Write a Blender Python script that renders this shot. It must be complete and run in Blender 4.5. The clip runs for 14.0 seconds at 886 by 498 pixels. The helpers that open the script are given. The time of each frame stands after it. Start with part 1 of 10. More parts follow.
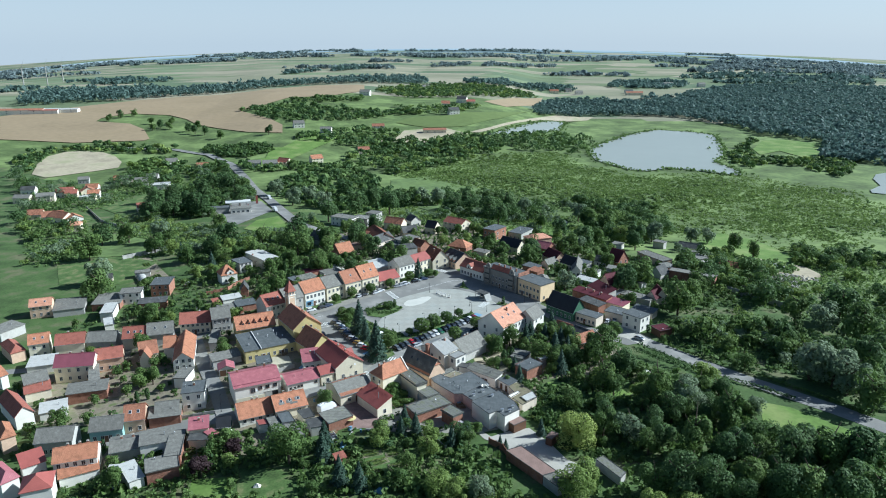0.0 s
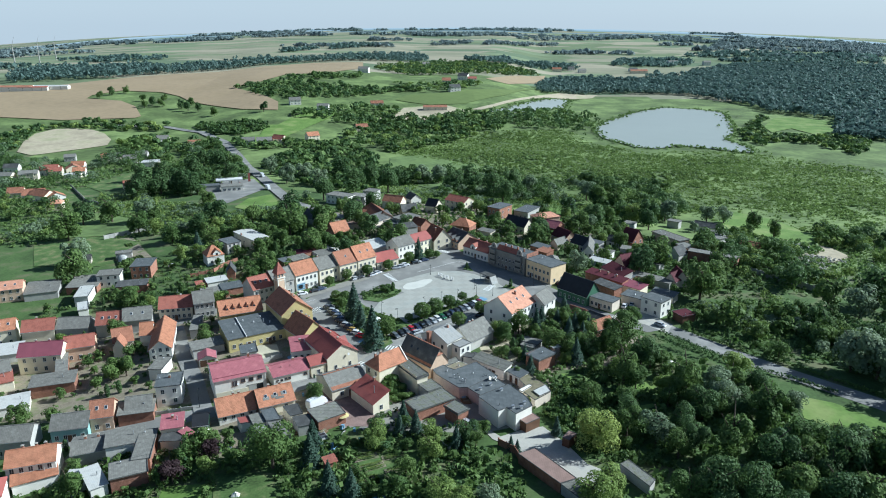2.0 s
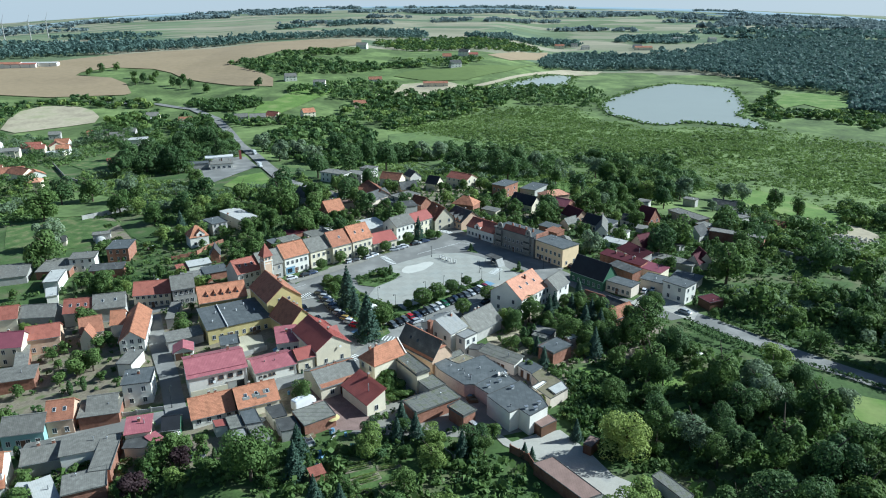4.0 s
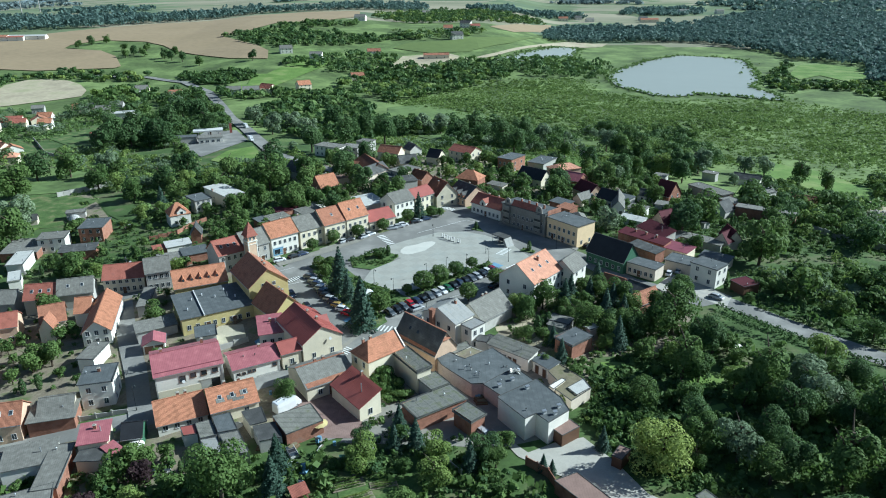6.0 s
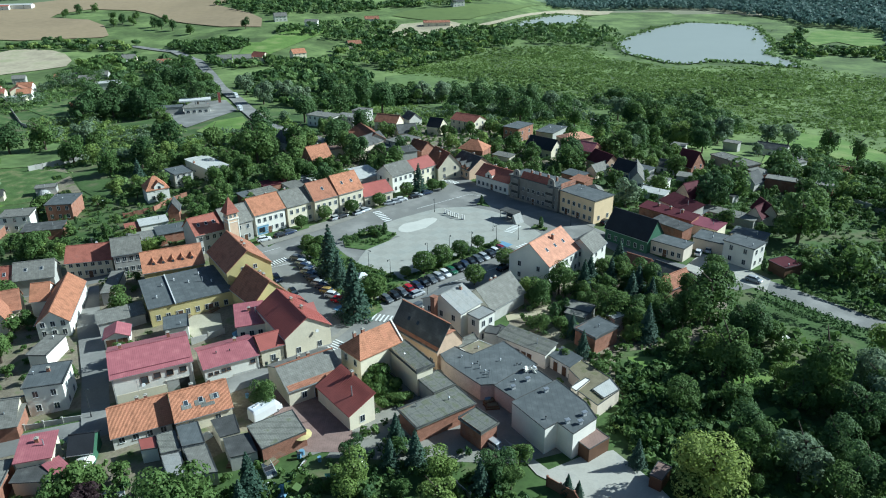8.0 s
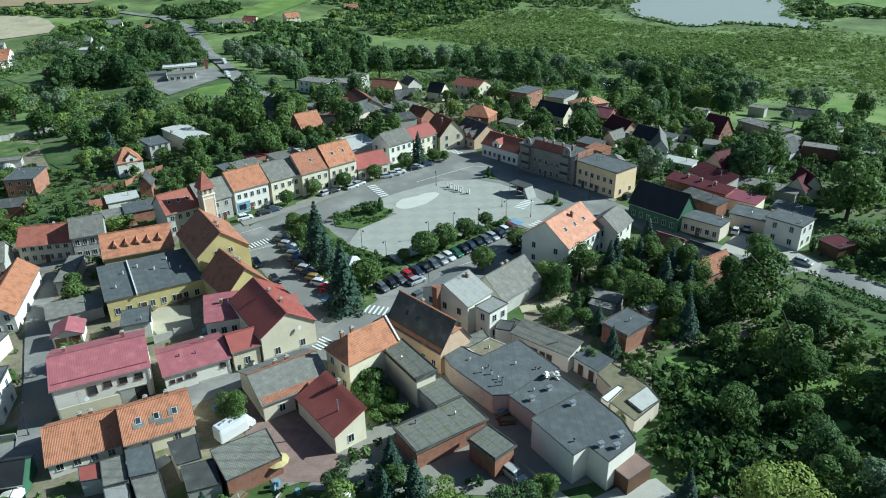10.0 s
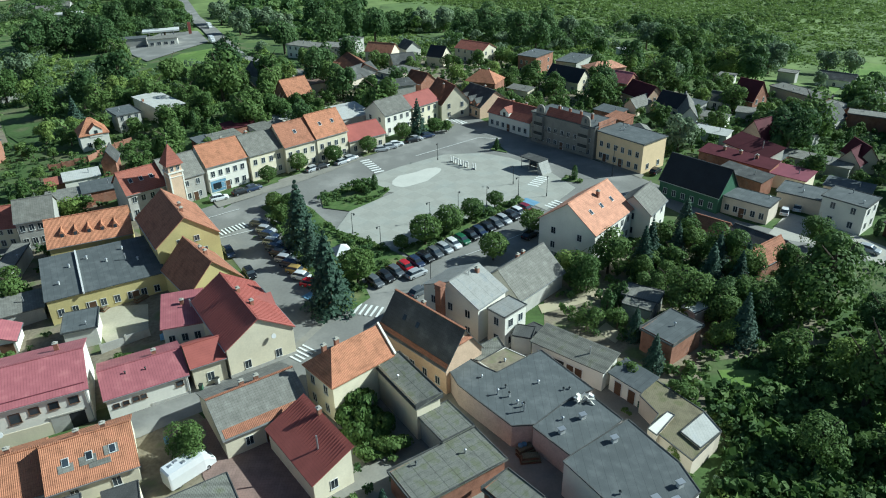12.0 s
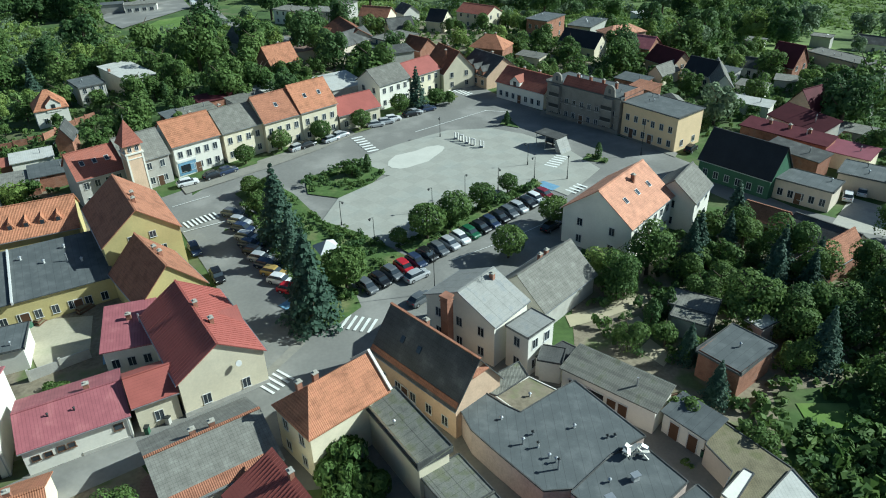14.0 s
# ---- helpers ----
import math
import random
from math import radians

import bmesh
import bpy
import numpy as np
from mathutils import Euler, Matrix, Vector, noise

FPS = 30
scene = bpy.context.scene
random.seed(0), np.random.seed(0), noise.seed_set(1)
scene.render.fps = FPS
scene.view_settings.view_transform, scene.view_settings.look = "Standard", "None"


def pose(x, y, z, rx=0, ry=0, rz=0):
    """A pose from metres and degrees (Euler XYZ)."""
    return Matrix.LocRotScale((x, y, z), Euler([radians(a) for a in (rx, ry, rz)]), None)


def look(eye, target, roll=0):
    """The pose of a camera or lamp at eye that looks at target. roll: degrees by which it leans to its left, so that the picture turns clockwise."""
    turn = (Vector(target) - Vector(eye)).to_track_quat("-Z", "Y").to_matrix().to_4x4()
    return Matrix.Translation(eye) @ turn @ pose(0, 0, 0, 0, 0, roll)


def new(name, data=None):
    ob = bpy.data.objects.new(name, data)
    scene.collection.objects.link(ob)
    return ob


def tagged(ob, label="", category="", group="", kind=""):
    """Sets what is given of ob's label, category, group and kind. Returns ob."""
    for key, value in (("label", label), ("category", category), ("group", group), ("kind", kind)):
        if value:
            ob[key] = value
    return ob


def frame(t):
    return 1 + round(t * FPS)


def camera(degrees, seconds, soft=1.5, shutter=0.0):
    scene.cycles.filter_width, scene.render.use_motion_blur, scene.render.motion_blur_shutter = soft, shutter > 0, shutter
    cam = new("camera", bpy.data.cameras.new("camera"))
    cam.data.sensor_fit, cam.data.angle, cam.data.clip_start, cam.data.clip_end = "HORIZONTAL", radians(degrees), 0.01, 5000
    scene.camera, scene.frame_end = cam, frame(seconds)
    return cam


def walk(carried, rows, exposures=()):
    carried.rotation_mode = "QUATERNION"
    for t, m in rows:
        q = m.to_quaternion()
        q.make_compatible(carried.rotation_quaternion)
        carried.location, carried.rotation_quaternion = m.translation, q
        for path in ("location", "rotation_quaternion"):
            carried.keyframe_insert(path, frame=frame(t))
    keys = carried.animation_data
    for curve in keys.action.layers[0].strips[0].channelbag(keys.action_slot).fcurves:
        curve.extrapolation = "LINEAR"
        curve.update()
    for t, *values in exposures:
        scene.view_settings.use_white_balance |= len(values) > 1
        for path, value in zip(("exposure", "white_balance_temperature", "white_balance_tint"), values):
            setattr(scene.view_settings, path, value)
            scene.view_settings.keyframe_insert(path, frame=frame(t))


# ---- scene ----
cam = camera(65.1, 14.0, soft=1.05)
PATH = [
    (0, (-7.76, -255.33, 108.00), (-7.29, -159.41, 79.74), -0.08),
    (0.5, (-7.93, -249.89, 105.99), (-7.45, -154.14, 77.13), -0.06),
    (1, (-8.12, -244.45, 104.14), (-7.67, -148.91, 74.62), -0.07),
    (1.5, (-8.35, -239.06, 102.19), (-7.86, -143.69, 72.10), -0.07),
    (2, (-8.54, -233.51, 100.19), (-8.09, -138.36, 69.45), -0.08),
    (2.5, (-8.61, -228.16, 98.33), (-8.19, -133.19, 67.01), -0.10),
    (3, (-8.76, -222.66, 96.38), (-8.36, -127.91, 64.43), -0.14),
    (5.5, (-9.41, -195.19, 87.04), (-9.14, -101.71, 51.54), -0.36),
    (6, (-9.51, -189.69, 85.09), (-9.32, -96.50, 48.80), -0.42),
    (6.5, (-9.62, -184.58, 83.40), (-9.46, -91.69, 46.35), -0.46),
    (7, (-9.76, -179.10, 81.45), (-9.62, -86.58, 43.50), -0.52),
    (7.5, (-9.84, -174.02, 79.67), (-9.77, -81.85, 40.86), -0.61),
    (8, (-9.92, -168.62, 77.78), (-9.92, -76.83, 38.10), -0.70),
    (10.5, (-10.42, -141.97, 68.81), (-10.73, -52.35, 24.45), -1.15),
    (11, (-10.62, -136.56, 66.93), (-10.93, -47.39, 21.68), -1.20),
    (11.5, (-10.87, -131.46, 65.21), (-11.19, -42.73, 19.09), -1.23),
    (12, (-11.07, -125.99, 63.39), (-11.40, -37.74, 16.36), -1.30),
    (12.5, (-11.37, -121.03, 61.70), (-11.67, -33.20, 13.88), -1.34),
    (13, (-11.57, -115.87, 60.01), (-11.88, -28.53, 11.31), -1.40),
    (13.5, (-11.79, -111.01, 58.44), (-12.10, -24.16, 8.88), -1.48),
    (14, (-12.00, -105.69, 56.67), (-12.33, -19.32, 6.27), -1.58),
]
walk(cam, [(t, look(eye, target, roll)) for t, eye, target, roll in PATH], exposures=[(0.0, 0.69, 5230, 2), (7.0, 0.61, 5190, -4), (14.0, 0.53, 5440, -8)])

# ---- world, sun, exposure ----
SUN_AZ, SUN_EL = radians(10), radians(33.5)
world = bpy.data.worlds.new("world")
scene.world = world
world.use_nodes = True
wn = world.node_tree
sky = wn.nodes.new("ShaderNodeTexSky")
sky.sky_type = "NISHITA"
sky.sun_disc = False
sky.sun_elevation = SUN_EL
sky.sun_rotation = radians(90) - SUN_AZ
sky.air_density, sky.dust_density, sky.ozone_density = 1.0, 1.2, 2.0
tone = wn.nodes.new("ShaderNodeMix")
tone.data_type, tone.blend_type = "RGBA", "MULTIPLY"
tone.inputs["Factor"].default_value = 1.0
tone.inputs["B"].default_value = (0.98, 0.99, 1.0, 1)
wn.links.new(sky.outputs[0], tone.inputs["A"])
# pale summer haze that whitens the sky all round, low over the horizon
wc = wn.nodes.new("ShaderNodeTexCoord")
ws = wn.nodes.new("ShaderNodeSeparateXYZ")
wn.links.new(wc.outputs["Generated"], ws.inputs[0])
wr = wn.nodes.new("ShaderNodeMapRange")
wr.interpolation_type = "SMOOTHSTEP"
wr.inputs["From Min"].default_value, wr.inputs["From Max"].default_value = 0.0, 0.34
wr.inputs["To Min"].default_value, wr.inputs["To Max"].default_value = 0.7, 0.0
wn.links.new(ws.outputs[2], wr.inputs["Value"])
hz = wn.nodes.new("ShaderNodeMix")
hz.data_type = "RGBA"
hz.inputs["B"].default_value = (10.0, 10.3, 10.4, 1)
wn.links.new(wr.outputs[0], hz.inputs["Factor"])
wn.links.new(tone.outputs["Result"], hz.inputs["A"])
wn.links.new(hz.outputs["Result"], wn.nodes["Background"].inputs[0])
wn.nodes["Background"].inputs[1].default_value = 0.049
sun = new("sun", bpy.data.lights.new("sun", "SUN"))
sun.data.energy, sun.data.angle, sun.data.color = 5.0, radians(0.55), (1.0, 0.95, 0.87)
sun.matrix_world = look((600 * math.cos(SUN_AZ), 600 * math.sin(SUN_AZ), 600 * math.tan(SUN_EL)), (0, 0, 0))
scene.view_settings.exposure = 0.0


# ---- materials ----
def mat(name, color, rough=0.85, var=0.25, scale=0.6, fine=6.0, bump=0.15, metal=0.0, per_object=0.0, wave=None, spec=0.3, second=None, mixat=0.55, lines=None, checker=None):
    """Two scales of noise over a base colour, some relief, and a shift of tone per object.
    wave: (scale, axis, depth) for ribs or courses. lines: (x step, y step, width, tone) of seams; checker: (step, tone). second: a stain colour that shows in patches."""
    m = bpy.data.materials.new(name)
    m.use_nodes = True
    nt = m.node_tree
    n, l = nt.nodes, nt.links
    b = n["Principled BSDF"]
    b.inputs["Roughness"].default_value = rough
    b.inputs["Metallic"].default_value = metal
    b.inputs["Specular IOR Level"].default_value = spec
    tc = n.new("ShaderNodeTexCoord")
    big = n.new("ShaderNodeTexNoise")
    big.inputs["Scale"].default_value = scale
    big.inputs["Detail"].default_value = 4
    small = n.new("ShaderNodeTexNoise")
    small.inputs["Scale"].default_value = fine
    small.inputs["Detail"].default_value = 3
    l.new(tc.outputs["Object"], big.inputs["Vector"])
    l.new(tc.outputs["Object"], small.inputs["Vector"])
    add = n.new("ShaderNodeMath")
    add.operation = "MULTIPLY_ADD"
    l.new(small.outputs["Fac"], add.inputs[0])
    add.inputs[1].default_value = 0.5
    l.new(big.outputs["Fac"], add.inputs[2])
    mr = n.new("ShaderNodeMapRange")
    mr.inputs["From Min"].default_value, mr.inputs["From Max"].default_value = 0.45, 1.05
    mr.inputs["To Min"].default_value, mr.inputs["To Max"].default_value = 1 - var, 1 + var
    l.new(add.outputs[0], mr.inputs["Value"])
    value = mr.outputs[0]
    if per_object:
        oi = n.new("ShaderNodeObjectInfo")
        m2 = n.new("ShaderNodeMapRange")
        m2.inputs["To Min"].default_value, m2.inputs["To Max"].default_value = 1 - per_object, 1 + per_object
        l.new(oi.outputs["Random"], m2.inputs["Value"])
        mu = n.new("ShaderNodeMath")
        mu.operation = "MULTIPLY"
        l.new(value, mu.inputs[0])
        l.new(m2.outputs[0], mu.inputs[1])
        value = mu.outputs[0]
    if lines:
        sep = n.new("ShaderNodeSeparateXYZ")
        l.new(tc.outputs["Object"], sep.inputs[0])
        for axis in (0, 1):
            if not lines[axis]:
                continue
            dv = n.new("ShaderNodeMath")
            dv.operation = "DIVIDE"
            l.new(sep.outputs[axis], dv.inputs[0])
            dv.inputs[1].default_value = lines[axis]
            fr = n.new("ShaderNodeMath")
            fr.operation = "FRACT"
            l.new(dv.outputs[0], fr.inputs[0])
            lt = n.new("ShaderNodeMath")
            lt.operation = "LESS_THAN"
            l.new(fr.outputs[0], lt.inputs[0])
            lt.inputs[1].default_value = lines[2]
            to = n.new("ShaderNodeMapRange")
            to.inputs["To Min"].default_value, to.inputs["To Max"].default_value = 1.0, lines[3]
            l.new(lt.outputs[0], to.inputs["Value"])
            mu = n.new("ShaderNodeMath")
            mu.operation = "MULTIPLY"
            l.new(value, mu.inputs[0])
            l.new(to.outputs[0], mu.inputs[1])
            value = mu.outputs[0]
    if checker:
        ck = n.new("ShaderNodeTexChecker")
        ck.inputs["Scale"].default_value = 1.0 / checker[0]
        ck.inputs["Color1"].default_value = (1, 1, 1, 1)
        ck.inputs["Color2"].default_value = (checker[1], checker[1], checker[1], 1)
        turn = n.new("ShaderNodeMapping")
        turn.inputs["Rotation"].default_value = (0, 0, 0.75)
        turn.inputs["Location"].default_value = (0.3, 0.3, 0.31)
        l.new(tc.outputs["Object"], turn.inputs["Vector"])
        l.new(turn.outputs[0], ck.inputs["Vector"])
        mu = n.new("ShaderNodeMath")
        mu.operation = "MULTIPLY"
        l.new(value, mu.inputs[0])
        l.new(ck.outputs["Color"], mu.inputs[1])
        value = mu.outputs[0]
    base = n.new("ShaderNodeMix")
    base.data_type = "RGBA"
    base.inputs["A"].default_value = (*color, 1)
    base.inputs["B"].default_value = (*(second or color), 1)
    st = n.new("ShaderNodeMapRange")
    st.inputs["From Min"].default_value, st.inputs["From Max"].default_value = mixat, mixat + 0.14
    l.new(big.outputs["Fac"], st.inputs["Value"])
    l.new(st.outputs[0], base.inputs["Factor"])
    vm = n.new("ShaderNodeVectorMath")
    vm.operation = "SCALE"
    l.new(base.outputs["Result"], vm.inputs[0])
    l.new(value, vm.inputs["Scale"])
    l.new(vm.outputs[0], b.inputs["Base Color"])
    bp = n.new("ShaderNodeBump")
    bp.inputs["Strength"].default_value = bump
    bp.inputs["Distance"].default_value = 0.05
    height = small.outputs["Fac"]
    if wave:
        wv = n.new("ShaderNodeTexWave")
        wv.wave_type = "BANDS"
        wv.bands_direction = wave[1]
        wv.inputs["Scale"].default_value = wave[0]
        wv.inputs["Distortion"].default_value = 0.4
        l.new(tc.outputs["Object"], wv.inputs["Vector"])
        ma = n.new("ShaderNodeMath")
        ma.operation = "MULTIPLY_ADD"
        l.new(wv.outputs["Fac"], ma.inputs[0])
        ma.inputs[1].default_value = wave[2]
        l.new(small.outputs["Fac"], ma.inputs[2])
        height = ma.outputs[0]
    l.new(height, bp.inputs["Height"])
    l.new(bp.outputs[0], b.inputs["Normal"])
    return m


ROOF_ORANGE = mat("orange clay tiles", (0.40, 0.178, 0.098), 0.8, 0.42, 0.8, 7, 0.5, per_object=0.12, wave=(1.5, "X", 1.5), second=(0.33, 0.14, 0.08), lines=(0.3, 0.36, 0.14, 0.82))
ROOF_ORANGE2 = mat("weathered clay tiles", (0.33, 0.148, 0.088), 0.85, 0.45, 0.6, 7, 0.5, per_object=0.1, wave=(1.5, "X", 1.5), second=(0.22, 0.1, 0.06), lines=(0.3, 0.36, 0.14, 0.8))
ROOF_SALMON = mat("pale clay tiles", (0.52, 0.26, 0.165), 0.8, 0.28, 0.8, 7, 0.4, wave=(1.5, "X", 1.5), lines=(0.3, 0.36, 0.14, 0.85))
ROOF_RED = mat("red sheet metal", (0.3, 0.092, 0.075), 0.55, 0.16, 0.5, 8, 0.1, spec=0.3, per_object=0.06, lines=(0, 0.36, 0.12, 0.86))
ROOF_RED2 = mat("red concrete tiles", (0.32, 0.115, 0.08), 0.8, 0.34, 0.6, 7, 0.4, per_object=0.1, wave=(1.5, "X", 1.0), second=(0.24, 0.095, 0.07), lines=(0.3, 0.36, 0.14, 0.8))
ROOF_PINK = mat("faded raspberry sheet metal", (0.315, 0.11, 0.122), 0.55, 0.18, 0.8, 9, 0.12, spec=0.35, per_object=0.08, second=(0.34, 0.13, 0.135), lines=(0.36, 0, 0.2, 0.8))
ROOF_BROWN = mat("dark brown clay tiles", (0.17, 0.07, 0.04), 0.8, 0.3, 0.7, 5, 0.35, per_object=0.05, second=(0.24, 0.09, 0.05))
ROOF_DUST = mat("dusty brown sheet", (0.24, 0.16, 0.13), 0.8, 0.2, 0.5, 5, 0.2, lines=(0.5, 0, 0.08, 0.8))
ROOF_MAROON = mat("maroon roof sheet", (0.085, 0.024, 0.03), 0.75, 0.2, 0.6, 6, 0.2, per_object=0.15, spec=0.12)
ROOF_GREY = mat("grey fibre cement slates", (0.18, 0.173, 0.15), 0.88, 0.27, 1.1, 9, 0.4, per_object=0.15, second=(0.195, 0.19, 0.165), lines=(0.4, 0.34, 0.14, 0.8))
ROOF_SLATE = mat("dark slate felt", (0.08, 0.08, 0.076), 0.85, 0.4, 0.5, 8, 0.3, per_object=0.12, second=(0.108, 0.107, 0.098), lines=(0.34, 0.34, 0.12, 0.84))
ROOF_BLACK = mat("black roof tiles", (0.022, 0.023, 0.026), 0.6, 0.3, 0.5, 5, 0.3)
ROOF_WHITE = mat("pale sheet metal", (0.48, 0.47, 0.43), 0.6, 0.22, 0.6, 6, 0.1, second=(0.4, 0.4, 0.38), lines=(0.4, 0, 0.12, 0.85))
COURTPAVE = mat("reddish court pavers", (0.24, 0.165, 0.14), 0.92, 0.25, 0.6, 4, 0.15, lines=(0.4, 0.4, 0.08, 0.8))
BITUMEN = mat("grey bitumen felt", (0.096, 0.105, 0.106), 0.85, 0.15, 0.7, 8, 0.2, per_object=0.08, second=(0.112, 0.12, 0.12), mixat=0.5, lines=(1.0, 0, 0.06, 0.76))
BITUMEN2 = mat("mossy corrugated sheet", (0.2, 0.195, 0.165), 0.92, 0.4, 0.5, 6, 0.3, per_object=0.1, second=(0.12, 0.125, 0.08), wave=(2.0, "X", 2.0), lines=(0.26, 1.6, 0.3, 0.8))
SLABROOF = mat("mossy concrete roof slabs", (0.18, 0.18, 0.155), 0.95, 0.4, 0.8, 8, 0.3, second=(0.12, 0.125, 0.085), mixat=0.48, lines=(0.9, 1.8, 0.06, 0.66))
OLDBOARDS = mat("old tan roof boards", (0.2, 0.175, 0.11), 0.95, 0.45, 0.5, 8, 0.3, second=(0.12, 0.115, 0.06), mixat=0.5, lines=(0.25, 0, 0.12, 0.7))
PALEROOF = mat("pale grey metal roof", (0.29, 0.285, 0.262), 0.6, 0.22, 0.8, 7, 0.1, spec=0.3, second=(0.22, 0.225, 0.22), lines=(0.6, 2.2, 0.05, 0.78))
WHITE = mat("white render", (0.71, 0.68, 0.60), 0.9, 0.1, 0.35, 4, 0.1, per_object=0.06)
CREAM = mat("cream render", (0.68, 0.61, 0.455), 0.9, 0.12, 0.35, 4, 0.1, per_object=0.1)
YELLOW = mat("mustard render", (0.5, 0.42, 0.19), 0.9, 0.14, 0.3, 4, 0.1, per_object=0.05)
PEACH = mat("peach render", (0.6, 0.43, 0.3), 0.9, 0.2, 0.4, 4, 0.1, per_object=0.08, second=(0.5, 0.35, 0.24))
ROSE = mat("stained rose render", (0.5, 0.405, 0.36), 0.92, 0.25, 0.5, 4, 0.12, second=(0.4, 0.33, 0.29))
APRICOT = mat("apricot render", (0.74, 0.56, 0.34), 0.9, 0.1, 0.35, 4, 0.1)
BEIGE = mat("beige render", (0.58, 0.5, 0.4), 0.9, 0.12, 0.35, 4, 0.1, per_object=0.08)
GREYWALL = mat("grey cement render", (0.4, 0.385, 0.35), 0.95, 0.2, 0.4, 4, 0.15, per_object=0.12, second=(0.32, 0.3, 0.27))
STUCCO = mat("sooty stucco", (0.25, 0.235, 0.205), 0.95, 0.25, 0.4, 4, 0.2, second=(0.18, 0.165, 0.145))
TEAL = mat("turquoise render", (0.27, 0.43, 0.4), 0.9, 0.12, 0.35, 4, 0.1)
ROOF_MAUVE = mat("mauve sheet metal", (0.22, 0.07, 0.09), 0.55, 0.15, 0.5, 6, 0.15)
GREENWALL = mat("dark green boards", (0.05, 0.12, 0.07), 0.7, 0.2, 0.5, 4, 0.2)
BRICK = mat("red brick", (0.3, 0.145, 0.095), 0.92, 0.4, 0.8, 8, 0.3, per_object=0.12, second=(0.23, 0.13, 0.095), wave=(4.0, "Z", 1.0))
GLASS = mat("dark window glass", (0.035, 0.045, 0.055), 0.08, 0.2, 0.5, 2, 0.0, spec=0.6, per_object=0.4)
FRAME = mat("white window frame", (0.58, 0.575, 0.55), 0.6, 0.08, 0.5, 3, 0.0)
DOOR = mat("brown door boards", (0.11, 0.06, 0.035), 0.6, 0.2, 0.8, 5, 0.1, per_object=0.3)
METAL = mat("galvanised metal", (0.45, 0.46, 0.47), 0.4, 0.1, 0.5, 4, 0.05, metal=0.7)
DARKMETAL = mat("dark lamp iron", (0.05, 0.055, 0.055), 0.5, 0.1, 0.5, 4, 0.05, metal=0.5)
CONCRETE = mat("pale concrete", (0.4, 0.38, 0.325), 0.95, 0.15, 0.3, 3, 0.15, second=(0.3, 0.29, 0.265))
ASPHALT = mat("worn asphalt", (0.205, 0.2, 0.182), 0.92, 0.18, 0.12, 2, 0.15, second=(0.25, 0.242, 0.22), mixat=0.5)
PAVING = mat("pale granite paving", (0.35, 0.345, 0.3), 0.9, 0.14, 0.15, 2.5, 0.15, second=(0.31, 0.315, 0.28), mixat=0.5, checker=(3.4, 0.93))
PAVING2 = mat("light stone band", (0.52, 0.51, 0.45), 0.9, 0.1, 0.2, 2.5, 0.1)
SIDEWALK = mat("concrete pavers", (0.25, 0.237, 0.2), 0.95, 0.2, 0.3, 3, 0.15, second=(0.19, 0.183, 0.165))
WHITEPAINT = mat("white road paint", (0.7, 0.7, 0.66), 0.8, 0.15, 0.8, 5, 0.0)
BLUEPAINT = mat("blue road paint", (0.17, 0.3, 0.42), 0.8, 0.2, 0.8, 5, 0.0)
LAWN = mat("mown lawn", (0.08, 0.13, 0.035), 0.95, 0.5, 0.2, 1.6, 0.4, second=(0.125, 0.135, 0.055), mixat=0.5)
MEADOW = mat("valley meadow", (0.112, 0.155, 0.048), 0.95, 0.55, 0.03, 0.2, 0.6, second=(0.14, 0.185, 0.06), mixat=0.5)
REED = mat("pale reeds", (0.13, 0.185, 0.06), 0.95, 0.55, 0.04, 0.22, 0.6, second=(0.1, 0.14, 0.042), mixat=0.5)
GRASS = mat("town grass", (0.07, 0.115, 0.032), 0.95, 0.5, 0.09, 1.0, 0.5, second=(0.1, 0.105, 0.05), mixat=0.5)
BRIGHTGRASS = mat("bright cut grass", (0.125, 0.2, 0.04), 0.95, 0.4, 0.06, 0.6, 0.4, second=(0.16, 0.2, 0.06), mixat=0.5)
STUBBLE = mat("harvested field", (0.3, 0.228, 0.135), 0.95, 0.22, 0.008, 0.15, 0.3, second=(0.25, 0.19, 0.11), wave=(0.05, "X", 1.0), mixat=0.5)
SAND = mat("dry sandy ground", (0.4, 0.345, 0.235), 0.95, 0.35, 0.03, 0.3, 0.3, second=(0.27, 0.26, 0.15), mixat=0.52)
COURTSAND = mat("pale compacted sand", (0.45, 0.41, 0.3), 0.95, 0.2, 0.3, 3, 0.2, second=(0.36, 0.34, 0.24))
GREENFIELD = mat("green crop field", (0.12, 0.16, 0.045), 0.95, 0.2, 0.004, 0.1, 0.3)


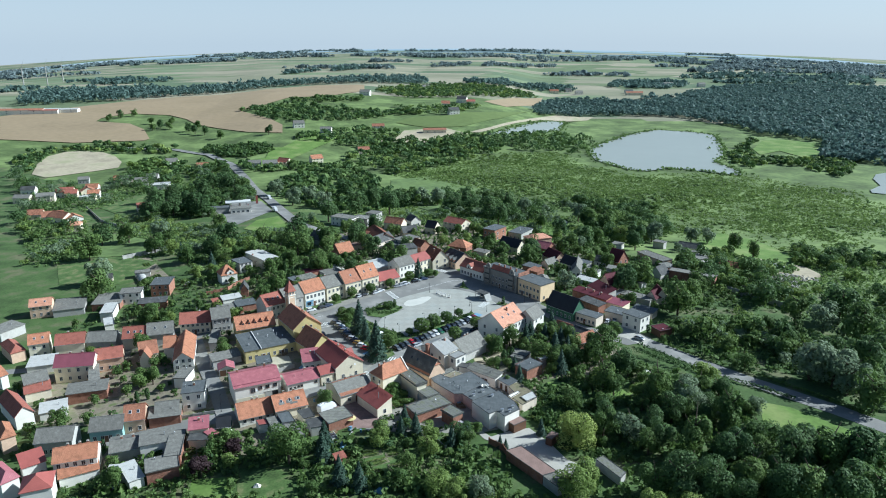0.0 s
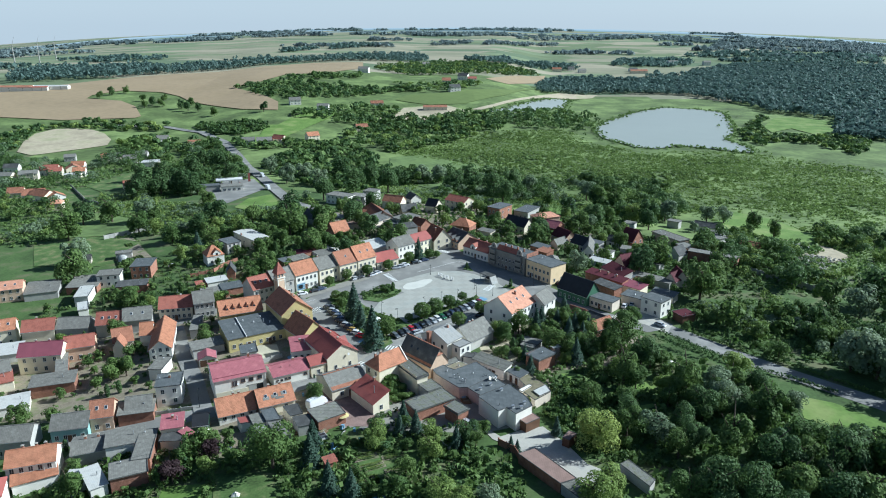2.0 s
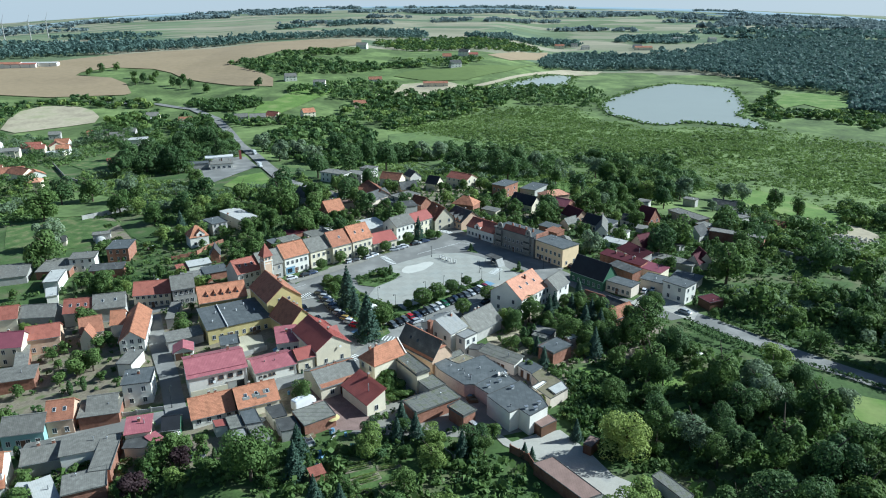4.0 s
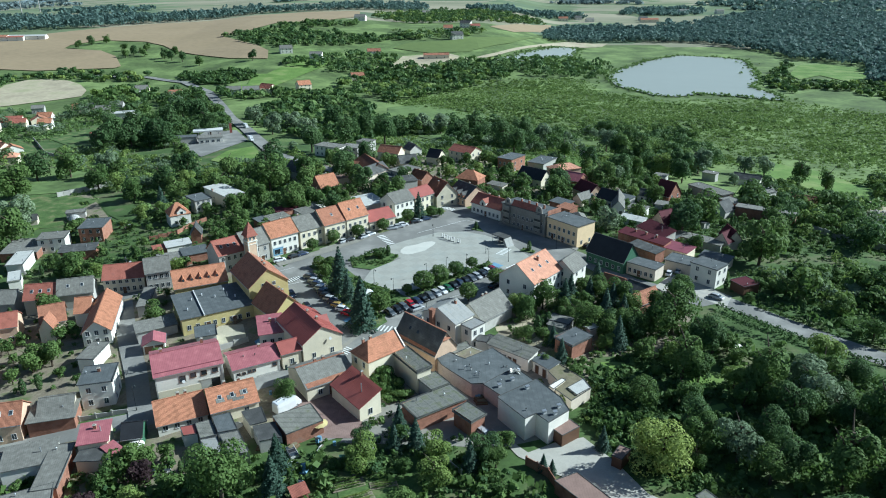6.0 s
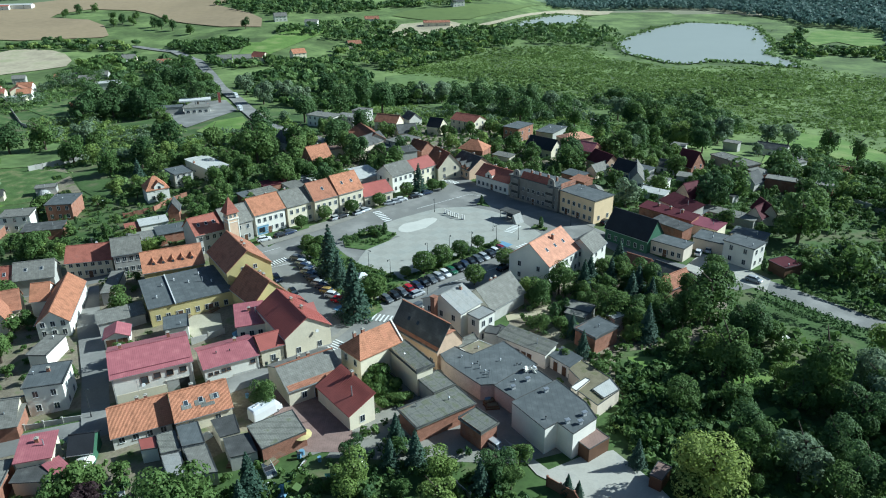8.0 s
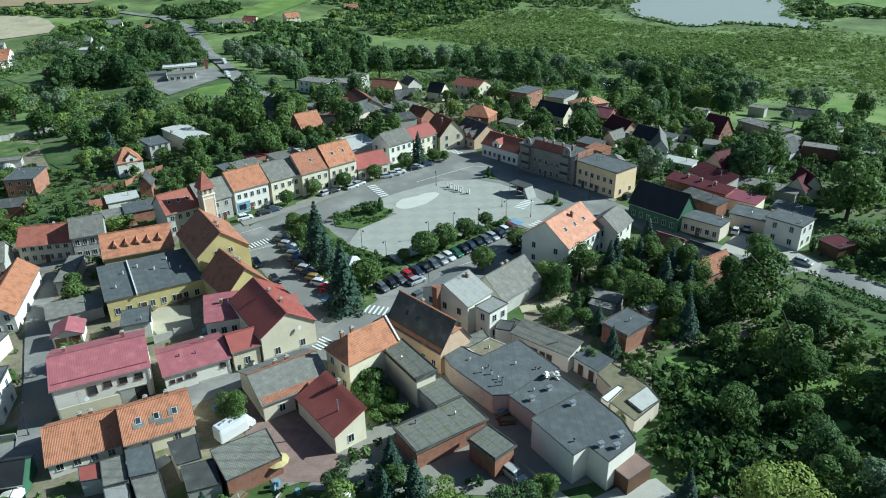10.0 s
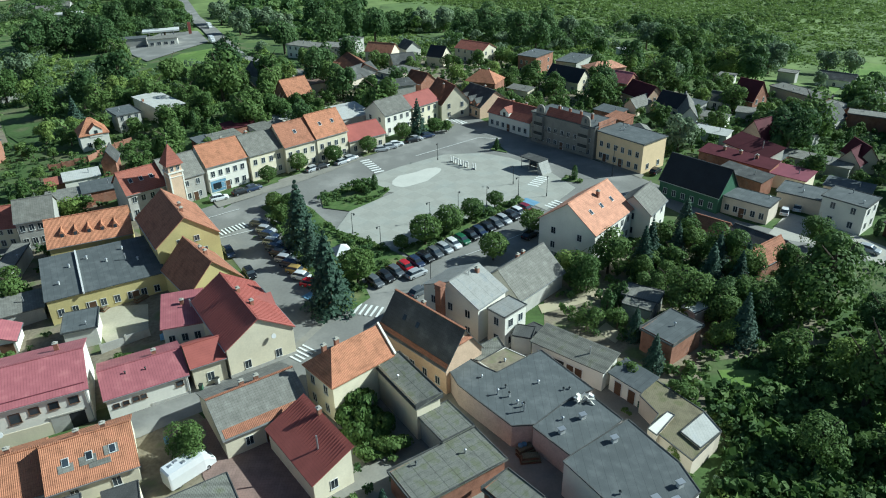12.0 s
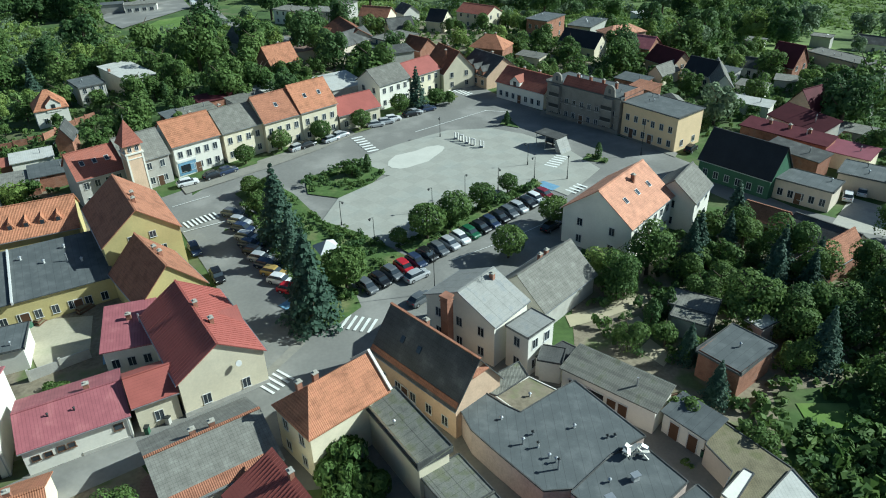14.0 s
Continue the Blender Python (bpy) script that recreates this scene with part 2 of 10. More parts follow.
def field_mat(name):
    """Far farmland: long plots in greens and tans, each with its own tone."""
    m = bpy.data.materials.new(name)
    m.use_nodes = True
    n, l = m.node_tree.nodes, m.node_tree.links
    tc = n.new("ShaderNodeTexCoord")
    mp = n.new("ShaderNodeMapping")
    mp.inputs["Scale"].default_value = (0.0045, 0.0105, 0.0)
    mp.inputs["Rotation"].default_value = (0, 0, 0.35)
    vo = n.new("ShaderNodeTexVoronoi")
    vo.inputs["Scale"].default_value = 1.0
    vo.distance = "CHEBYCHEV"
    no = n.new("ShaderNodeTexNoise")
    no.inputs["Scale"].default_value = 0.02
    cr = n.new("ShaderNodeValToRGB")
    cr.color_ramp.interpolation = "CONSTANT"
    e = cr.color_ramp.elements
    e[0].position, e[0].color = 0.0, (0.15, 0.185, 0.1, 1)
    e[1].position, e[1].color = 0.2, (0.26, 0.25, 0.17, 1)
    for pos, c in ((0.36, (0.13, 0.17, 0.1, 1)), (0.52, (0.31, 0.285, 0.2, 1)), (0.68, (0.18, 0.22, 0.125, 1)), (0.85, (0.23, 0.23, 0.15, 1))):
        x = e.new(pos)
        x.color = c
    mr = n.new("ShaderNodeMapRange")
    mr.inputs["To Min"].default_value, mr.inputs["To Max"].default_value = 0.8, 1.2
    vm = n.new("ShaderNodeVectorMath")
    vm.operation = "SCALE"
    sp = n.new("ShaderNodeSeparateColor")
    l.new(tc.outputs["Object"], mp.inputs["Vector"])
    l.new(mp.outputs[0], vo.inputs["Vector"])
    l.new(tc.outputs["Object"], no.inputs["Vector"])
    l.new(vo.outputs["Color"], sp.inputs[0])
    l.new(sp.outputs[0], cr.inputs[0])
    l.new(no.outputs["Fac"], mr.inputs["Value"])
    l.new(cr.outputs[0], vm.inputs[0])
    l.new(mr.outputs[0], vm.inputs["Scale"])
    b = n["Principled BSDF"]
    b.inputs["Roughness"].default_value = 0.95
    b.inputs["Specular IOR Level"].default_value = 0.1
    l.new(vm.outputs[0], b.inputs["Base Color"])
    return m


FARMLAND = field_mat("far farmland plots")
EARTH = mat("garden earth", (0.235, 0.2, 0.14), 0.95, 0.45, 0.25, 2.0, 0.4, second=(0.105, 0.125, 0.05), mixat=0.5)
# pale base colour paints in the bright sky the water reflects
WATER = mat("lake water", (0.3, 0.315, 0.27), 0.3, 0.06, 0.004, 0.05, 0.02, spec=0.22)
BARK = mat("bark", (0.09, 0.07, 0.05), 0.95, 0.2, 1.0, 5, 0.4)


def leaf_mat(name, color, second, rough=0.7):
    m = bpy.data.materials.new(name)
    m.use_nodes = True
    n, l = m.node_tree.nodes, m.node_tree.links
    b = n["Principled BSDF"]
    b.inputs["Roughness"].default_value = rough
    b.inputs["Specular IOR Level"].default_value = 0.25
    gi = n.new("ShaderNodeNewGeometry")
    oi = n.new("ShaderNodeObjectInfo")
    ad = n.new("ShaderNodeMath")
    ad.operation = "MULTIPLY_ADD"
    l.new(gi.outputs["Random Per Island"], ad.inputs[0])
    ad.inputs[1].default_value = 0.45
    sc = n.new("ShaderNodeMath")
    sc.operation = "MULTIPLY"
    l.new(oi.outputs["Random"], sc.inputs[0])
    sc.inputs[1].default_value = 0.55
    l.new(sc.outputs[0], ad.inputs[2])
    mx = n.new("ShaderNodeMix")
    mx.data_type = "RGBA"
    mx.inputs["A"].default_value = (*color, 1)
    mx.inputs["B"].default_value = (*second, 1)
    l.new(ad.outputs[0], mx.inputs["Factor"])
    l.new(mx.outputs["Result"], b.inputs["Base Color"])
    tl = n.new("ShaderNodeBsdfTranslucent")
    l.new(mx.outputs["Result"], tl.inputs["Color"])
    ms = n.new("ShaderNodeMixShader")
    ms.inputs[0].default_value = 0.36
    l.new(b.outputs[0], ms.inputs[1])
    l.new(tl.outputs[0], ms.inputs[2])
    l.new(ms.outputs[0], n["Material Output"].inputs["Surface"])
    return m


LEAF = leaf_mat("broad leaves", (0.058, 0.112, 0.028), (0.16, 0.23, 0.062))
LEAF_DARK = leaf_mat("dark leaves", (0.045, 0.092, 0.03), (0.115, 0.18, 0.06))
LEAF_LIGHT = leaf_mat("light leaves", (0.14, 0.21, 0.045), (0.26, 0.33, 0.09))
LEAF_SILVER = leaf_mat("silver willow leaves", (0.13, 0.185, 0.1), (0.25, 0.31, 0.18))
LEAF_WILLOW = leaf_mat("weeping willow leaves", (0.22, 0.29, 0.06), (0.36, 0.42, 0.12))
LEAF_SPRUCE = leaf_mat("blue spruce needles", (0.04, 0.08, 0.05), (0.1, 0.155, 0.11))
LEAF_MARSH = leaf_mat("marsh shrub leaves", (0.105, 0.175, 0.052), (0.21, 0.29, 0.095))
LEAF_REED = leaf_mat("reed and sedge leaves", (0.13, 0.2, 0.05), (0.22, 0.295, 0.08))
# green lifted towards blue-grey to paint in the distance haze
LEAF_WOOD_HAZED = leaf_mat("forest canopy leaves", (0.1, 0.156, 0.132), (0.122, 0.185, 0.158))
# pale blue-grey: the haze of the far plain is painted into these needles
LEAF_PINE_HAZED = leaf_mat("far pine needles", (0.16, 0.205, 0.2), (0.2, 0.25, 0.245))
LEAF_PURPLE = leaf_mat("purple leaves", (0.03, 0.016, 0.02), (0.06, 0.035, 0.035))


# ---- terrain ----
def sst(a, b, x):
    t = min(max((x - a) / (b - a), 0.0), 1.0)
    return t * t * (3 - 2 * t)


def ground_z(x, y):
    """Height of the land: town on a low rise, valley with the lake behind it, hills beyond."""
    z = -6.0 * sst(60, 170, -x - 0.25 * (y - 40))
    z += -16.0 * sst(70, 330, y + 0.75 * max(x, 0) - 20) * (1 - 0.55 * sst(40, 200, -x))
    z += 34.0 * sst(430, 980, y) * (1 - sst(-60, 140, x - 0.1 * y))
    far = math.hypot(x + 8, y + 250)
    if far > 1100:
        a = (x + 8) / max(y + 250, 100.0) / 0.638
        a = max(min(a, 1.6), -1.6)
        rim = 76 - (118 if a < 0 else 84) * a * a
        k = sst(1100, 4700, far)
        z = z * (1 - k) + rim * k
    return z


def part(name, bm, material, parent=None, label="", m=None, smooth=False):
    """Links a bmesh, or a mesh already made, as one object under a thing."""
    if isinstance(bm, bmesh.types.BMesh):
        me = bpy.data.meshes.new(name)
        bm.to_mesh(me)
        bm.free()
        me.materials.append(material)
    else:
        me = bm
    if smooth:
        me.polygons.foreach_set("use_smooth", [True] * len(me.polygons))
    ob = new(name, me)
    if parent is not None:
        ob.parent = parent
    if m is not None:
        ob.matrix_basis = m
    if label:
        tagged(ob, label)
    return ob


def mesh_from(name, verts, faces, material):
    me = bpy.data.meshes.new(name)
    me.from_pydata([tuple(v) for v in verts], [], faces)
    me.materials.append(material)
    me.update()
    return me


def add_box(bm, cx, cy, cz, sx, sy, sz, rz=0.0):
    m = Matrix.Translation((cx, cy, cz)) @ Matrix.Rotation(rz, 4, "Z") @ Matrix.Diagonal((sx, sy, sz, 1))
    bmesh.ops.create_cube(bm, size=1, matrix=m)
    return bm


def box(cx, cy, cz, sx, sy, sz, rz=0.0, bevel=0.0):
    bm = add_box(bmesh.new(), cx, cy, cz, sx, sy, sz, rz)
    if bevel:
        bmesh.ops.bevel(bm, geom=bm.edges[:], offset=bevel, segments=1, affect="EDGES")
    return bm


def cyl(bm, r1, r2, z0, z1, seg=8, x=0.0, y=0.0):
    bmesh.ops.create_cone(bm, cap_ends=True, segments=seg, radius1=r1, radius2=max(r2, 0.001), depth=z1 - z0, matrix=Matrix.Translation((x, y, (z0 + z1) / 2)))
    return bm


def axis_lines(lo, hi, near_lo, near_hi, fine, grow):
    """Grid lines that are fine within the near stretch and widen outside it."""
    out = list(np.arange(near_lo, near_hi + 0.1, fine))
    s, v = fine, near_hi
    while v < hi:
        s *= grow
        v = min(v + s, hi)
        out.append(v)
    s, v = fine, near_lo
    while v > lo:
        s *= grow
        v = max(v - s, lo)
        out.insert(0, v)
    return out


def grid_sheet(name, xs, ys, zf, material):
    verts = [(x, y, zf(x, y)) for y in ys for x in xs]
    n = len(xs)
    faces = [(j * n + i, j * n + i + 1, (j + 1) * n + i + 1, (j + 1) * n + i) for j in range(len(ys) - 1) for i in range(n - 1)]
    return mesh_from(name, verts, faces, material)


gm = grid_sheet("ground", axis_lines(-4600, 4600, -260, 330, 10, 1.09), axis_lines(-900, 4900, -160, 420, 10, 1.06), lambda x, y: ground_z(x, y) - 0.02, GRASS)
gm.materials.append(MEADOW)
gm.materials.append(FARMLAND)
for p in gm.polygons:
    c = p.center
    if math.hypot(c.x, c.y) > 1000:
        p.material_index = 2
    elif c.y + 0.62 * c.x > 165:
        p.material_index = 1
ground = new("ground", gm)
tagged(ground, "green valley land rising to low hills", "ground", kind="structure")


def inside(poly, x, y):
    c = False
    j = len(poly) - 1
    for i in range(len(poly)):
        xi, yi = poly[i]
        xj, yj = poly[j]
        if (yi > y) != (yj > y) and x < (xj - xi) * (y - yi) / (yj - yi) + xi:
            c = not c
        j = i
    return c


NOTREES, ROADS, BEDS, LAKES = [], [], [], []


def patch(name, poly, material, dz, label, category, step=25.0, level=None):
    """A thin sheet of land draped over the ground, in the outline poly."""
    if name not in ("yards", "reed_belt", "planting_bed", "green_field", "meadow"):
        NOTREES.append(poly)
    if name in ("lake", "pond"):
        LAKES.append(poly)
    if name == "planting_bed":
        BEDS.append(poly)
    bm = bmesh.new()
    bm.faces.new([bm.verts.new((x, y, 0)) for x, y in poly])
    xs, ys = [p[0] for p in poly], [p[1] for p in poly]
    if level is None:
        for lo, hi, no in ((min(xs), max(xs), (1, 0, 0)), (min(ys), max(ys), (0, 1, 0))):
            k = math.ceil(lo / step) * step
            while k < hi:
                co = (k, 0, 0) if no[0] else (0, k, 0)
                bmesh.ops.bisect_plane(bm, geom=bm.verts[:] + bm.edges[:] + bm.faces[:], plane_co=co, plane_no=no)
                k += step
    for v in bm.verts:
        v.co.z = (ground_z(v.co.x, v.co.y) if level is None else level) + dz
    bmesh.ops.triangulate(bm, faces=bm.faces[:])
    bmesh.ops.recalc_face_normals(bm, faces=bm.faces[:])
    if sum(fc.normal.z for fc in bm.faces) < 0:
        bmesh.ops.reverse_faces(bm, faces=bm.faces[:])
    ob = part(name, bm, material)
    return tagged(ob, label, category, kind="structure")


def ribbon(name, pts, width, material, dz, label, category, step=6.0):
    """A strip of road or path along pts, draped over the ground."""
    ROADS.extend((p, q, width) for p, q in zip(pts, pts[1:]))
    rows = []
    for (x0, y0), (x1, y1) in zip(pts, pts[1:]):
        n = max(1, int(math.hypot(x1 - x0, y1 - y0) / step))
        rows += [(x0 + (x1 - x0) * k / n, y0 + (y1 - y0) * k / n) for k in range(n)]
    rows.append(pts[-1])
    verts, faces = [], []
    for i, (x, y) in enumerate(rows):
        a, b = rows[max(i - 1, 0)], rows[min(i + 1, len(rows) - 1)]
        t = Vector((b[0] - a[0], b[1] - a[1])).normalized()
        for s in (-0.5, 0.5):
            px, py = x - t.y * s * width, y + t.x * s * width
            verts.append((px, py, max(ground_z(px, py), ground_z(x, y)) + dz))
        if i:
            k = 2 * i
            faces.append((k - 2, k - 1, k + 1, k)[::-1])
    return tagged(new(name, mesh_from(name, verts, faces, material)), label, category, kind="structure")


# ---- houses ----
WINDOWS = {}


def window_mesh(w, h):
    key = (round(w, 1), round(h, 1))
    if key not in WINDOWS:
        bm = bmesh.new()
        for sx in (-1, 1):
            add_box(bm, sx * (w / 2 - 0.03), -0.02, 0, 0.06, 0.08, h)
        add_box(bm, 0, -0.02, h / 2 - 0.03, w - 0.12, 0.08, 0.06)
        add_box(bm, 0, -0.05, -h / 2 + 0.02, w + 0.1, 0.16, 0.05)
        add_box(bm, 0, -0.02, 0, 0.05, 0.06, h - 0.1)
        fr = bpy.data.meshes.new("window")
        bm.to_mesh(fr)
        bm.free()
        fr.materials.append(FRAME)
        bm = box(0, -0.002, 0, w - 0.1, 0.03, h - 0.1)
        pa = bpy.data.meshes.new("pane")
        bm.to_mesh(pa)
        bm.free()
        pa.materials.append(GLASS)
        WINDOWS[key] = (fr, pa)
    return WINDOWS[key]


def add_window(parent, m, w=1.0, h=1.4):
    fr, pa = window_mesh(w, h)
    ob = part("window", fr, None, parent, m=m)
    part("pane", pa, None, ob)


def add_door(parent, m, w=1.1, h=2.1):
    ob = part("door", box(0, -0.02, h / 2, w, 0.1, h), DOOR, parent, m=m)
    part("door_frame", add_box(add_box(add_box(bmesh.new(), -w / 2 - 0.05, -0.03, h / 2, 0.1, 0.14, h), w / 2 + 0.05, -0.03, h / 2, 0.1, 0.14, h), 0, -0.03, h + 0.05, w + 0.2, 0.14, 0.1), FRAME, ob)


def add_chimney(parent, x, y, z0, z1, material=None, s=0.6):
    ob = part("chimney", box(x, y, (z0 + z1) / 2, s, s * 0.8, z1 - z0), material or BRICK, parent)
    part("chimney_cap", add_box(box(x, y, z1 + 0.05, s + 0.14, s * 0.8 + 0.14, 0.1), x, y, z1 + 0.2, s * 0.5, s * 0.4, 0.2), CONCRETE, ob)


def roof_mesh(kind, w, d, e, r, over, th=0.16):
    """Roof planes with overhang and thickness, eaves at height e, ridge r above them."""
    a, b = w / 2 + over, d / 2 + over
    bm = bmesh.new()

    def poly(*pts):
        bm.faces.new([bm.verts.new(p) for p in pts])

    if kind == "gx":
        k = e - r * over / (d / 2)
        poly((-a, -b, k), (a, -b, k), (a, 0, e + r), (-a, 0, e + r))
        poly((a, b, k), (-a, b, k), (-a, 0, e + r), (a, 0, e + r))
    elif kind == "gy":
        k = e - r * over / (w / 2)
        poly((-a, b, k), (-a, -b, k), (0, -b, e + r), (0, b, e + r))
        poly((a, -b, k), (a, b, k), (0, b, e + r), (0, -b, e + r))
    elif kind == "hip":
        if w >= d:
            q = max(a - b * 0.9, 0.3)
            p0, p1 = (-q, 0, e + r), (q, 0, e + r)
            poly((-a, -b, e), (a, -b, e), p1, p0)
            poly((a, b, e), (-a, b, e), p0, p1)
            poly((-a, b, e), (-a, -b, e), p0)
            poly((a, -b, e), (a, b, e), p1)
        else:
            q = max(b - a * 0.9, 0.3)
            p0, p1 = (0, -q, e + r), (0, q, e + r)
            poly((-a, b, e), (-a, -b, e), p0, p1)
            poly((a, -b, e), (a, b, e), p1, p0)
            poly((-a, -b, e), (a, -b, e), p0)
            poly((a, b, e), (-a, b, e), p1)
    elif kind == "hipl":
        q = (-a + b * 0.75, 0, e + r)
        k = e - r * over / (d / 2)
        poly((-a, -b, k), (a, -b, k), (a, 0, e + r), q)
        poly((a, b, k), (-a, b, k), q, (a, 0, e + r))
        poly((-a, b, k), (-a, -b, k), q)
    elif kind == "shed":
        poly((-a, -b, e), (a, -b, e), (a, b, e + r), (-a, b, e + r))
    elif kind == "shedx":
        poly((-a, -b, e), (a, -b, e + r), (a, b, e + r), (-a, b, e))
    else:
        poly((-a, -b, e + r * 0.5), (a, -b, e + r * 0.5), (a, b, e + r), (-a, b, e + r))
    bmesh.ops.remove_doubles(bm, verts=bm.verts[:], dist=0.001)
    low = [(f, [v.co.copy() for v in f.verts]) for f in bm.faces]
    top = bm.faces[:]
    ret = bmesh.ops.extrude_face_region(bm, geom=top)
    for v in ret["geom"]:
        if isinstance(v, bmesh.types.BMVert):
            v.co.z += th
    bmesh.ops.recalc_face_normals(bm, faces=bm.faces[:])
    return bm


def roof_height(kind, w, d, e, r, x, y):
    if kind == "gx":
        return e + r * (1 - abs(y) / (d / 2))
    if kind == "gy":
        return e + r * (1 - abs(x) / (w / 2))
    if kind == "hip":
        return e + r * max(0.0, min(1.0, min((d / 2 - abs(y)), (w / 2 - abs(x))) / (min(w, d) / 2)))
    if kind == "hipl":
        return e + r * max(0.0, min(1 - abs(y) / (d / 2), (x + w / 2) / (0.75 * d / 2)))
    if kind == "shed":
        return e + r * (y / d + 0.5)
    if kind == "shedx":
        return e + r * (x / w + 0.5)
    return e + r


def wall_mesh(kind, w, d, e, r, low):
    a, b = w / 2, d / 2
    bm = bmesh.new()
    base = [bm.verts.new(p) for p in ((-a, -b, low), (a, -b, low), (a, b, low), (-a, b, low))]
    z = [roof_height(kind, w, d, e, r, x, y) for x, y in ((-a, -b), (a, -b), (a, b), (-a, b))]
    top = [bm.verts.new((p.co.x, p.co.y, zz)) for p, zz in zip(base, z)]
    peak = {}
    if kind == "gx":
        peak = {1: bm.verts.new((a, 0, e + r)), 3: bm.verts.new((-a, 0, e + r))}
    if kind == "hipl":
        peak = {1: bm.verts.new((a, 0, e + r))}
    if kind == "gy":
        peak = {0: bm.verts.new((0, -b, e + r)), 2: bm.verts.new((0, b, e + r))}
    for i in range(4):
        j = (i + 1) % 4
        ring = [base[i], base[j], top[j]] + ([peak[i]] if i in peak else []) + [top[i]]
        bm.faces.new(ring)
    bm.faces.new(base[::-1])
    return bm


HOUSES = []


def house(name, x, y, rot, w, d, eave, rise, roof, wall, kind="gx", wins="", chim=(), over=0.3, label="", doors="", ribs=0.0, sky_lights=0, dormers=0, category="house", dz=0.0, verge=""):
    """A building with its long front on local -y. wins: faces as letter, count x storeys ("f4x2 r2x1"); doors: "f0.3" at that share of a face."""
    z = ground_z(x, y) + dz
    m = pose(x, y, z, 0, 0, rot)
    top = new(name)
    top.empty_display_size = 0.5
    top.matrix_basis = m
    HOUSES.append((x, y, rot, w, d))
    tagged(top, label or f"{roof.name} roofed house with {wall.name} walls", category)
    part("wall", wall_mesh(kind, w, d, eave, rise, -2.5), wall, top)
    rm = part("roof", roof_mesh(kind, w, d, eave, rise, over), roof, top)
    if kind in ("gx", "gy") and rise > 1.5:
        cap = box(0, 0, eave + rise + 0.17, w + 2 * over, 0.28, 0.12) if kind == "gx" else box(0, 0, eave + rise + 0.17, 0.28, d + 2 * over, 0.12)
        part("ridge_cap", cap, roof, rm)
    if ribs and kind in ("gx", "gy", "shed"):
        along, half = (w, d / 2) if kind == "gx" else ((d, w / 2) if kind == "gy" else (w, d))
        tilt = math.atan2(rise, half)
        length = math.hypot(half, rise) * 1.05
        for side in ((-1, 1) if kind != "shed" else (-1,)):
            bm = bmesh.new()
            k = -along / 2
            while k <= along / 2:
                bmesh.ops.create_cube(bm, size=1, matrix=Matrix.Translation((k, 0, 0)) @ Matrix.Diagonal((0.05, length, 0.05, 1)))
                k += ribs
            mm = Matrix.Translation((0, side * half / 2 if kind != "shed" else 0, eave + rise / 2 + 0.2)) @ Matrix.Rotation(-side * tilt, 4, "X")
            if kind == "gy":
                mm = Matrix.Rotation(radians(90), 4, "Z") @ mm
            part("standing_seams", bm, roof, rm, m=mm)
    if kind == "flat":
        for sx, sy, ln, an in ((0, -1, w, 0), (0, 1, w, 0), (-1, 0, d, 90), (1, 0, d, 90)):
            zr = eave + rise * (0.5 if sy < 0 else 1.0 if sy > 0 else 0.75) + 0.2
            part("roof_edge", box(sx * (w / 2 + over - 0.06), sy * (d / 2 + over - 0.06), zr, ln + 2 * over, 0.1, 0.1 + (rise * 0.5 if sx else 0), radians(an)), ROOF_SLATE, rm)
        rr = random.Random(int(abs(x * 7 + y * 3)))
        for i in range(int(w * d / 26)):
            vx, vy = rr.uniform(-0.4, 0.4) * w, rr.uniform(-0.4, 0.4) * d
            zt = eave + rise * (0.75 + 0.5 * vy / d) + 0.16
            vent = part("vent_pipe", cyl(bmesh.new(), 0.1, 0.1, zt - 0.1, zt + 0.55, 8, vx, vy), METAL, top)
            part("vent_cap", cyl(bmesh.new(), 0.2, 0.06, zt + 0.55, zt + 0.7, 8, vx, vy), DARKMETAL if i % 2 else METAL, vent)
    if kind == "shed" and w * d > 30:
        vent = part("vent_pipe", cyl(bmesh.new(), 0.12, 0.12, eave, eave + rise + 0.9, 8, w * 0.22, 0), METAL, top)
    for key, sgn in (("gutter", -1), ("gutter", 1)):
        if kind == "gx":
            part(key, box(0, sgn * (d / 2 + over + 0.05), eave - rise * over / (d / 2) + 0.02, w + 2 * over, 0.12, 0.12), METAL, rm)
        elif kind == "gy":
            part(key, box(sgn * (w / 2 + over + 0.05), 0, eave - rise * over / (w / 2) + 0.02, 0.12, d + 2 * over, 0.12), METAL, rm)
    faces = {"f": (0, -d / 2, 0, w), "r": (w / 2, 0, 90, d), "b": (0, d / 2, 180, w), "l": (-w / 2, 0, -90, d)}
    for side in verge:
        sx = (1 if side == "r" else -1) * (w / 2 + over + 0.05)
        tilt = math.atan2(rise, d / 2)
        for sy in (-1, 1):
            mm = Matrix.Translation((sx, sy * d / 4, eave + rise / 2 + 0.12)) @ Matrix.Rotation(-sy * tilt, 4, "X")
            part("verge_wall", box(0, 0, 0, 0.3, math.hypot(d / 2, rise) + 0.5, 0.6), WHITE, top, m=mm)
    rnd = random.Random(int(abs(x * 31 + y * 17)))
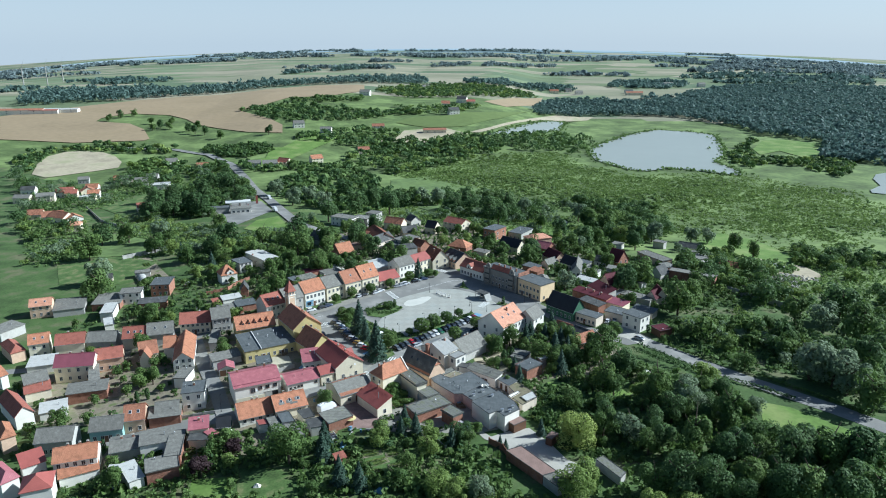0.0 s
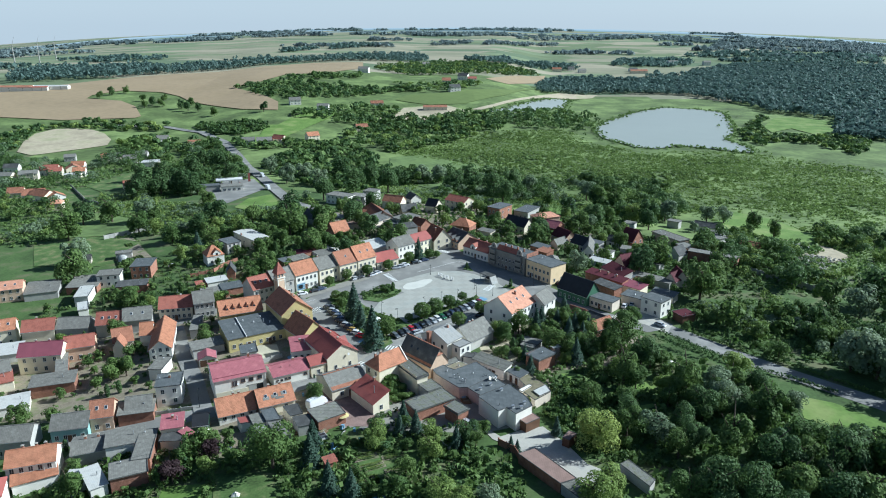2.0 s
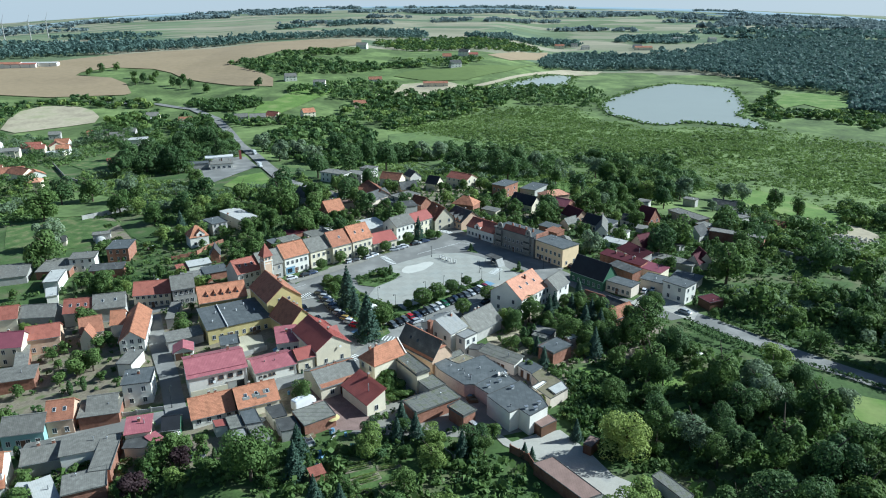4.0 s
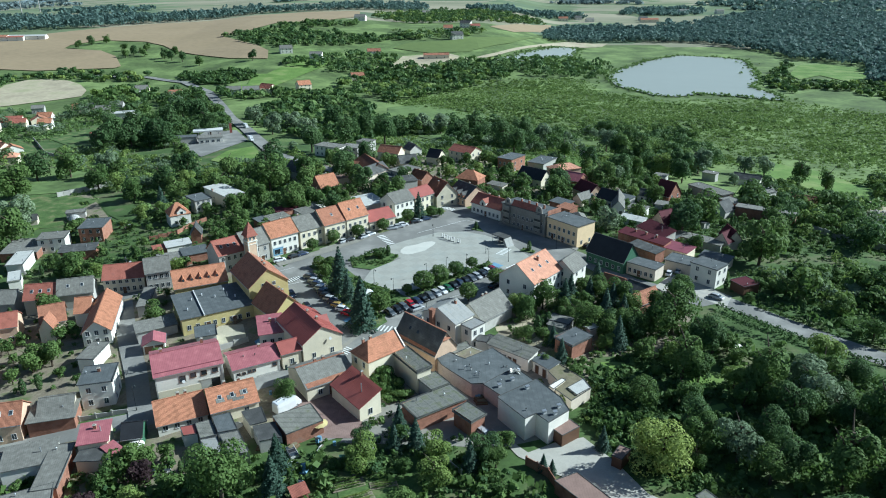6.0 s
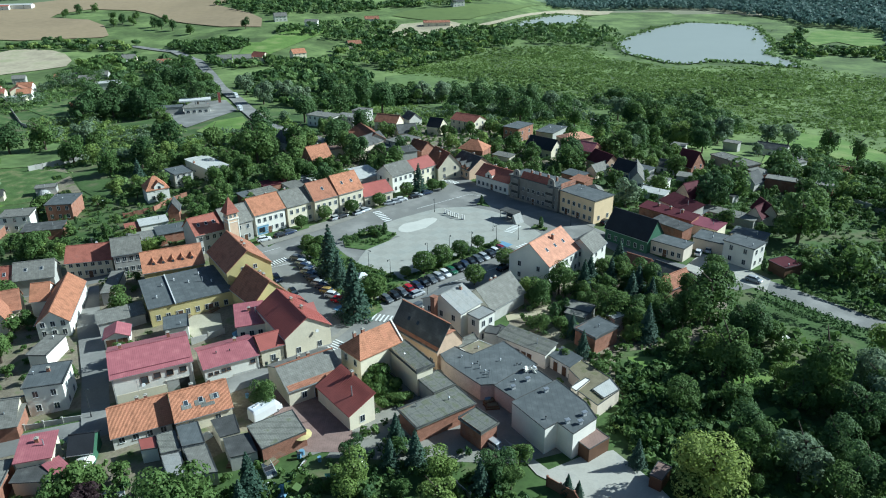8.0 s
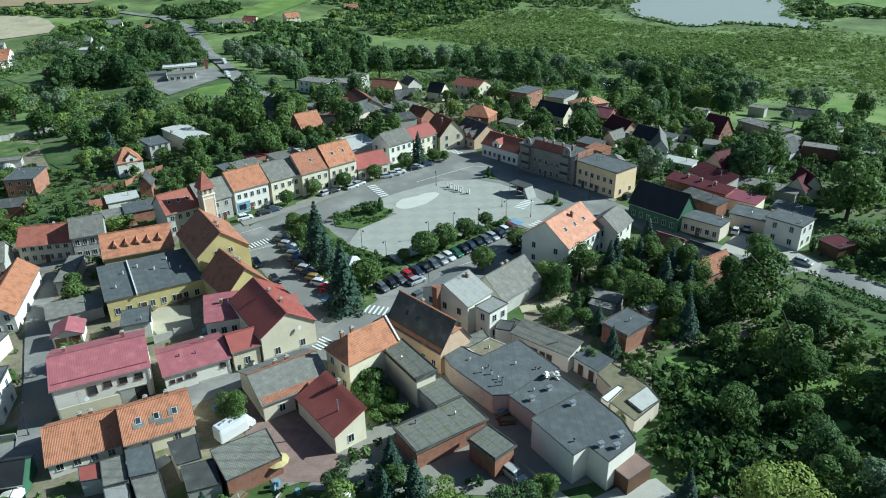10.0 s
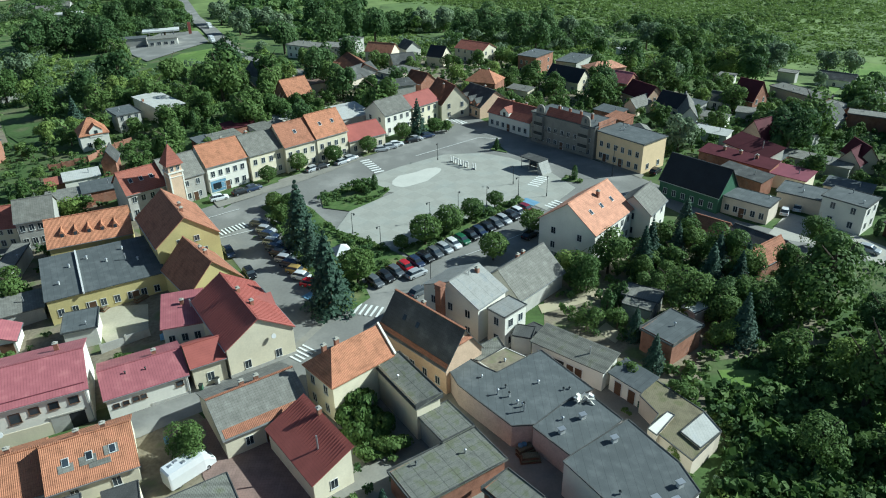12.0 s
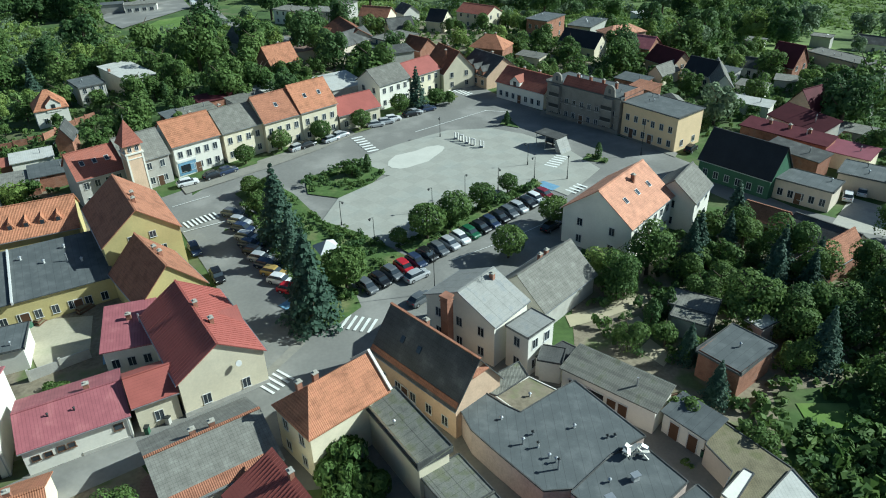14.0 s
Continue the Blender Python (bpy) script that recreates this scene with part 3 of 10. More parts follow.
    for spec in wins.split():
        fx, fy, ang, span = faces[spec[0]]
        n, s = (int(v) for v in spec[1:].split("x"))
        storey = min(3.0, (eave + 0.3) / max(s, 1)) if s < 3 or eave > 7.5 else 2.8
        for row in range(s):
            zc = 1.55 + row * storey
            count = n
            if zc + 0.7 > eave and not ((kind == "gx" and spec[0] in "rl") or (kind == "gy" and spec[0] in "fb")):
                continue
            if zc > eave - 0.3:
                count = max(1, n - 2 if n > 2 else n)
            for i in range(count):
                u = (i + 0.5) / count - 0.5
                use = span * (0.55 if zc > eave - 0.3 else 0.94)
                mm = Matrix.Translation((fx, fy, 0)) @ Matrix.Rotation(radians(ang), 4, "Z") @ Matrix.Translation((u * use, -0.012, zc))
                add_window(top, mm, 1.0, 1.4 if zc < eave - 0.3 else 1.1)
    for spec in doors.split():
        fx, fy, ang, span = faces[spec[0]]
        mm = Matrix.Translation((fx, fy, 0)) @ Matrix.Rotation(radians(ang), 4, "Z") @ Matrix.Translation(((float(spec[1:]) - 0.5) * span, -0.02, 0.05))
        add_door(top, mm)
    for cx, cy in chim:
        zz = roof_height(kind, w, d, eave, rise, cx, cy)
        add_chimney(top, cx, cy, zz - 0.4, max(zz + 0.9, eave + rise * 0.9 + 0.6))
    for i in range(dormers):
        u = ((i + 0.5) / dormers - 0.5) * w * 0.8
        yy, zz = -d / 2 * 0.62, eave + rise * 0.38
        bm = bmesh.new()
        vs = [bm.verts.new(q) for q in ((u - 0.8, yy - 0.5, zz - 0.35), (u + 0.8, yy - 0.5, zz - 0.35), (u, yy - 0.5, zz + 1.15), (u, yy + 1.6, zz + 1.25), (u - 0.8, yy + 0.2, zz - 0.1), (u + 0.8, yy + 0.2, zz - 0.1))]
        for f in ((0, 1, 2), (0, 2, 3, 4), (1, 5, 3, 2), (0, 4, 5, 1), (4, 3, 5)):
            bm.faces.new([vs[q] for q in f])
        bmesh.ops.recalc_face_normals(bm, faces=bm.faces[:])
        dm = part("dormer", bm, roof, top)
        part("dormer_front", box(u, yy - 0.53, zz + 0.1, 0.6, 0.06, 0.7), GLASS, dm)
    for i in range(sky_lights):
        u = (i + 0.5) / sky_lights - 0.5
        half = d / 2 if kind == "gx" else w / 2
        tilt = math.atan2(rise, half)
        sgn = -1
        mm = Matrix.Translation((u * w * 0.8, -half * 0.5, eave + rise * 0.5 + 0.2)) @ Matrix.Rotation(tilt, 4, "X")
        if kind == "gy":
            mm = Matrix.Rotation(radians(90), 4, "Z") @ Matrix.Translation((u * d * 0.8, -half * 0.5, eave + rise * 0.5 + 0.2)) @ Matrix.Rotation(tilt, 4, "X")
        sl = part("skylight", box(0, 0, 0, 0.8, 1.1, 0.1), FRAME, top, m=mm)
        part("pane", box(0, 0, 0.06, 0.64, 0.94, 0.03), GLASS, sl)
    return top



def felt_building(name, poly, h, roof, wall, label, vents=(), edge=None, slope=0.0):
    """A low building of any outline: walls, a flat roof slab, an edge strip along each side and its vent pipes."""
    cx, cy = sum(p[0] for p in poly) / len(poly), sum(p[1] for p in poly) / len(poly)
    area = sum(p[0] * q[1] - q[0] * p[1] for p, q in zip(poly, poly[1:] + poly[:1]))
    ring = [(x - cx, y - cy) for x, y in (poly if area > 0 else poly[::-1])]
    n = len(ring)
    top = new(name)
    top.matrix_basis = pose(cx, cy, ground_z(cx, cy))
    tagged(top, label, "building")
    HOUSES.append((cx, cy, 0, max(p[0] for p in ring) * 1.5, max(p[1] for p in ring) * 1.5))
    bm = bmesh.new()
    lo = [bm.verts.new((x, y, -2)) for x, y in ring]
    hi = [bm.verts.new((x, y, h)) for x, y in ring]
    for i in range(n):
        bm.faces.new((lo[i], lo[(i + 1) % n], hi[(i + 1) % n], hi[i]))
    bm.faces.new(lo[::-1])
    part("wall", bm, wall, top)
    bm = bmesh.new()
    lo = [bm.verts.new((x * 1.015, y * 1.015, h)) for x, y in ring]
    hi = [bm.verts.new((x * 1.015, y * 1.015, h + 0.15)) for x, y in ring]
    for i in range(n):
        bm.faces.new((lo[i], lo[(i + 1) % n], hi[(i + 1) % n], hi[i]))
    bm.faces.new(lo[::-1])
    bm.faces.new(hi)
    rm = part("roof", bm, roof, top)
    for i in range(n):
        (x0, y0), (x1, y1) = ring[i], ring[(i + 1) % n]
        part("roof_edge", box((x0 + x1) / 2 * 1.012, (y0 + y1) / 2 * 1.012, h + 0.17, math.hypot(x1 - x0, y1 - y0), 0.12, 0.14, math.atan2(y1 - y0, x1 - x0)), edge or ROOF_SLATE, rm)
    for i, (vx, vy, vh) in enumerate(vents):
        vx, vy = vx - cx, vy - cy
        if vh < 0:
            cw = part("vent_housing", box(vx, vy, h + 0.45, 0.7, 0.5, 0.7, 0.4, 0.04), FRAME, top)
            part("vent_cap", box(vx, vy, h + 0.86, 0.9, 0.7, 0.1, 0.4), METAL, cw)
            continue
        vent = part("vent_pipe", cyl(bmesh.new(), 0.11, 0.11, h + 0.1, h + vh, 8, vx, vy), METAL if i % 3 else FRAME, top)
        part("vent_cap", cyl(bmesh.new(), 0.22, 0.06, h + vh, h + vh + 0.16, 8, vx, vy), DARKMETAL if i % 2 else METAL, vent)
    return top
# ---- land ----
patch("square", [(-66.0, 13.5), (-50.2, 28.7), (-40.2, 40.7), (-28.2, 48.8), (-9.2, 72.7), (-6.7, 80.0), (2.4, 68.4), (13.5, 54.2), (26.7, 37.7), (35.1, 24.5), (29.5, 12.7), (9.3, 3.4), (-1.4, -5.2), (-11.0, -11.1), (-16.1, -21.3), (-22.4, -30.6), (-30.8, -41.5), (-36.3, -41.3), (-47.1, -16.9)], ASPHALT, 0.05, "worn grey asphalt of the market square", "road", 400)
patch("plaza", [(-33.5, 2.1), (-26.1, -2.9), (-20.1, -8.4), (-11.7, -1.1), (6.3, 14.7), (10.8, 9.5), (19.2, 21.3), (14.1, 33.0), (6.0, 41.6), (-0.7, 45.6), (-11.1, 44.9), (-22.3, 36.8), (-29.1, 30.3), (-34.4, 24.7), (-22.6, 20.7), (-31.6, 11.5)], PAVING, 0.14, "pale stone paving of the open square", "pavement", 400)
patch("paving_band", [(-23.3, 27.8), (-23.3, 25.6), (-22.4, 24.3), (-20.8, 23.8), (-19.4, 24.1), (-15.0, 27.3), (-12.1, 32.6), (-11.6, 34.2), (-11.8, 35.1), (-13.0, 35.9), (-15.4, 35.2), (-17.9, 33.0), (-22.0, 30.8)], PAVING2, 0.17, "light stone sweep in the paving", "pavement", 400)
patch("planting_bed", [(-37.7, 13.1), (-31.6, 11.0), (-25.7, 17.4), (-23.5, 22.4), (-28.8, 27.3), (-34.4, 24.7), (-39.4, 20.1)], LAWN, 0.2, "lawn bed beside the square", "lawn", 400)
patch("planting_bed", [(-51.8, 13.9), (-46.7, 7.7), (-41.4, -3.1), (-34.2, -17.5), (-33.1, -26.2), (-31.0, -29.3), (-26.9, -28.5), (-24.1, -24.6), (-26.4, -17.8), (-23.6, -16.4), (-18.2, -10.8), (-21.0, -8.0), (-26.1, -2.9), (-33.5, 2.1), (-40.4, 13.2), (-47.3, 20.6)], LAWN, 0.2, "shrub bed with spruces by the parking", "lawn", 400)
patch("planting_bed", [(-17.5, -10.3), (6.9, 14.9), (5.5, 16.8), (-11.7, -0.1), (-19.6, -8.0)], LAWN, 0.24, "narrow shrub strip beside parked cars", "lawn", 400)
patch("planting_bed", [(-15.8, 61.9), (-9.3, 66.7), (-7.5, 69.3), (-9.9, 72.3), (-13.6, 69.8)], LAWN, 0.2, "small corner lawn", "lawn", 400)
patch("planting_bed", [(1.4, 47.7), (5.8, 45.2), (4.3, 50.1), (2.4, 51.4)], LAWN, 0.2, "small corner flower bed", "lawn", 400)
patch("planting_bed", [(16.4, 25.8), (21.2, 24.0), (20.4, 28.2), (18.2, 28.9)], LAWN, 0.2, "small corner flower bed", "lawn", 400)
patch("pavement", [(-61.2, 14.6), (-48.4, 25.6), (-39.3, 34.7), (-30.5, 45.3), (-30.9, 50.1), (-40.1, 40.0), (-50.5, 30.2), (-63.4, 18.1)], SIDEWALK, 0.16, "concrete paver footway along the row houses", "pavement", 400)
patch("pavement", [(-47.0, -47.8), (-44.6, -45.3), (-34.4, -39.5), (-30.8, -32.7), (-31.8, -31.4), (-35.0, -38.2), (-45.0, -44.0), (-54.3, -50.3), (-57.6, -53.8), (-56.1, -54.2), (-53.2, -51.4)], SIDEWALK, 0.16, "concrete paver footway", "pavement", 400)
patch("pavement", [(11.4, 53.5), (27.0, 39.3), (35.5, 26.0), (36.8, 28.3), (27.6, 41.8), (12.5, 57.1)], SIDEWALK, 0.16, "concrete paver footway", "pavement", 400)
patch("courtyard", [(-64.5, -36.2), (-59.6, -32.2), (-62.6, -24.3), (-68.3, -24.4), (-72.2, -26.5)], COURTSAND, 0.09, "sandy courtyard floor", "yard", 400)
patch("courtyard", [(-39.7, -67.8), (-36.6, -58.9), (-28.5, -66.1), (-26.6, -72.6), (-33.8, -76.0)], SIDEWALK, 0.06, "paved garden court", "yard", 400)
patch("yard", [(0.2, -71.6), (6.8, -79.6), (12.6, -76.5), (18.3, -75), (23, -82.7), (26.6, -91.3), (31.9, -95.3), (31.5, -101.3), (26, -106), (22.5, -101), (14.8, -88.4), (9.6, -84.8), (4.7, -80.7)], CONCRETE, 0.1, "pale concrete yard with worn patches", "yard", 400)
patch("field", [(92.2, -59.4), (100.9, -63.7), (111.3, -76.3), (113.5, -80.9), (107, -83.8), (96.5, -79.3), (88.7, -71.4)], BRIGHTGRASS, 0.06, "small bright green field by the road", "field", 40)
patch("yard", [(-3.1, -58.4), (2.9, -64.4), (4.8, -68.9), (-1.7, -68.8), (-6.5, -61.3), (-10.6, -53.9)], SIDEWALK, 0.05, "worn yard lane", "yard", 400)
patch("street_yard", [(-30.8, -32.9), (-22.4, -30.6), (-16.1, -21.3), (-11.0, -11.1), (9.3, 3.4), (10.0, -9.5), (4.0, -22.2), (-3.9, -32.6), (-11.7, -45.1), (-18.1, -48.5), (-21.2, -56.3), (-28.1, -56.9), (-36.3, -52.1), (-34.3, -44.3)], ASPHALT, 0.03, "worn asphalt between the street houses", "road", 400)
patch("street_yard", [(-39.2, -48.2), (-35.4, -42.3), (-30.4, -41.5), (-28.8, -49.0), (-33.9, -54.1)], ASPHALT, 0.045, "worn asphalt at the street corner", "road", 400)
patch("courtyard", [(-42.6, -52.4), (-38.0, -61.2), (-34.7, -57.8), (-26.8, -67.0), (-25.0, -74.7), (-33.4, -74.5), (-41.1, -64.4), (-44.5, -54.9)], COURTPAVE, 0.07, "reddish paved back court", "yard", 400)
patch("garden_path", [(4.3, -27.8), (9.3, -26.0), (16.5, -22.8), (16.7, -25.0), (10.5, -28.1), (4.6, -30.4)], SAND, 0.06, "pale sandy garden path", "path", 400)
patch("garden_path", [(12.4, -35.6), (14.5, -33.3), (16.4, -36.9), (14.7, -39.0)], SAND, 0.06, "pale sandy garden path", "path", 400)
patch("garden_path", [(10.8, -30.1), (14.3, -28.3), (14.7, -29.6), (11.5, -31.7)], SAND, 0.06, "pale sandy garden path", "path", 400)
patch("yards", [(4, -38), (6, -22), (14, -14), (24, -8), (50, -4), (60, -20), (44, -42), (26, -44), (22, -60), (12, -44)], EARTH, 0.02, "earth and grass of the gardens", "yard", 12)
patch("yards", [(-140, -62), (-98, -66), (-75, -58), (-48, -46), (-46, -30), (-72, 10), (-95, 24), (-130, 12), (-160, -22)], EARTH, 0.02, "earth and grass yards between the houses", "yard", 12)
patch("yards", [(-30, -76), (-20, -50), (-6, -36), (12, -40), (22, -52), (14, -74), (2, -78)], SIDEWALK, 0.02, "worn paved yards between workshops", "yard", 12)
patch("yards", [(-104, -72), (-76, -66), (-46, -52), (-36, -62), (-60, -86), (-104, -92)], EARTH, 0.02, "earth yards behind the street houses", "yard", 12)
patch("yards", [(-80, 92), (-62, 185), (0, 178), (62, 165), (72, 100), (30, 70), (4, 96)], EARTH, 0.03, "earth and grass yards of the back streets", "yard", 12)
patch("yards", [(30, 50), (45, 20), (56, 4), (75, 6), (100, 60), (60, 95), (20, 78)], GRASS, 0.02, "grass and earth yards behind the houses", "yard", 12)
ribbon("road", [(-6.7, 80.0), (2.0, 63.9), (12.9, 50.3), (26.4, 34.0), (35.5, 20.2), (40.7, 10.1), (46.9, 0.2), (63.4, -13.5), (68.6, -11.9), (86.5, -35.4), (94.6, -44.9), (114.1, -65.1), (130.0, -84.2)], 7.0, ASPHALT, 0.07, "grey asphalt main road", "road")
ribbon("road", [(-29.7, -30.3), (-33.9, -39.8), (-38.3, -44.1), (-43.6, -48.4), (-51.6, -53.5), (-63.5, -61.5), (-71.9, -64.5), (-82.5, -66.9), (-97.7, -71.0), (-111.7, -75.3)], 6.0, ASPHALT, 0.08, "grey asphalt street", "road")
ribbon("road", [(-102.4, 188.0), (-140.5, 275.8), (-163.8, 321.1), (-187.7, 377.7), (-222.0, 455.0), (-265.1, 518.7), (-314.0, 550.8), (-393.4, 564.0)], 8, ASPHALT, 0.5, "grey asphalt country road", "road")
ribbon("road", [(-102.4, 188.0), (-80.5, 159.3), (-50.4, 124.8), (-25.6, 112.2), (-10.9, 97.9)], 6, ASPHALT, 0.25, "grey asphalt street", "road")
ribbon("road", [(-129.2, -6.8), (-120.1, -5.4), (-110.2, -2.1), (-98.4, 1.6), (-88.3, 11.7)], 5, ASPHALT, 0.06, "grey asphalt lane", "road")
ribbon("road", [(-103.2, -4.8), (-93.3, -25.8), (-82.7, -45.7), (-74.2, -63.8)], 5, ASPHALT, 0.06, "grey asphalt lane", "road")
ribbon("road", [(-167.5, -25.6), (-145.0, -21.5), (-136.8, -21.2)], 4, ASPHALT, 0.06, "grey asphalt lane", "road")
patch("yard", [(52.0, -4.8), (63.1, -9.9), (68.7, -17.8), (73.0, -10.8), (66.1, 0.9), (61.1, 6.0)], CONCRETE, 0.08, "pale concrete forecourt", "yard", 400)
patch("forecourt", [(-166.4, 219.6), (-166.0, 269.4), (-145.6, 271.1), (-127.9, 232.3), (-135.3, 202.9), (-140.5, 183.3)], ASPHALT, 0.3, "worn grey petrol forecourt", "yard", 40)
patch("lawn", [(-131.9, 171.4), (-130.5, 198.2), (-118.9, 210.5), (-102.9, 171.1), (-111.6, 151.6)], BRIGHTGRASS, 0.3, "bright lawn beside the forecourt", "lawn", 40)
NOTREES.append([(52, -6), (63.4, -13.5), (77.5, -28.3), (93.4, -43.7), (150, -100), (136, -112), (83, -54), (67, -37), (56, -25)])
patch("clearing", [(-236.9, 157.9), (-212.4, 172.2), (-177.7, 150.0), (-172.3, 121.9), (-203.9, 116.0)], REED, 0.3, "rough meadow between gardens", "meadow", 40)
patch("grass_verge", [(-47.9, 32.5), (-44.5, 35.4), (-45.0, 37.1), (-46.3, 37.4), (-49.2, 34.6)], LAWN, 0.22, "worn grass strip round a street tree", "lawn", 400)
patch("grass_verge", [(-40.0, 37.9), (-36.6, 40.8), (-37.1, 42.5), (-38.4, 42.8), (-41.3, 40.0)], LAWN, 0.22, "worn grass strip round a street tree", "lawn", 400)
patch("grass_verge", [(-31.8, 44.4), (-28.4, 47.3), (-28.9, 49.0), (-30.2, 49.3), (-33.1, 46.5)], LAWN, 0.22, "worn grass strip round a street tree", "lawn", 400)
patch("grass_verge", [(-23.3, 55.1), (-19.9, 58.0), (-20.4, 59.7), (-21.7, 60.0), (-24.6, 57.2)], LAWN, 0.22, "worn grass strip round a street tree", "lawn", 400)
patch("grass_verge", [(-54.0, 25.5), (-50.6, 28.4), (-51.1, 30.1), (-52.4, 30.4), (-55.3, 27.6)], LAWN, 0.22, "worn grass strip round a street tree", "lawn", 400)
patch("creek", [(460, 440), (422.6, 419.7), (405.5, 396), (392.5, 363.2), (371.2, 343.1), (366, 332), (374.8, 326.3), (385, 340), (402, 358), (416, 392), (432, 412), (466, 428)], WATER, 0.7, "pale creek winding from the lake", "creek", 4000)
patch("garden_lawn", [(27.9, -46), (33.7, -46.2), (32.8, -51), (27.8, -50.9)], BRIGHTGRASS, 0.07, "small sunny lawn behind the sheds", "lawn", 12)
patch("garden_lawn", [(45.4, -55.2), (52.9, -50.4), (54.9, -53.5), (50.7, -58.1), (44.7, -59.8)], BRIGHTGRASS, 0.07, "sunny grass glade between trees", "lawn", 12)
patch("garden_lawn", [(43.3, -65.9), (50.5, -63.5), (50.8, -65.2), (44.3, -68.3)], BRIGHTGRASS, 0.07, "sunny grass glade between trees", "lawn", 12)
patch("garden_lawn", [(-29.8, -84.2), (-20.1, -87.1), (-13.2, -84.3), (-13.7, -95.1), (-21.1, -96.3), (-27.2, -95)], LAWN, 0.07, "rough garden lawn with beds", "lawn", 12)
patch("garden_lawn", [(-73.4, -96.2), (-64.4, -96.1), (-60.3, -105.1), (-72.3, -103.8)], BRIGHTGRASS, 0.07, "bright mown garden lawn", "lawn", 12)
patch("garden_lawn", [(-62.4, -92.6), (-48, -93.5), (-44, -107), (-58.9, -105.2)], LAWN, 0.07, "shaded garden lawn under trees", "lawn", 12)
patch("allotment", [(-185.1, 91.8), (-178.3, 101.9), (-166.2, 83), (-168.9, 66.4)], BRIGHTGRASS, 0.2, "bright green allotment plot", "garden", 12)
patch("allotment", [(-179.8, 112.3), (-169.7, 115.4), (-139.9, 71.3), (-141.7, 65.4), (-155.7, 71.2)], EARTH, 0.16, "allotment beds of brown earth", "garden", 12)
patch("allotment", [(-168.3, 115.1), (-156, 116.9), (-136.2, 87.5), (-138.9, 74.4), (-147.4, 83.1)], GRASS, 0.2, "rough allotment grass", "garden", 12)
patch("clearing", [(-217.2, 107.9), (-191.1, 120.2), (-156.9, 103.9), (-140.0, 84.4), (-164.7, 69.7), (-196.5, 70.6)], LAWN, 0.12, "garden plots with lawn", "lawn", 40)
patch("clearing", [(-267.0, 262.7), (-252.9, 333.8), (-217.9, 279.1), (-225.5, 220.5)], LAWN, 0.3, "lawn between suburban houses", "lawn", 40)
patch("clearing", [(-295.9, 221.4), (-281.2, 258.4), (-250.2, 217.0), (-253.4, 172.7), (-269.9, 177.5)], LAWN, 0.3, "lawn between suburban houses", "lawn", 40)
patch("clearing", [(122.3, 109.1), (149, 159.4), (183.2, 201.4), (199.1, 181.5), (205.2, 136.9), (183.7, 106), (177.3, 124.5), (163.8, 141.2), (152, 150)], BRIGHTGRASS, 0.35, "bright mown strip by the marsh", "meadow", 40)
patch("gravel_yard", [(158.8, 111.6), (178.9, 131.5), (195.9, 111.1), (194.4, 90.6), (178.3, 74.8), (161.4, 84.1)], SAND, 0.35, "pale gravel yard with heaps", "yard", 40)
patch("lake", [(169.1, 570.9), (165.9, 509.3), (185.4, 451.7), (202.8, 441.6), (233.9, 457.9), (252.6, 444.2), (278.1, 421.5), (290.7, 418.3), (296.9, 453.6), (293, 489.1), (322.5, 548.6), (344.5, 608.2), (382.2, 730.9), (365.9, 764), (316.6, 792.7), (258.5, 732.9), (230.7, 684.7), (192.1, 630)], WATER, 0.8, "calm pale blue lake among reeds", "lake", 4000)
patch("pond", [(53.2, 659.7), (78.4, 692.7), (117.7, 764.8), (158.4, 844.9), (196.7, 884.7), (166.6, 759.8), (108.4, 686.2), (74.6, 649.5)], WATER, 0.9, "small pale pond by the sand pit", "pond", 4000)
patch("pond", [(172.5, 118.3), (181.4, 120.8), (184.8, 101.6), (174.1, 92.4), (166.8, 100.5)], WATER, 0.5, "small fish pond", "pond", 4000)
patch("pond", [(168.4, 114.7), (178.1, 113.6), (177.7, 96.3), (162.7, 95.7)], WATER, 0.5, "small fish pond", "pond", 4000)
patch("meadow", [(-54.1, 397.1), (-28.7, 412.3), (40.1, 344.7), (45.3, 299.1), (-7.8, 232.8), (-47.9, 305.5)], REED, 0.3, "pale green wet meadow", "meadow", 40)
patch("meadow", [(4.3, 131.6), (34.3, 185.5), (72.3, 200.5), (61.1, 137.6), (28.8, 129.0)], BRIGHTGRASS, 0.3, "mown meadow behind the town", "meadow", 40)
patch("clearing", [(376.1, 593.2), (423.2, 670.3), (458.6, 681.2), (481, 636.7), (453.4, 568.8), (427.2, 534.5), (406, 518.4), (402.6, 578.7), (365.1, 548)], BRIGHTGRASS, 0.6, "bright cut clearing by the lake", "meadow", 60)
patch("stubble_field", [(-552, 610.3), (-641.3, 762), (-609.4, 792.9), (-566.9, 843.2), (-514.5, 906.1), (-447.9, 980.7), (-348.3, 1053.9), (-257.8, 1194.7), (-163.5, 1227.5), (-146.4, 1060.9), (-184.9, 931), (-253.4, 897.2), (-273.2, 825.4), (-301.8, 786.3), (-237.8, 706.7), (-214.2, 667.9), (-203.8, 618.4), (-249.6, 631.7), (-336.1, 698.7), (-364.7, 737.9), (-399.4, 767.7), (-462.5, 781.7), (-488.4, 747.3), (-485.2, 723.1), (-431.6, 707.1), (-397.6, 670.1), (-367.5, 611.8), (-370.6, 602.1), (-451.2, 589.9), (-513.3, 603.4)], STUBBLE, 0.8, "wide harvested brown field on the hill", "field", 60)
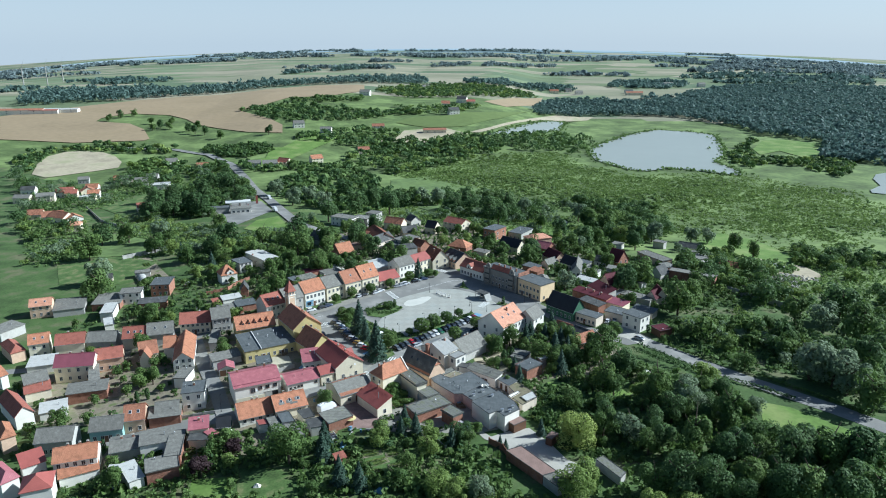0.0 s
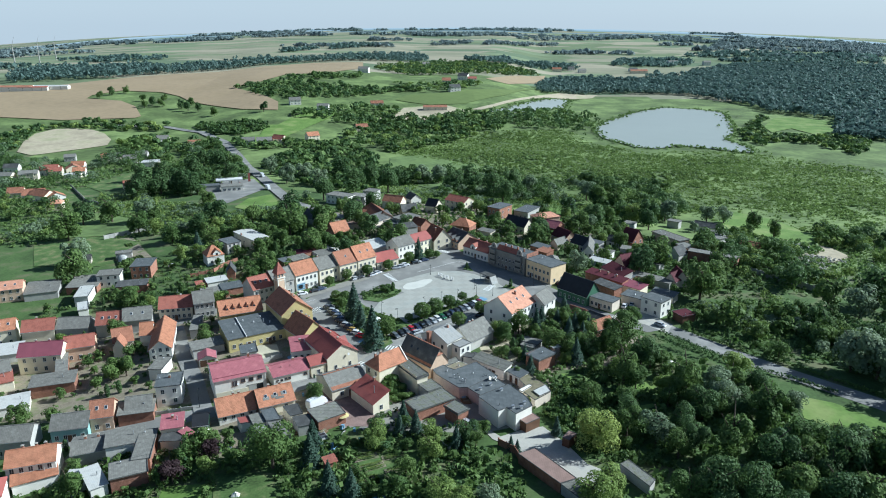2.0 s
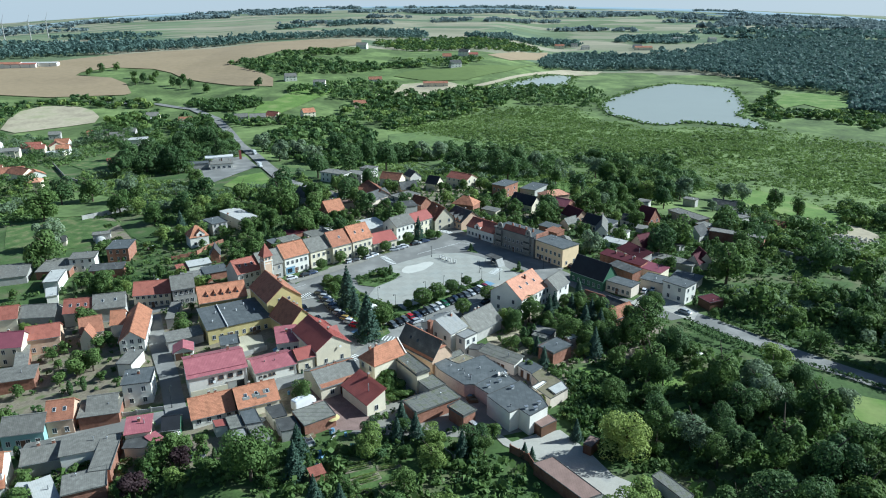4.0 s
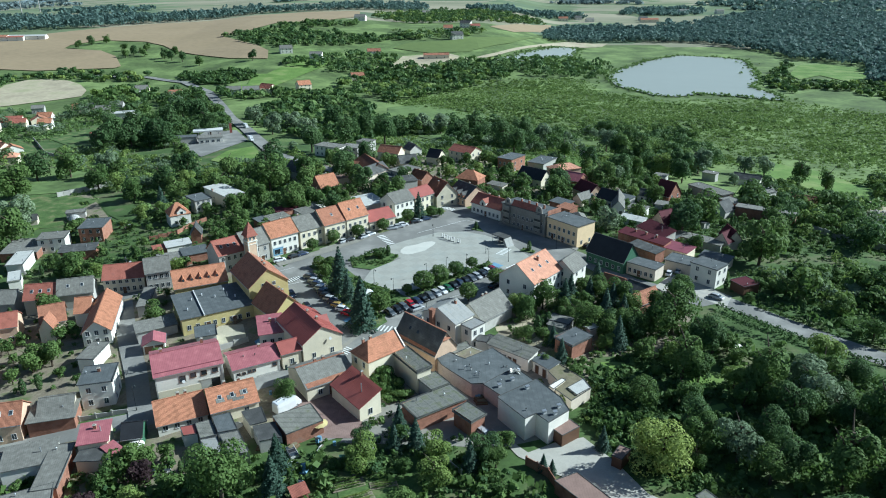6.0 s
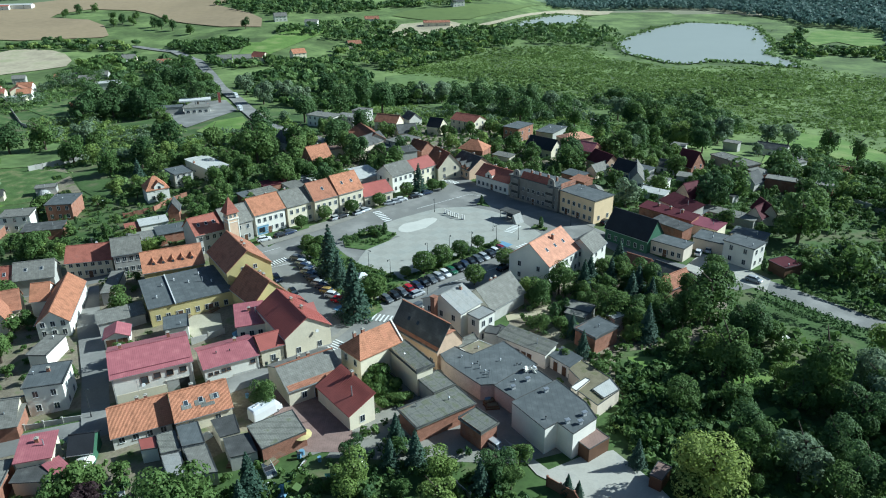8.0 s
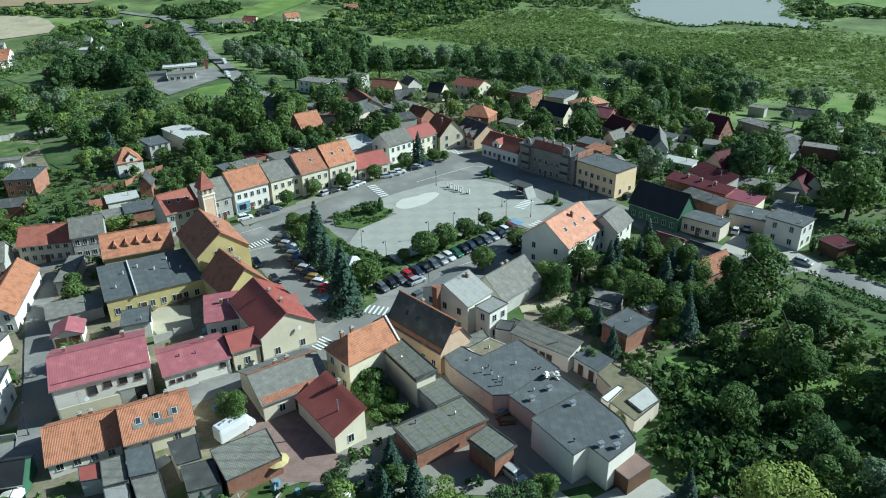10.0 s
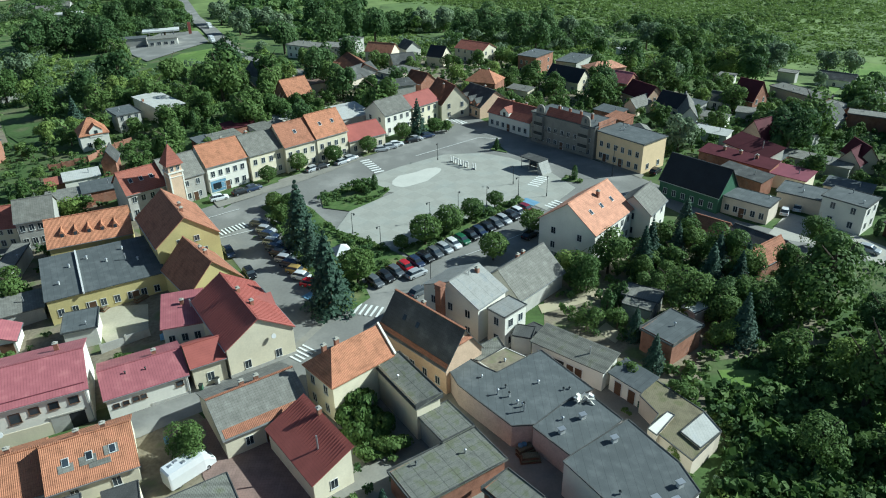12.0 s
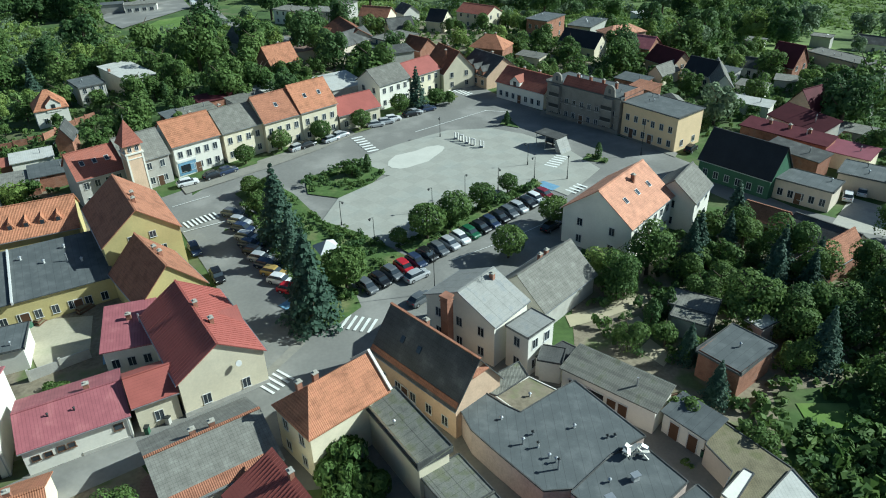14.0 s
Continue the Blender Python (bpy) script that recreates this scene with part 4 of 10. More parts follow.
patch("sand_slope", [(-405.3, 416.3), (-430.8, 472.4), (-442.7, 515.3), (-435.4, 539.7), (-415.2, 545.7), (-390.1, 536.2), (-369.3, 517.6), (-347.0, 483.7), (-337.2, 452.9), (-350.5, 434.3), (-361.6, 421.9), (-373.8, 407.0), (-382.0, 398.3)], SAND, 0.5, "bare sandy slope", "field", 40)
patch("sand_pit", [(-89.1, 596.7), (-27, 598.9), (1.1, 631.4), (30.8, 654), (1.6, 687), (-36.2, 680.1), (-54.7, 672.2), (-63.3, 626.3)], SAND, 0.5, "sand pit floor", "field", 40)
patch("sand_pit", [(31.2, 664.4), (64.4, 712.4), (124.6, 823.1), (198.1, 979.1), (263.7, 982.7), (242.7, 929), (161.9, 868.5), (108.4, 775), (61.6, 690), (45.3, 668)], SAND, 0.5, "sandy bank", "field", 40)
patch("green_field", [(-166.2, 441.4), (-162.7, 481), (-149, 542.7), (-131.5, 604.1), (-144, 643.7), (-173.7, 607.6), (-185.9, 533.6), (-198.8, 534.3), (-192.1, 478.6), (-223.1, 460.6), (-199, 436.2)], BRIGHTGRASS, 0.5, "bright green slope", "field", 40)
patch("green_field", [(-68.8, 721.5), (-21.2, 692), (24.8, 700), (85, 790), (150, 948.5), (101.7, 858.7), (11, 783.3), (-54.6, 756.6)], GREENFIELD, 0.6, "green field on the slope", "field", 40)
patch("crop_field", [(68.4, 943.4), (104.2, 924.6), (187.9, 1121.2), (222.8, 1323.7), (134.4, 1128.6)], STUBBLE, 0.6, "tan field", "field", 60)
# ---- houses round the square and along the streets ----
house("corner_house", -42.6, -36.4, -56, 15.8, 10.1, 5.2, 3.3, ROOF_RED, CREAM, "gx", wins="r2x1 b5x1", ribs=0.55, chim=((-1, 0.4), (3, 1)), label="cream corner house with dark red seamed roof")
house("side_wing", -46.5, -44.0, 30, 4.6, 6.4, 3.9, 1.6, ROOF_RED, CREAM, "gx", wins="f1x1", label="low cream wing with red metal roof")
house("side_wing", -53.0, -32.9, 17, 6.0, 8.3, 3.6, 1.2, ROOF_PINK, WHITE, "shed", wins="f3x1", chim=((0, 1),), label="courtyard wing with raspberry metal roof")
house("terraced_house", -54.2, -47.2, 28.5, 10.6, 8.8, 3.5, 1.6, ROOF_PINK, WHITE, "gx", wins="", chim=((2, 0.5),), label="long low white house with raspberry roof")
house("terraced_house", -68.2, -50.6, 25, 14.4, 12.4, 6.0, 2.3, ROOF_PINK, WHITE, "gx", wins="", doors="", chim=((-5, 1.5), (4, 2.5)), label="tall white house with raspberry metal roof")
house("gable_house", -61.6, -8.0, -56.6, 15.4, 11.1, 7.2, 4.4, ROOF_ORANGE2, YELLOW, "gx", wins="r2x3", chim=((1, 1), (4, 0.6)), label="tall mustard house with steep clay tiled roof")
house("gable_house", -53.5, -21.1, -50, 11.7, 9.4, 3.9, 4.7, ROOF_ORANGE2, YELLOW, "gx", chim=((1.5, 0.8), (0, 0.6)), label="mustard side house with steep clay tiled roof")
house("dormer_house", -80.0, -4.5, 24.5, 14.4, 10.2, 5.7, 3.5, ROOF_ORANGE, YELLOW, "gx", dormers=5, label="mustard house with orange roof and small dormers")
house("courtyard_house", -72.2, -18.2, 29, 18.6, 14.1, 4.2, 1.2, BITUMEN, YELLOW, "shed", wins="f8x1", doors="f0.35 f0.72", label="long mustard house with flat grey felt roof")
house("garage", -69.4, -33.4, 21, 4.8, 5.6, 3.2, 0.3, BITUMEN, WHITE, "flat", label="white garage with flat grey felt roof")
house("row_house", -78.5, 16.8, 40, 8.4, 9.4, 6, 3.6, ROOF_RED2, GREYWALL, "gx", sky_lights=3, wins="f4x2", label="grey row house with red roof and skylights")
house("row_house", -71.9, 22.3, 42, 8.2, 9.4, 6.2, 3.8, ROOF_GREY, GREYWALL, "gx", wins="f3x2", doors="f0.7", label="grey row house with grey slate roof")
house("row_house", -64.5, 29.5, 41, 9.8, 9.4, 6.6, 3.8, ROOF_ORANGE, WHITE, "gx", wins="f5x2", doors="f0.45", chim=((2, 1),), label="white row house with orange tiled roof")
house("row_house", -56.7, 36.0, 41, 8.9, 9.4, 6.6, 3.6, ROOF_GREY, CREAM, "gx", wins="f4x2", doors="f0.6", chim=((-2, 0.5),), label="cream row house with grey slate roof")
house("row_house", -49.2, 40.8, 41, 8.8, 9.4, 6.8, 4.4, ROOF_ORANGE2, CREAM, "gx", wins="f4x2", doors="f0.3", sky_lights=1, label="cream row house with weathered orange roof")
house("row_house", -42.3, 46.5, 42, 9.2, 9.4, 7, 4.8, ROOF_ORANGE, CREAM, "gx", wins="f4x2", doors="f0.5", sky_lights=2, label="cream row house with bright orange roof")
house("market_hall", -33.7, 53.1, 36, 10.8, 9.4, 3.8, 2.6, ROOF_RED, CREAM, "gx", wins="f4x1", doors="f0.5", label="low cream hall with dark red roof")
house("row_house", -26.5, 66.9, 45, 9.9, 8.4, 6.2, 3, ROOF_GREY, WHITE, "gx", wins="f4x2 l2x2", label="white row house with grey slate roof")
house("row_house", -18.9, 74.2, 46, 10.4, 8.4, 6, 2.6, ROOF_RED, CREAM, "gx", wins="f4x2", label="cream row house with red roof")
house("barn", -38.0, 69.4, 36, 9.4, 10.3, 4.6, 1, ROOF_WHITE, GREYWALL, "shed", label="barn with pale sheet metal roof")
house("gable_house", -9.7, 81.0, -62, 11.0, 9.4, 4.8, 5.0, ROOF_BROWN, CREAM, "gx", wins="r2x2", chim=((-2, 1), (2, -2)), label="cream gable house with steep brown roof")
house("corner_house", 1.3, 82.9, -55, 11.9, 11.4, 3.5, 4, ROOF_SLATE, PEACH, "gx", wins="f4x2", doors="f0.5", chim=((0, 1),), label="orange brick corner house with slate roof")
house("shop_house", 10.5, 65.6, -47, 15.3, 8.4, 4.2, 3, ROOF_RED2, WHITE, "gx", wins="f7x1", doors="f0.5", chim=((2, 1), (-3, 1)), label="low white house with red tiled roof")
house("tenement", 22.9, 49.8, -47, 20.1, 8.4, 7.8, 0.5, BITUMEN, STUCCO, "flat", wins="f9x2", doors="f0.5", label="sooty stucco tenement with curved gables")
house("corner_block", 35.2, 37.0, -52, 13.9, 8.8, 7.2, 0.3, BITUMEN, APRICOT, "flat", wins="f6x2 r2x1", doors="f0.2 f0.55", label="apricot corner block with flat felt roof")
house("back_house", 39.2, 42.0, -88, 9.8, 4.9, 6, 1.5, ROOF_GREY, GREYWALL, "hip")
house("cottage", 44.3, 13.7, -49.6, 14.0, 7.6, 4, 4.9, ROOF_BLACK, GREENWALL, "gx", wins="f6x1", label="dark green cottage with black tiled roof")
house("workshop", 58.4, 28.1, -48, 17.4, 4.4, 4, 0.8, ROOF_MAROON, BRICK, "shed", chim=((-4, 1), (0, 1), (4, 1)), label="long brick outbuilding with maroon roof")
house("workshop", 56.7, 19.4, -55, 11.0, 4.4, 3.6, 0.6, ROOF_SLATE, BRICK, "shed", label="long outbuilding with slate grey roof")
house("workshop", 63.5, 32.5, -66, 13.1, 5.4, 4.5, 1.8, ROOF_MAROON, WHITE, "shed", label="white outbuilding with maroon roof")
house("gable_house", 69.4, 42.7, -61, 6.7, 6.1, 4.6, 4, ROOF_MAROON, PEACH, "gy", wins="f2x2", label="pink gable house with maroon roof")
house("gable_house", 83.2, 83.4, -51, 7.1, 8.4, 4.6, 5, ROOF_MAROON, BRICK, "gx", wins="r2x2", label="brick gable house with maroon roof")
house("terraced_house", 51.4, 86.4, -64, 10.5, 7.4, 4, 3.4, ROOF_MAROON, PEACH, "gx", wins="f3x1 r1x2")
house("cottage", 58.0, 77.3, -51, 7.8, 6.4, 3.4, 3.2, ROOF_BLACK, CREAM, "gx", wins="f4x1")
house("cottage", 60.1, 71.1, -14, 4.4, 16.4, 3.5, 2.6, ROOF_GREY, WHITE, "gy", wins="f2x1")
house("shed", 47.9, 78.8, -49, 4.1, 8.1, 3, 2, ROOF_GREY, CREAM, "gy")
house("terraced_house", 48.9, 131.9, 21, 13.8, 8.4, 4.5, 2, ROOF_SALMON, PEACH, "hip")
house("terraced_house", 48.9, 107.2, -39, 9.4, 8.4, 4.5, 2.6, ROOF_PINK, BRICK, "gx")
house("cottage", 32.0, 110.4, -44, 13.0, 7.4, 4, 3.6, ROOF_BLACK, CREAM, "gx", wins="f4x1 r1x2")
house("cube_house", 25.1, 143.4, -39, 8.0, 12.2, 6.6, 0.3, BITUMEN, BRICK, "flat", wins="f3x2 r2x2")
house("cube_house", 41.6, 152.0, -34, 8.6, 15.3, 4.2, 0.3, BITUMEN, GREYWALL, "flat", wins="f3x1")
house("villa", 3.0, 164.5, -40, 14.1, 9.4, 5.4, 2.4, ROOF_RED2, CREAM, "gx", wins="f4x2 r2x2", label="cream villa with red roof")
house("cottage", -12.0, 155.4, -31, 6.8, 7.4, 4, 3.4, ROOF_BLACK, CREAM, "gx", wins="r1x2")
house("cottage", -35.6, 167.9, -25, 12.1, 7.4, 4.5, 3, ROOF_ORANGE2, CREAM, "gx")
house("cottage", -42.4, 132.0, -67, 22.5, 9.9, 4.2, 3, ROOF_BROWN, BEIGE, "gx")
house("cottage", -41.0, 120.7, 56, 14.6, 7.4, 3.6, 3, ROOF_SLATE, BEIGE, "gx")
house("flat_block", -26.0, 117.2, -45, 8.5, 12.1, 5, 0.3, ROOF_GREY, BEIGE, "flat", wins="f2x2")
house("shed", -24.8, 100.8, 25, 8.3, 6.4, 4.4, 0.8, ROOF_SLATE, GREYWALL, "shed")
house("cottage", -26.2, 143.9, 20, 8.8, 7.4, 3.6, 3, ROOF_SLATE, CREAM, "gx")
house("villa", 3.2, 103.4, -26, 10.5, 8.4, 4.6, 3.2, ROOF_ORANGE, BRICK, "hip", chim=((1, 1), (-2, 0)))
house("flat_block", -69.2, 182.3, -29, 16.1, 8.4, 5.4, 0.3, ROOF_GREY, WHITE, "flat", wins="f5x2")
house("flat_block", -57.7, 182.8, -24, 11.1, 8.4, 5, 0.3, ROOF_GREY, GREYWALL, "flat", wins="f3x2")
house("shed", -51.7, 137.4, -31, 10.1, 6.4, 3.5, 1.5, ROOF_ORANGE2, BRICK, "gx")
house("brick_house", -58.7, 94.2, 40, 8.7, 8.4, 4.4, 4.2, ROOF_ORANGE, BRICK, "gx", wins="f3x1", chim=((1, 0.5),), label="brick house with orange tiled roof")
house("villa", -99.6, 87.6, 47, 8.3, 17.2, 4.7, 0.9, ROOF_WHITE, CREAM, "shed", wins="f3x2", chim=((-4, 2),), label="cream villa with pale low roof")
house("villa", -107.7, 79.8, 41, 6.8, 9.2, 4.8, 0.4, BITUMEN, GREYWALL, "flat", wins="f3x2", label="grey rendered cube villa with flat roof")
house("villa", -110.9, 64.7, 33, 7.5, 7.4, 4.2, 4, ROOF_ORANGE, WHITE, "hip", wins="f2x1", label="white villa with orange hipped roof")
house("shed", -96.7, 43.0, 15, 3.3, 6.4, 3.6, 2.6, ROOF_SLATE, BRICK, "gy")
house("gable_house", 16.2, -5.2, -40.5, 11.9, 14.4, 6.2, 4.5, ROOF_SALMON, WHITE, "gy", wins="r6x2 f2x2", sky_lights=3, chim=((1.5, 1),), label="tall white house with salmon tiled roof")
house("side_house", 28.0, 0.0, -36, 7.4, 8.4, 5.7, 3.0, ROOF_GREY, WHITE, "gy", wins="f1x2 r2x2", label="white side house with pale grey roof")
house("cottage", 1.7, -23.7, 47, 12.2, 9.0, 3.3, 3.8, ROOF_GREY, GREYWALL, "gx", chim=((0, 0.8), (1.5, 0.8)), label="grey cottage with mossy slate roof")
house("villa", -8.2, -32.0, -41, 11.0, 6.9, 6.4, 2.6, PALEROOF, WHITE, "gy", chim=((1, 2),), wins="f3x2", label="pale villa with grey sheet metal roof")
house("stair_tower", -1.9, -37.4, -47, 3.5, 4.7, 5.7, 0.3, PALEROOF, WHITE, "flat", wins="f1x2 r2x2", over=0.15, label="white stair tower of the villa")
house("street_house", -13.6, -42.6, -47, 14.2, 7.0, 4.6, 4.6, ROOF_SLATE, PEACH, "gx", wins="f5x1", chim=((-2, 0.8),), doors="f0.4", label="peach street house with dark slate roof")
house("corner_house", -24.5, -49.8, 42, 9.8, 6.6, 6.2, 3.0, ROOF_ORANGE, CREAM, "hipl", wins="l2x2", verge="r", chim=((-3, 1), (-1, 1)), label="cream corner house with orange tiled roof")
house("extension", -16.4, -53.8, -56.2, 10.1, 3.5, 4.4, 1.6, SLABROOF, CREAM, "flat", wins="r1x1", label="flat grey slab roofed extension")
house("shed", -11.5, -59.7, -56.1, 5.2, 4.2, 3.4, 0.4, SLABROOF, GREYWALL, "flat")
house("shed", -11.3, -66.7, -56.9, 6.0, 12.0, 2.8, 0.5, SLABROOF, BRICK, "flat", label="long flat brick shed with mossy roof")
house("shed", -4.2, -71.4, -49.8, 5.2, 3.7, 2.9, 0.9, SLABROOF, BRICK, "flat", label="brick garage with mossy flat roof")
house("row_shed", 7.1, -44.9, -40.5, 11.6, 4.0, 3.3, 0.8, BITUMEN2, WHITE, "shed", wins="", doors="f0.56 f0.68", label="long white shed with corrugated grey roof")
house("row_shed", 14.2, -50.7, -52, 5.1, 3.3, 2.8, 0.6, BITUMEN, WHITE, "shed", doors="f0.3 f0.75")
house("shed", 0.5, -40.1, -18, 2.5, 2.4, 3, 0.3, ROOF_SLATE, WHITE, "flat")
house("garden_shed", 21.0, -29.9, -31, 5.6, 3.4, 3, 0.3, ROOF_GREY, GREYWALL, "flat")
house("garden_shed", 20.0, -32.2, -33, 4.4, 3.4, 2.8, 0.3, BITUMEN2, GREYWALL, "flat")
house("outhouse", 22.4, -40.6, -52, 5.4, 7.2, 3.3, 0.7, BITUMEN, BRICK, "flat", label="brick outhouse with flat felt roof")
house("garden_shed", 27.9, -34.7, -60, 2.2, 2.7, 3.2, 0.3, ROOF_WHITE, GREYWALL, "flat")
house("row_shed", 40.6, -5.6, -44, 6.6, 4.6, 2.9, 1.7, ROOF_ORANGE2, WHITE, "gx", wins="f2x1", doors="f0.7", label="white low house with patched orange roof")
house("row_shed", 47.7, -11.0, -49.8, 9.7, 6.0, 2.4, 1.8, ROOF_SLATE, WHITE, "gx", wins="f4x1", doors="f0.4 f0.8", label="white low house with dark felt roof")
house("barn", 45.2, -17.8, 35, 10.1, 4.4, 3, 2.4, ROOF_ORANGE2, BRICK, "gx")
house("shop", 52.6, 5.7, -43.8, 9.5, 5.4, 3.6, 0.3, BITUMEN, BEIGE, "flat", wins="f5x1", doors="f0.45", label="beige shop with flat felt roof")
house("garage_row", 65.1, 9.1, -39, 8.7, 6.4, 3.2, 0.4, BITUMEN, BEIGE, "flat")
house("cube_house", 69.9, 0.1, -49, 8.2, 6.4, 5.7, 0.3, BITUMEN, WHITE, "flat", wins="f2x2 r2x2", label="white cube house with flat roof")
house("carport", 78.1, -6.7, -68, 5.2, 5.6, 2.6, 0.3, ROOF_MAROON, DOOR, "flat")
house("warehouse", 114.1, 61.1, -34, 21.1, 4.4, 4, 0.5, ROOF_GREY, BRICK, "flat", label="long low brick warehouse")
house("barn", 107.1, 99.1, -63, 19.1, 6.4, 3.4, 0.6, ROOF_GREY, PEACH, "flat")
house("shed", 124.5, 145.0, -40, 6.5, 4.4, 3.8, 0.4, ROOF_GREY, GREYWALL, "flat")
house("gable_house", 87.9, 29.5, -89, 7.0, 4.7, 3.6, 3, ROOF_MAROON, BEIGE, "gx")
house("shed", 131.3, 100.2, -62, 7.7, 5.4, 4.2, 0.3, ROOF_GREY, WHITE, "flat")
house("shed", 107.0, 76.4, -64, 7.2, 5.4, 3.8, 0.4, ROOF_GREY, BRICK, "flat")
house("street_house", -65.0, -65.2, 25.5, 9.7, 9.8, 2.4, 2.8, ROOF_ORANGE, WHITE, "gx", wins="f4x1", chim=((0, 1), (1.5, 1)), label="white house with orange tiled roof")
house("street_house", -54.9, -62.4, 26.5, 9.6, 9.8, 2.9, 2.8, ROOF_ORANGE, CREAM, "gx", sky_lights=3, chim=((-1, 1), (2, 0.5)), wins="f2x1", label="cream house with orange roof and skylights")
house("cottage", -71.6, -72.7, 12, 3.6, 5.5, 2.9, 1.8, ROOF_BLACK, GREENWALL, "gx", label="small dark cottage with black roof")
house("cottage", -78.2, -75.1, 16, 5.3, 5.9, 4.2, 0.8, ROOF_PINK, CREAM, "shed", chim=((0, 1),), label="small cream cottage with pink roof")
house("lean_to", -76.4, -78.9, 3, 6.1, 4.6, 2.6, 0.5, ROOF_SLATE, CREAM, "shed")
house("lean_to", -73.8, -78.0, 54, 2.3, 2.9, 2.6, 0.4, ROOF_PINK, BRICK, "shed")
house("barn", -82.2, -83.4, 13, 3.9, 12.8, 3.4, 0.3, ROOF_GREY, BRICK, "flat")
house("barn", -82.4, -92.8, 24, 8.0, 6.4, 3.4, 0.3, ROOF_GREY, BRICK, "flat")
house("barn", -96.4, -80.3, 20, 10.0, 8.5, 3.2, 1.2, ROOF_GREY, GREYWALL, "gx", chim=((-2, 0.5), (1, 0.5)))
house("barn", -89.8, -94.8, 39, 3.7, 8.8, 3, 0.5, ROOF_WHITE, WHITE, "shed")
house("barn", -94.1, -93.6, 6, 4.7, 3.5, 3, 0.4, ROOF_WHITE, WHITE, "shed")
house("street_house", -107.4, -88.1, 18, 10.7, 7.4, 5.6, 2.4, ROOF_ORANGE, WHITE, "gx", wins="f5x2", chim=((-2, 0.6), (1, 0.6), (3, 0.6)))
house("lean_to", -105.3, -92.1, 29, 9.6, 4.7, 3, 0.8, ROOF_ORANGE, WHITE, "shed")
house("street_house", -118.4, -90.6, 40, 5.6, 5.3, 5.6, 1.6, ROOF_RED, WHITE, "shed")
house("shed", -113.5, -94.3, 85, 2.9, 3.2, 3, 0.3, ROOF_SLATE, WHITE, "flat")
house("street_house", -111.2, -100.8, 22, 7.0, 7.4, 5.6, 2.4, ROOF_RED, WHITE, "hip")
house("street_house", -123.4, -96.1, 52, 4.3, 10.7, 5.6, 2, ROOF_PINK, WHITE, "hip")
house("street_house", -119.3, -76.1, 11, 9.9, 7.9, 4.6, 2.4, ROOF_GREY, GREYWALL, "gx", wins="f6x1")
house("street_house", -107.0, -70.4, 13, 9.0, 7.9, 4, 2.4, ROOF_GREY, TEAL, "gx", wins="f4x1", doors="f0.5", label="turquoise rendered house with grey roof")
house("street_house", -100.4, -66.3, 15, 5.7, 7.9, 4.4, 3, ROOF_ORANGE2, PEACH, "gx", sky_lights=2, wins="f2x1")
house("barn", -92.3, -62.0, 15, 6.7, 7.9, 3.4, 2, ROOF_GREY, CREAM, "gx")
house("villa", -86.1, -55.6, 14, 6.7, 7.5, 6, 0.3, BITUMEN, WHITE, "flat", wins="f2x2 r2x2", chim=((0, 1),), label="white cube villa with flat grey roof")
house("shed", -95.2, -39.6, -2, 3.9, 7.9, 3.4, 0.3, ROOF_GREY, WHITE, "flat")
house("gable_house", -101.6, -20.2, 16, 6.8, 21.3, 4.2, 2.8, ROOF_ORANGE, WHITE, "gy", wins="f3x2", label="white gable house with orange roof and blue windows")
house("side_wing", -108.9, -15.0, 14, 4.0, 7.4, 4.2, 3, ROOF_ORANGE, WHITE, "gx")
house("street_house", -115.8, -19.0, 27, 6.1, 8.4, 4.2, 3.4, ROOF_ORANGE2, CREAM, "gx", wins="f3x1")
house("side_wing", -114.3, -24.4, 12, 3.6, 4.4, 4, 3, ROOF_ORANGE2, CREAM, "gy")
house("street_house", -128.3, -22.6, 21, 8.9, 7.9, 5, 2.6, ROOF_RED2, PEACH, "gx", wins="f3x1")
house("street_house", -136.7, -29.7, 10, 12.7, 7.9, 6, 3, ROOF_MAUVE, CREAM, "gx", chim=((-2, 1), (2, 1)), wins="f4x2")
house("street_house", -160.8, -9.9, 24, 6.9, 7.9, 6, 2.6, ROOF_ORANGE, CREAM, "gx", sky_lights=2, wins="f2x2")
house("street_house", -149.1, -9.0, 16, 10.1, 7.9, 5.4, 2.8, ROOF_RED2, CREAM, "gx", chim=((-1, 1),))
house("street_house", -138.2, -6.0, 7, 10.6, 7.9, 4.6, 2.6, ROOF_GREY, GREYWALL, "gx")
house("street_house", -126.2, -4.4, 11, 8.5, 7.9, 4.6, 3.2, ROOF_RED2, CREAM, "gx", sky_lights=3)
house("street_house", -117.4, -2.1, 17, 9.4, 7.9, 4.6, 3.2, ROOF_GREY, GREYWALL, "gx", sky_lights=2)
house("street_house", -106.3, 6.3, 13, 11.6, 9.4, 4.8, 3, ROOF_RED2, CREAM, "gx", wins="f6x2", doors="f0.5", label="cream street house with red tiled roof")
house("street_house", -96.5, 6.4, 23, 7.0, 9.4, 6, 3, ROOF_GREY, GREYWALL, "gx", wins="f4x2", label="grey street house with slate roof")
house("garage", -94.0, -9.4, 12, 2.9, 12.8, 3, 0.3, ROOF_GREY, GREYWALL, "flat")
house("row_shed", -84.9, -26.6, 30, 9.9, 5.5, 2.8, 0.6, ROOF_GREY, GREYWALL, "shed")
house("garage", -82.4, -34.3, 19, 5.1, 5.0, 2.5, 1.2, ROOF_PINK, WHITE, "gy", label="white double garage with pink hipped roof")
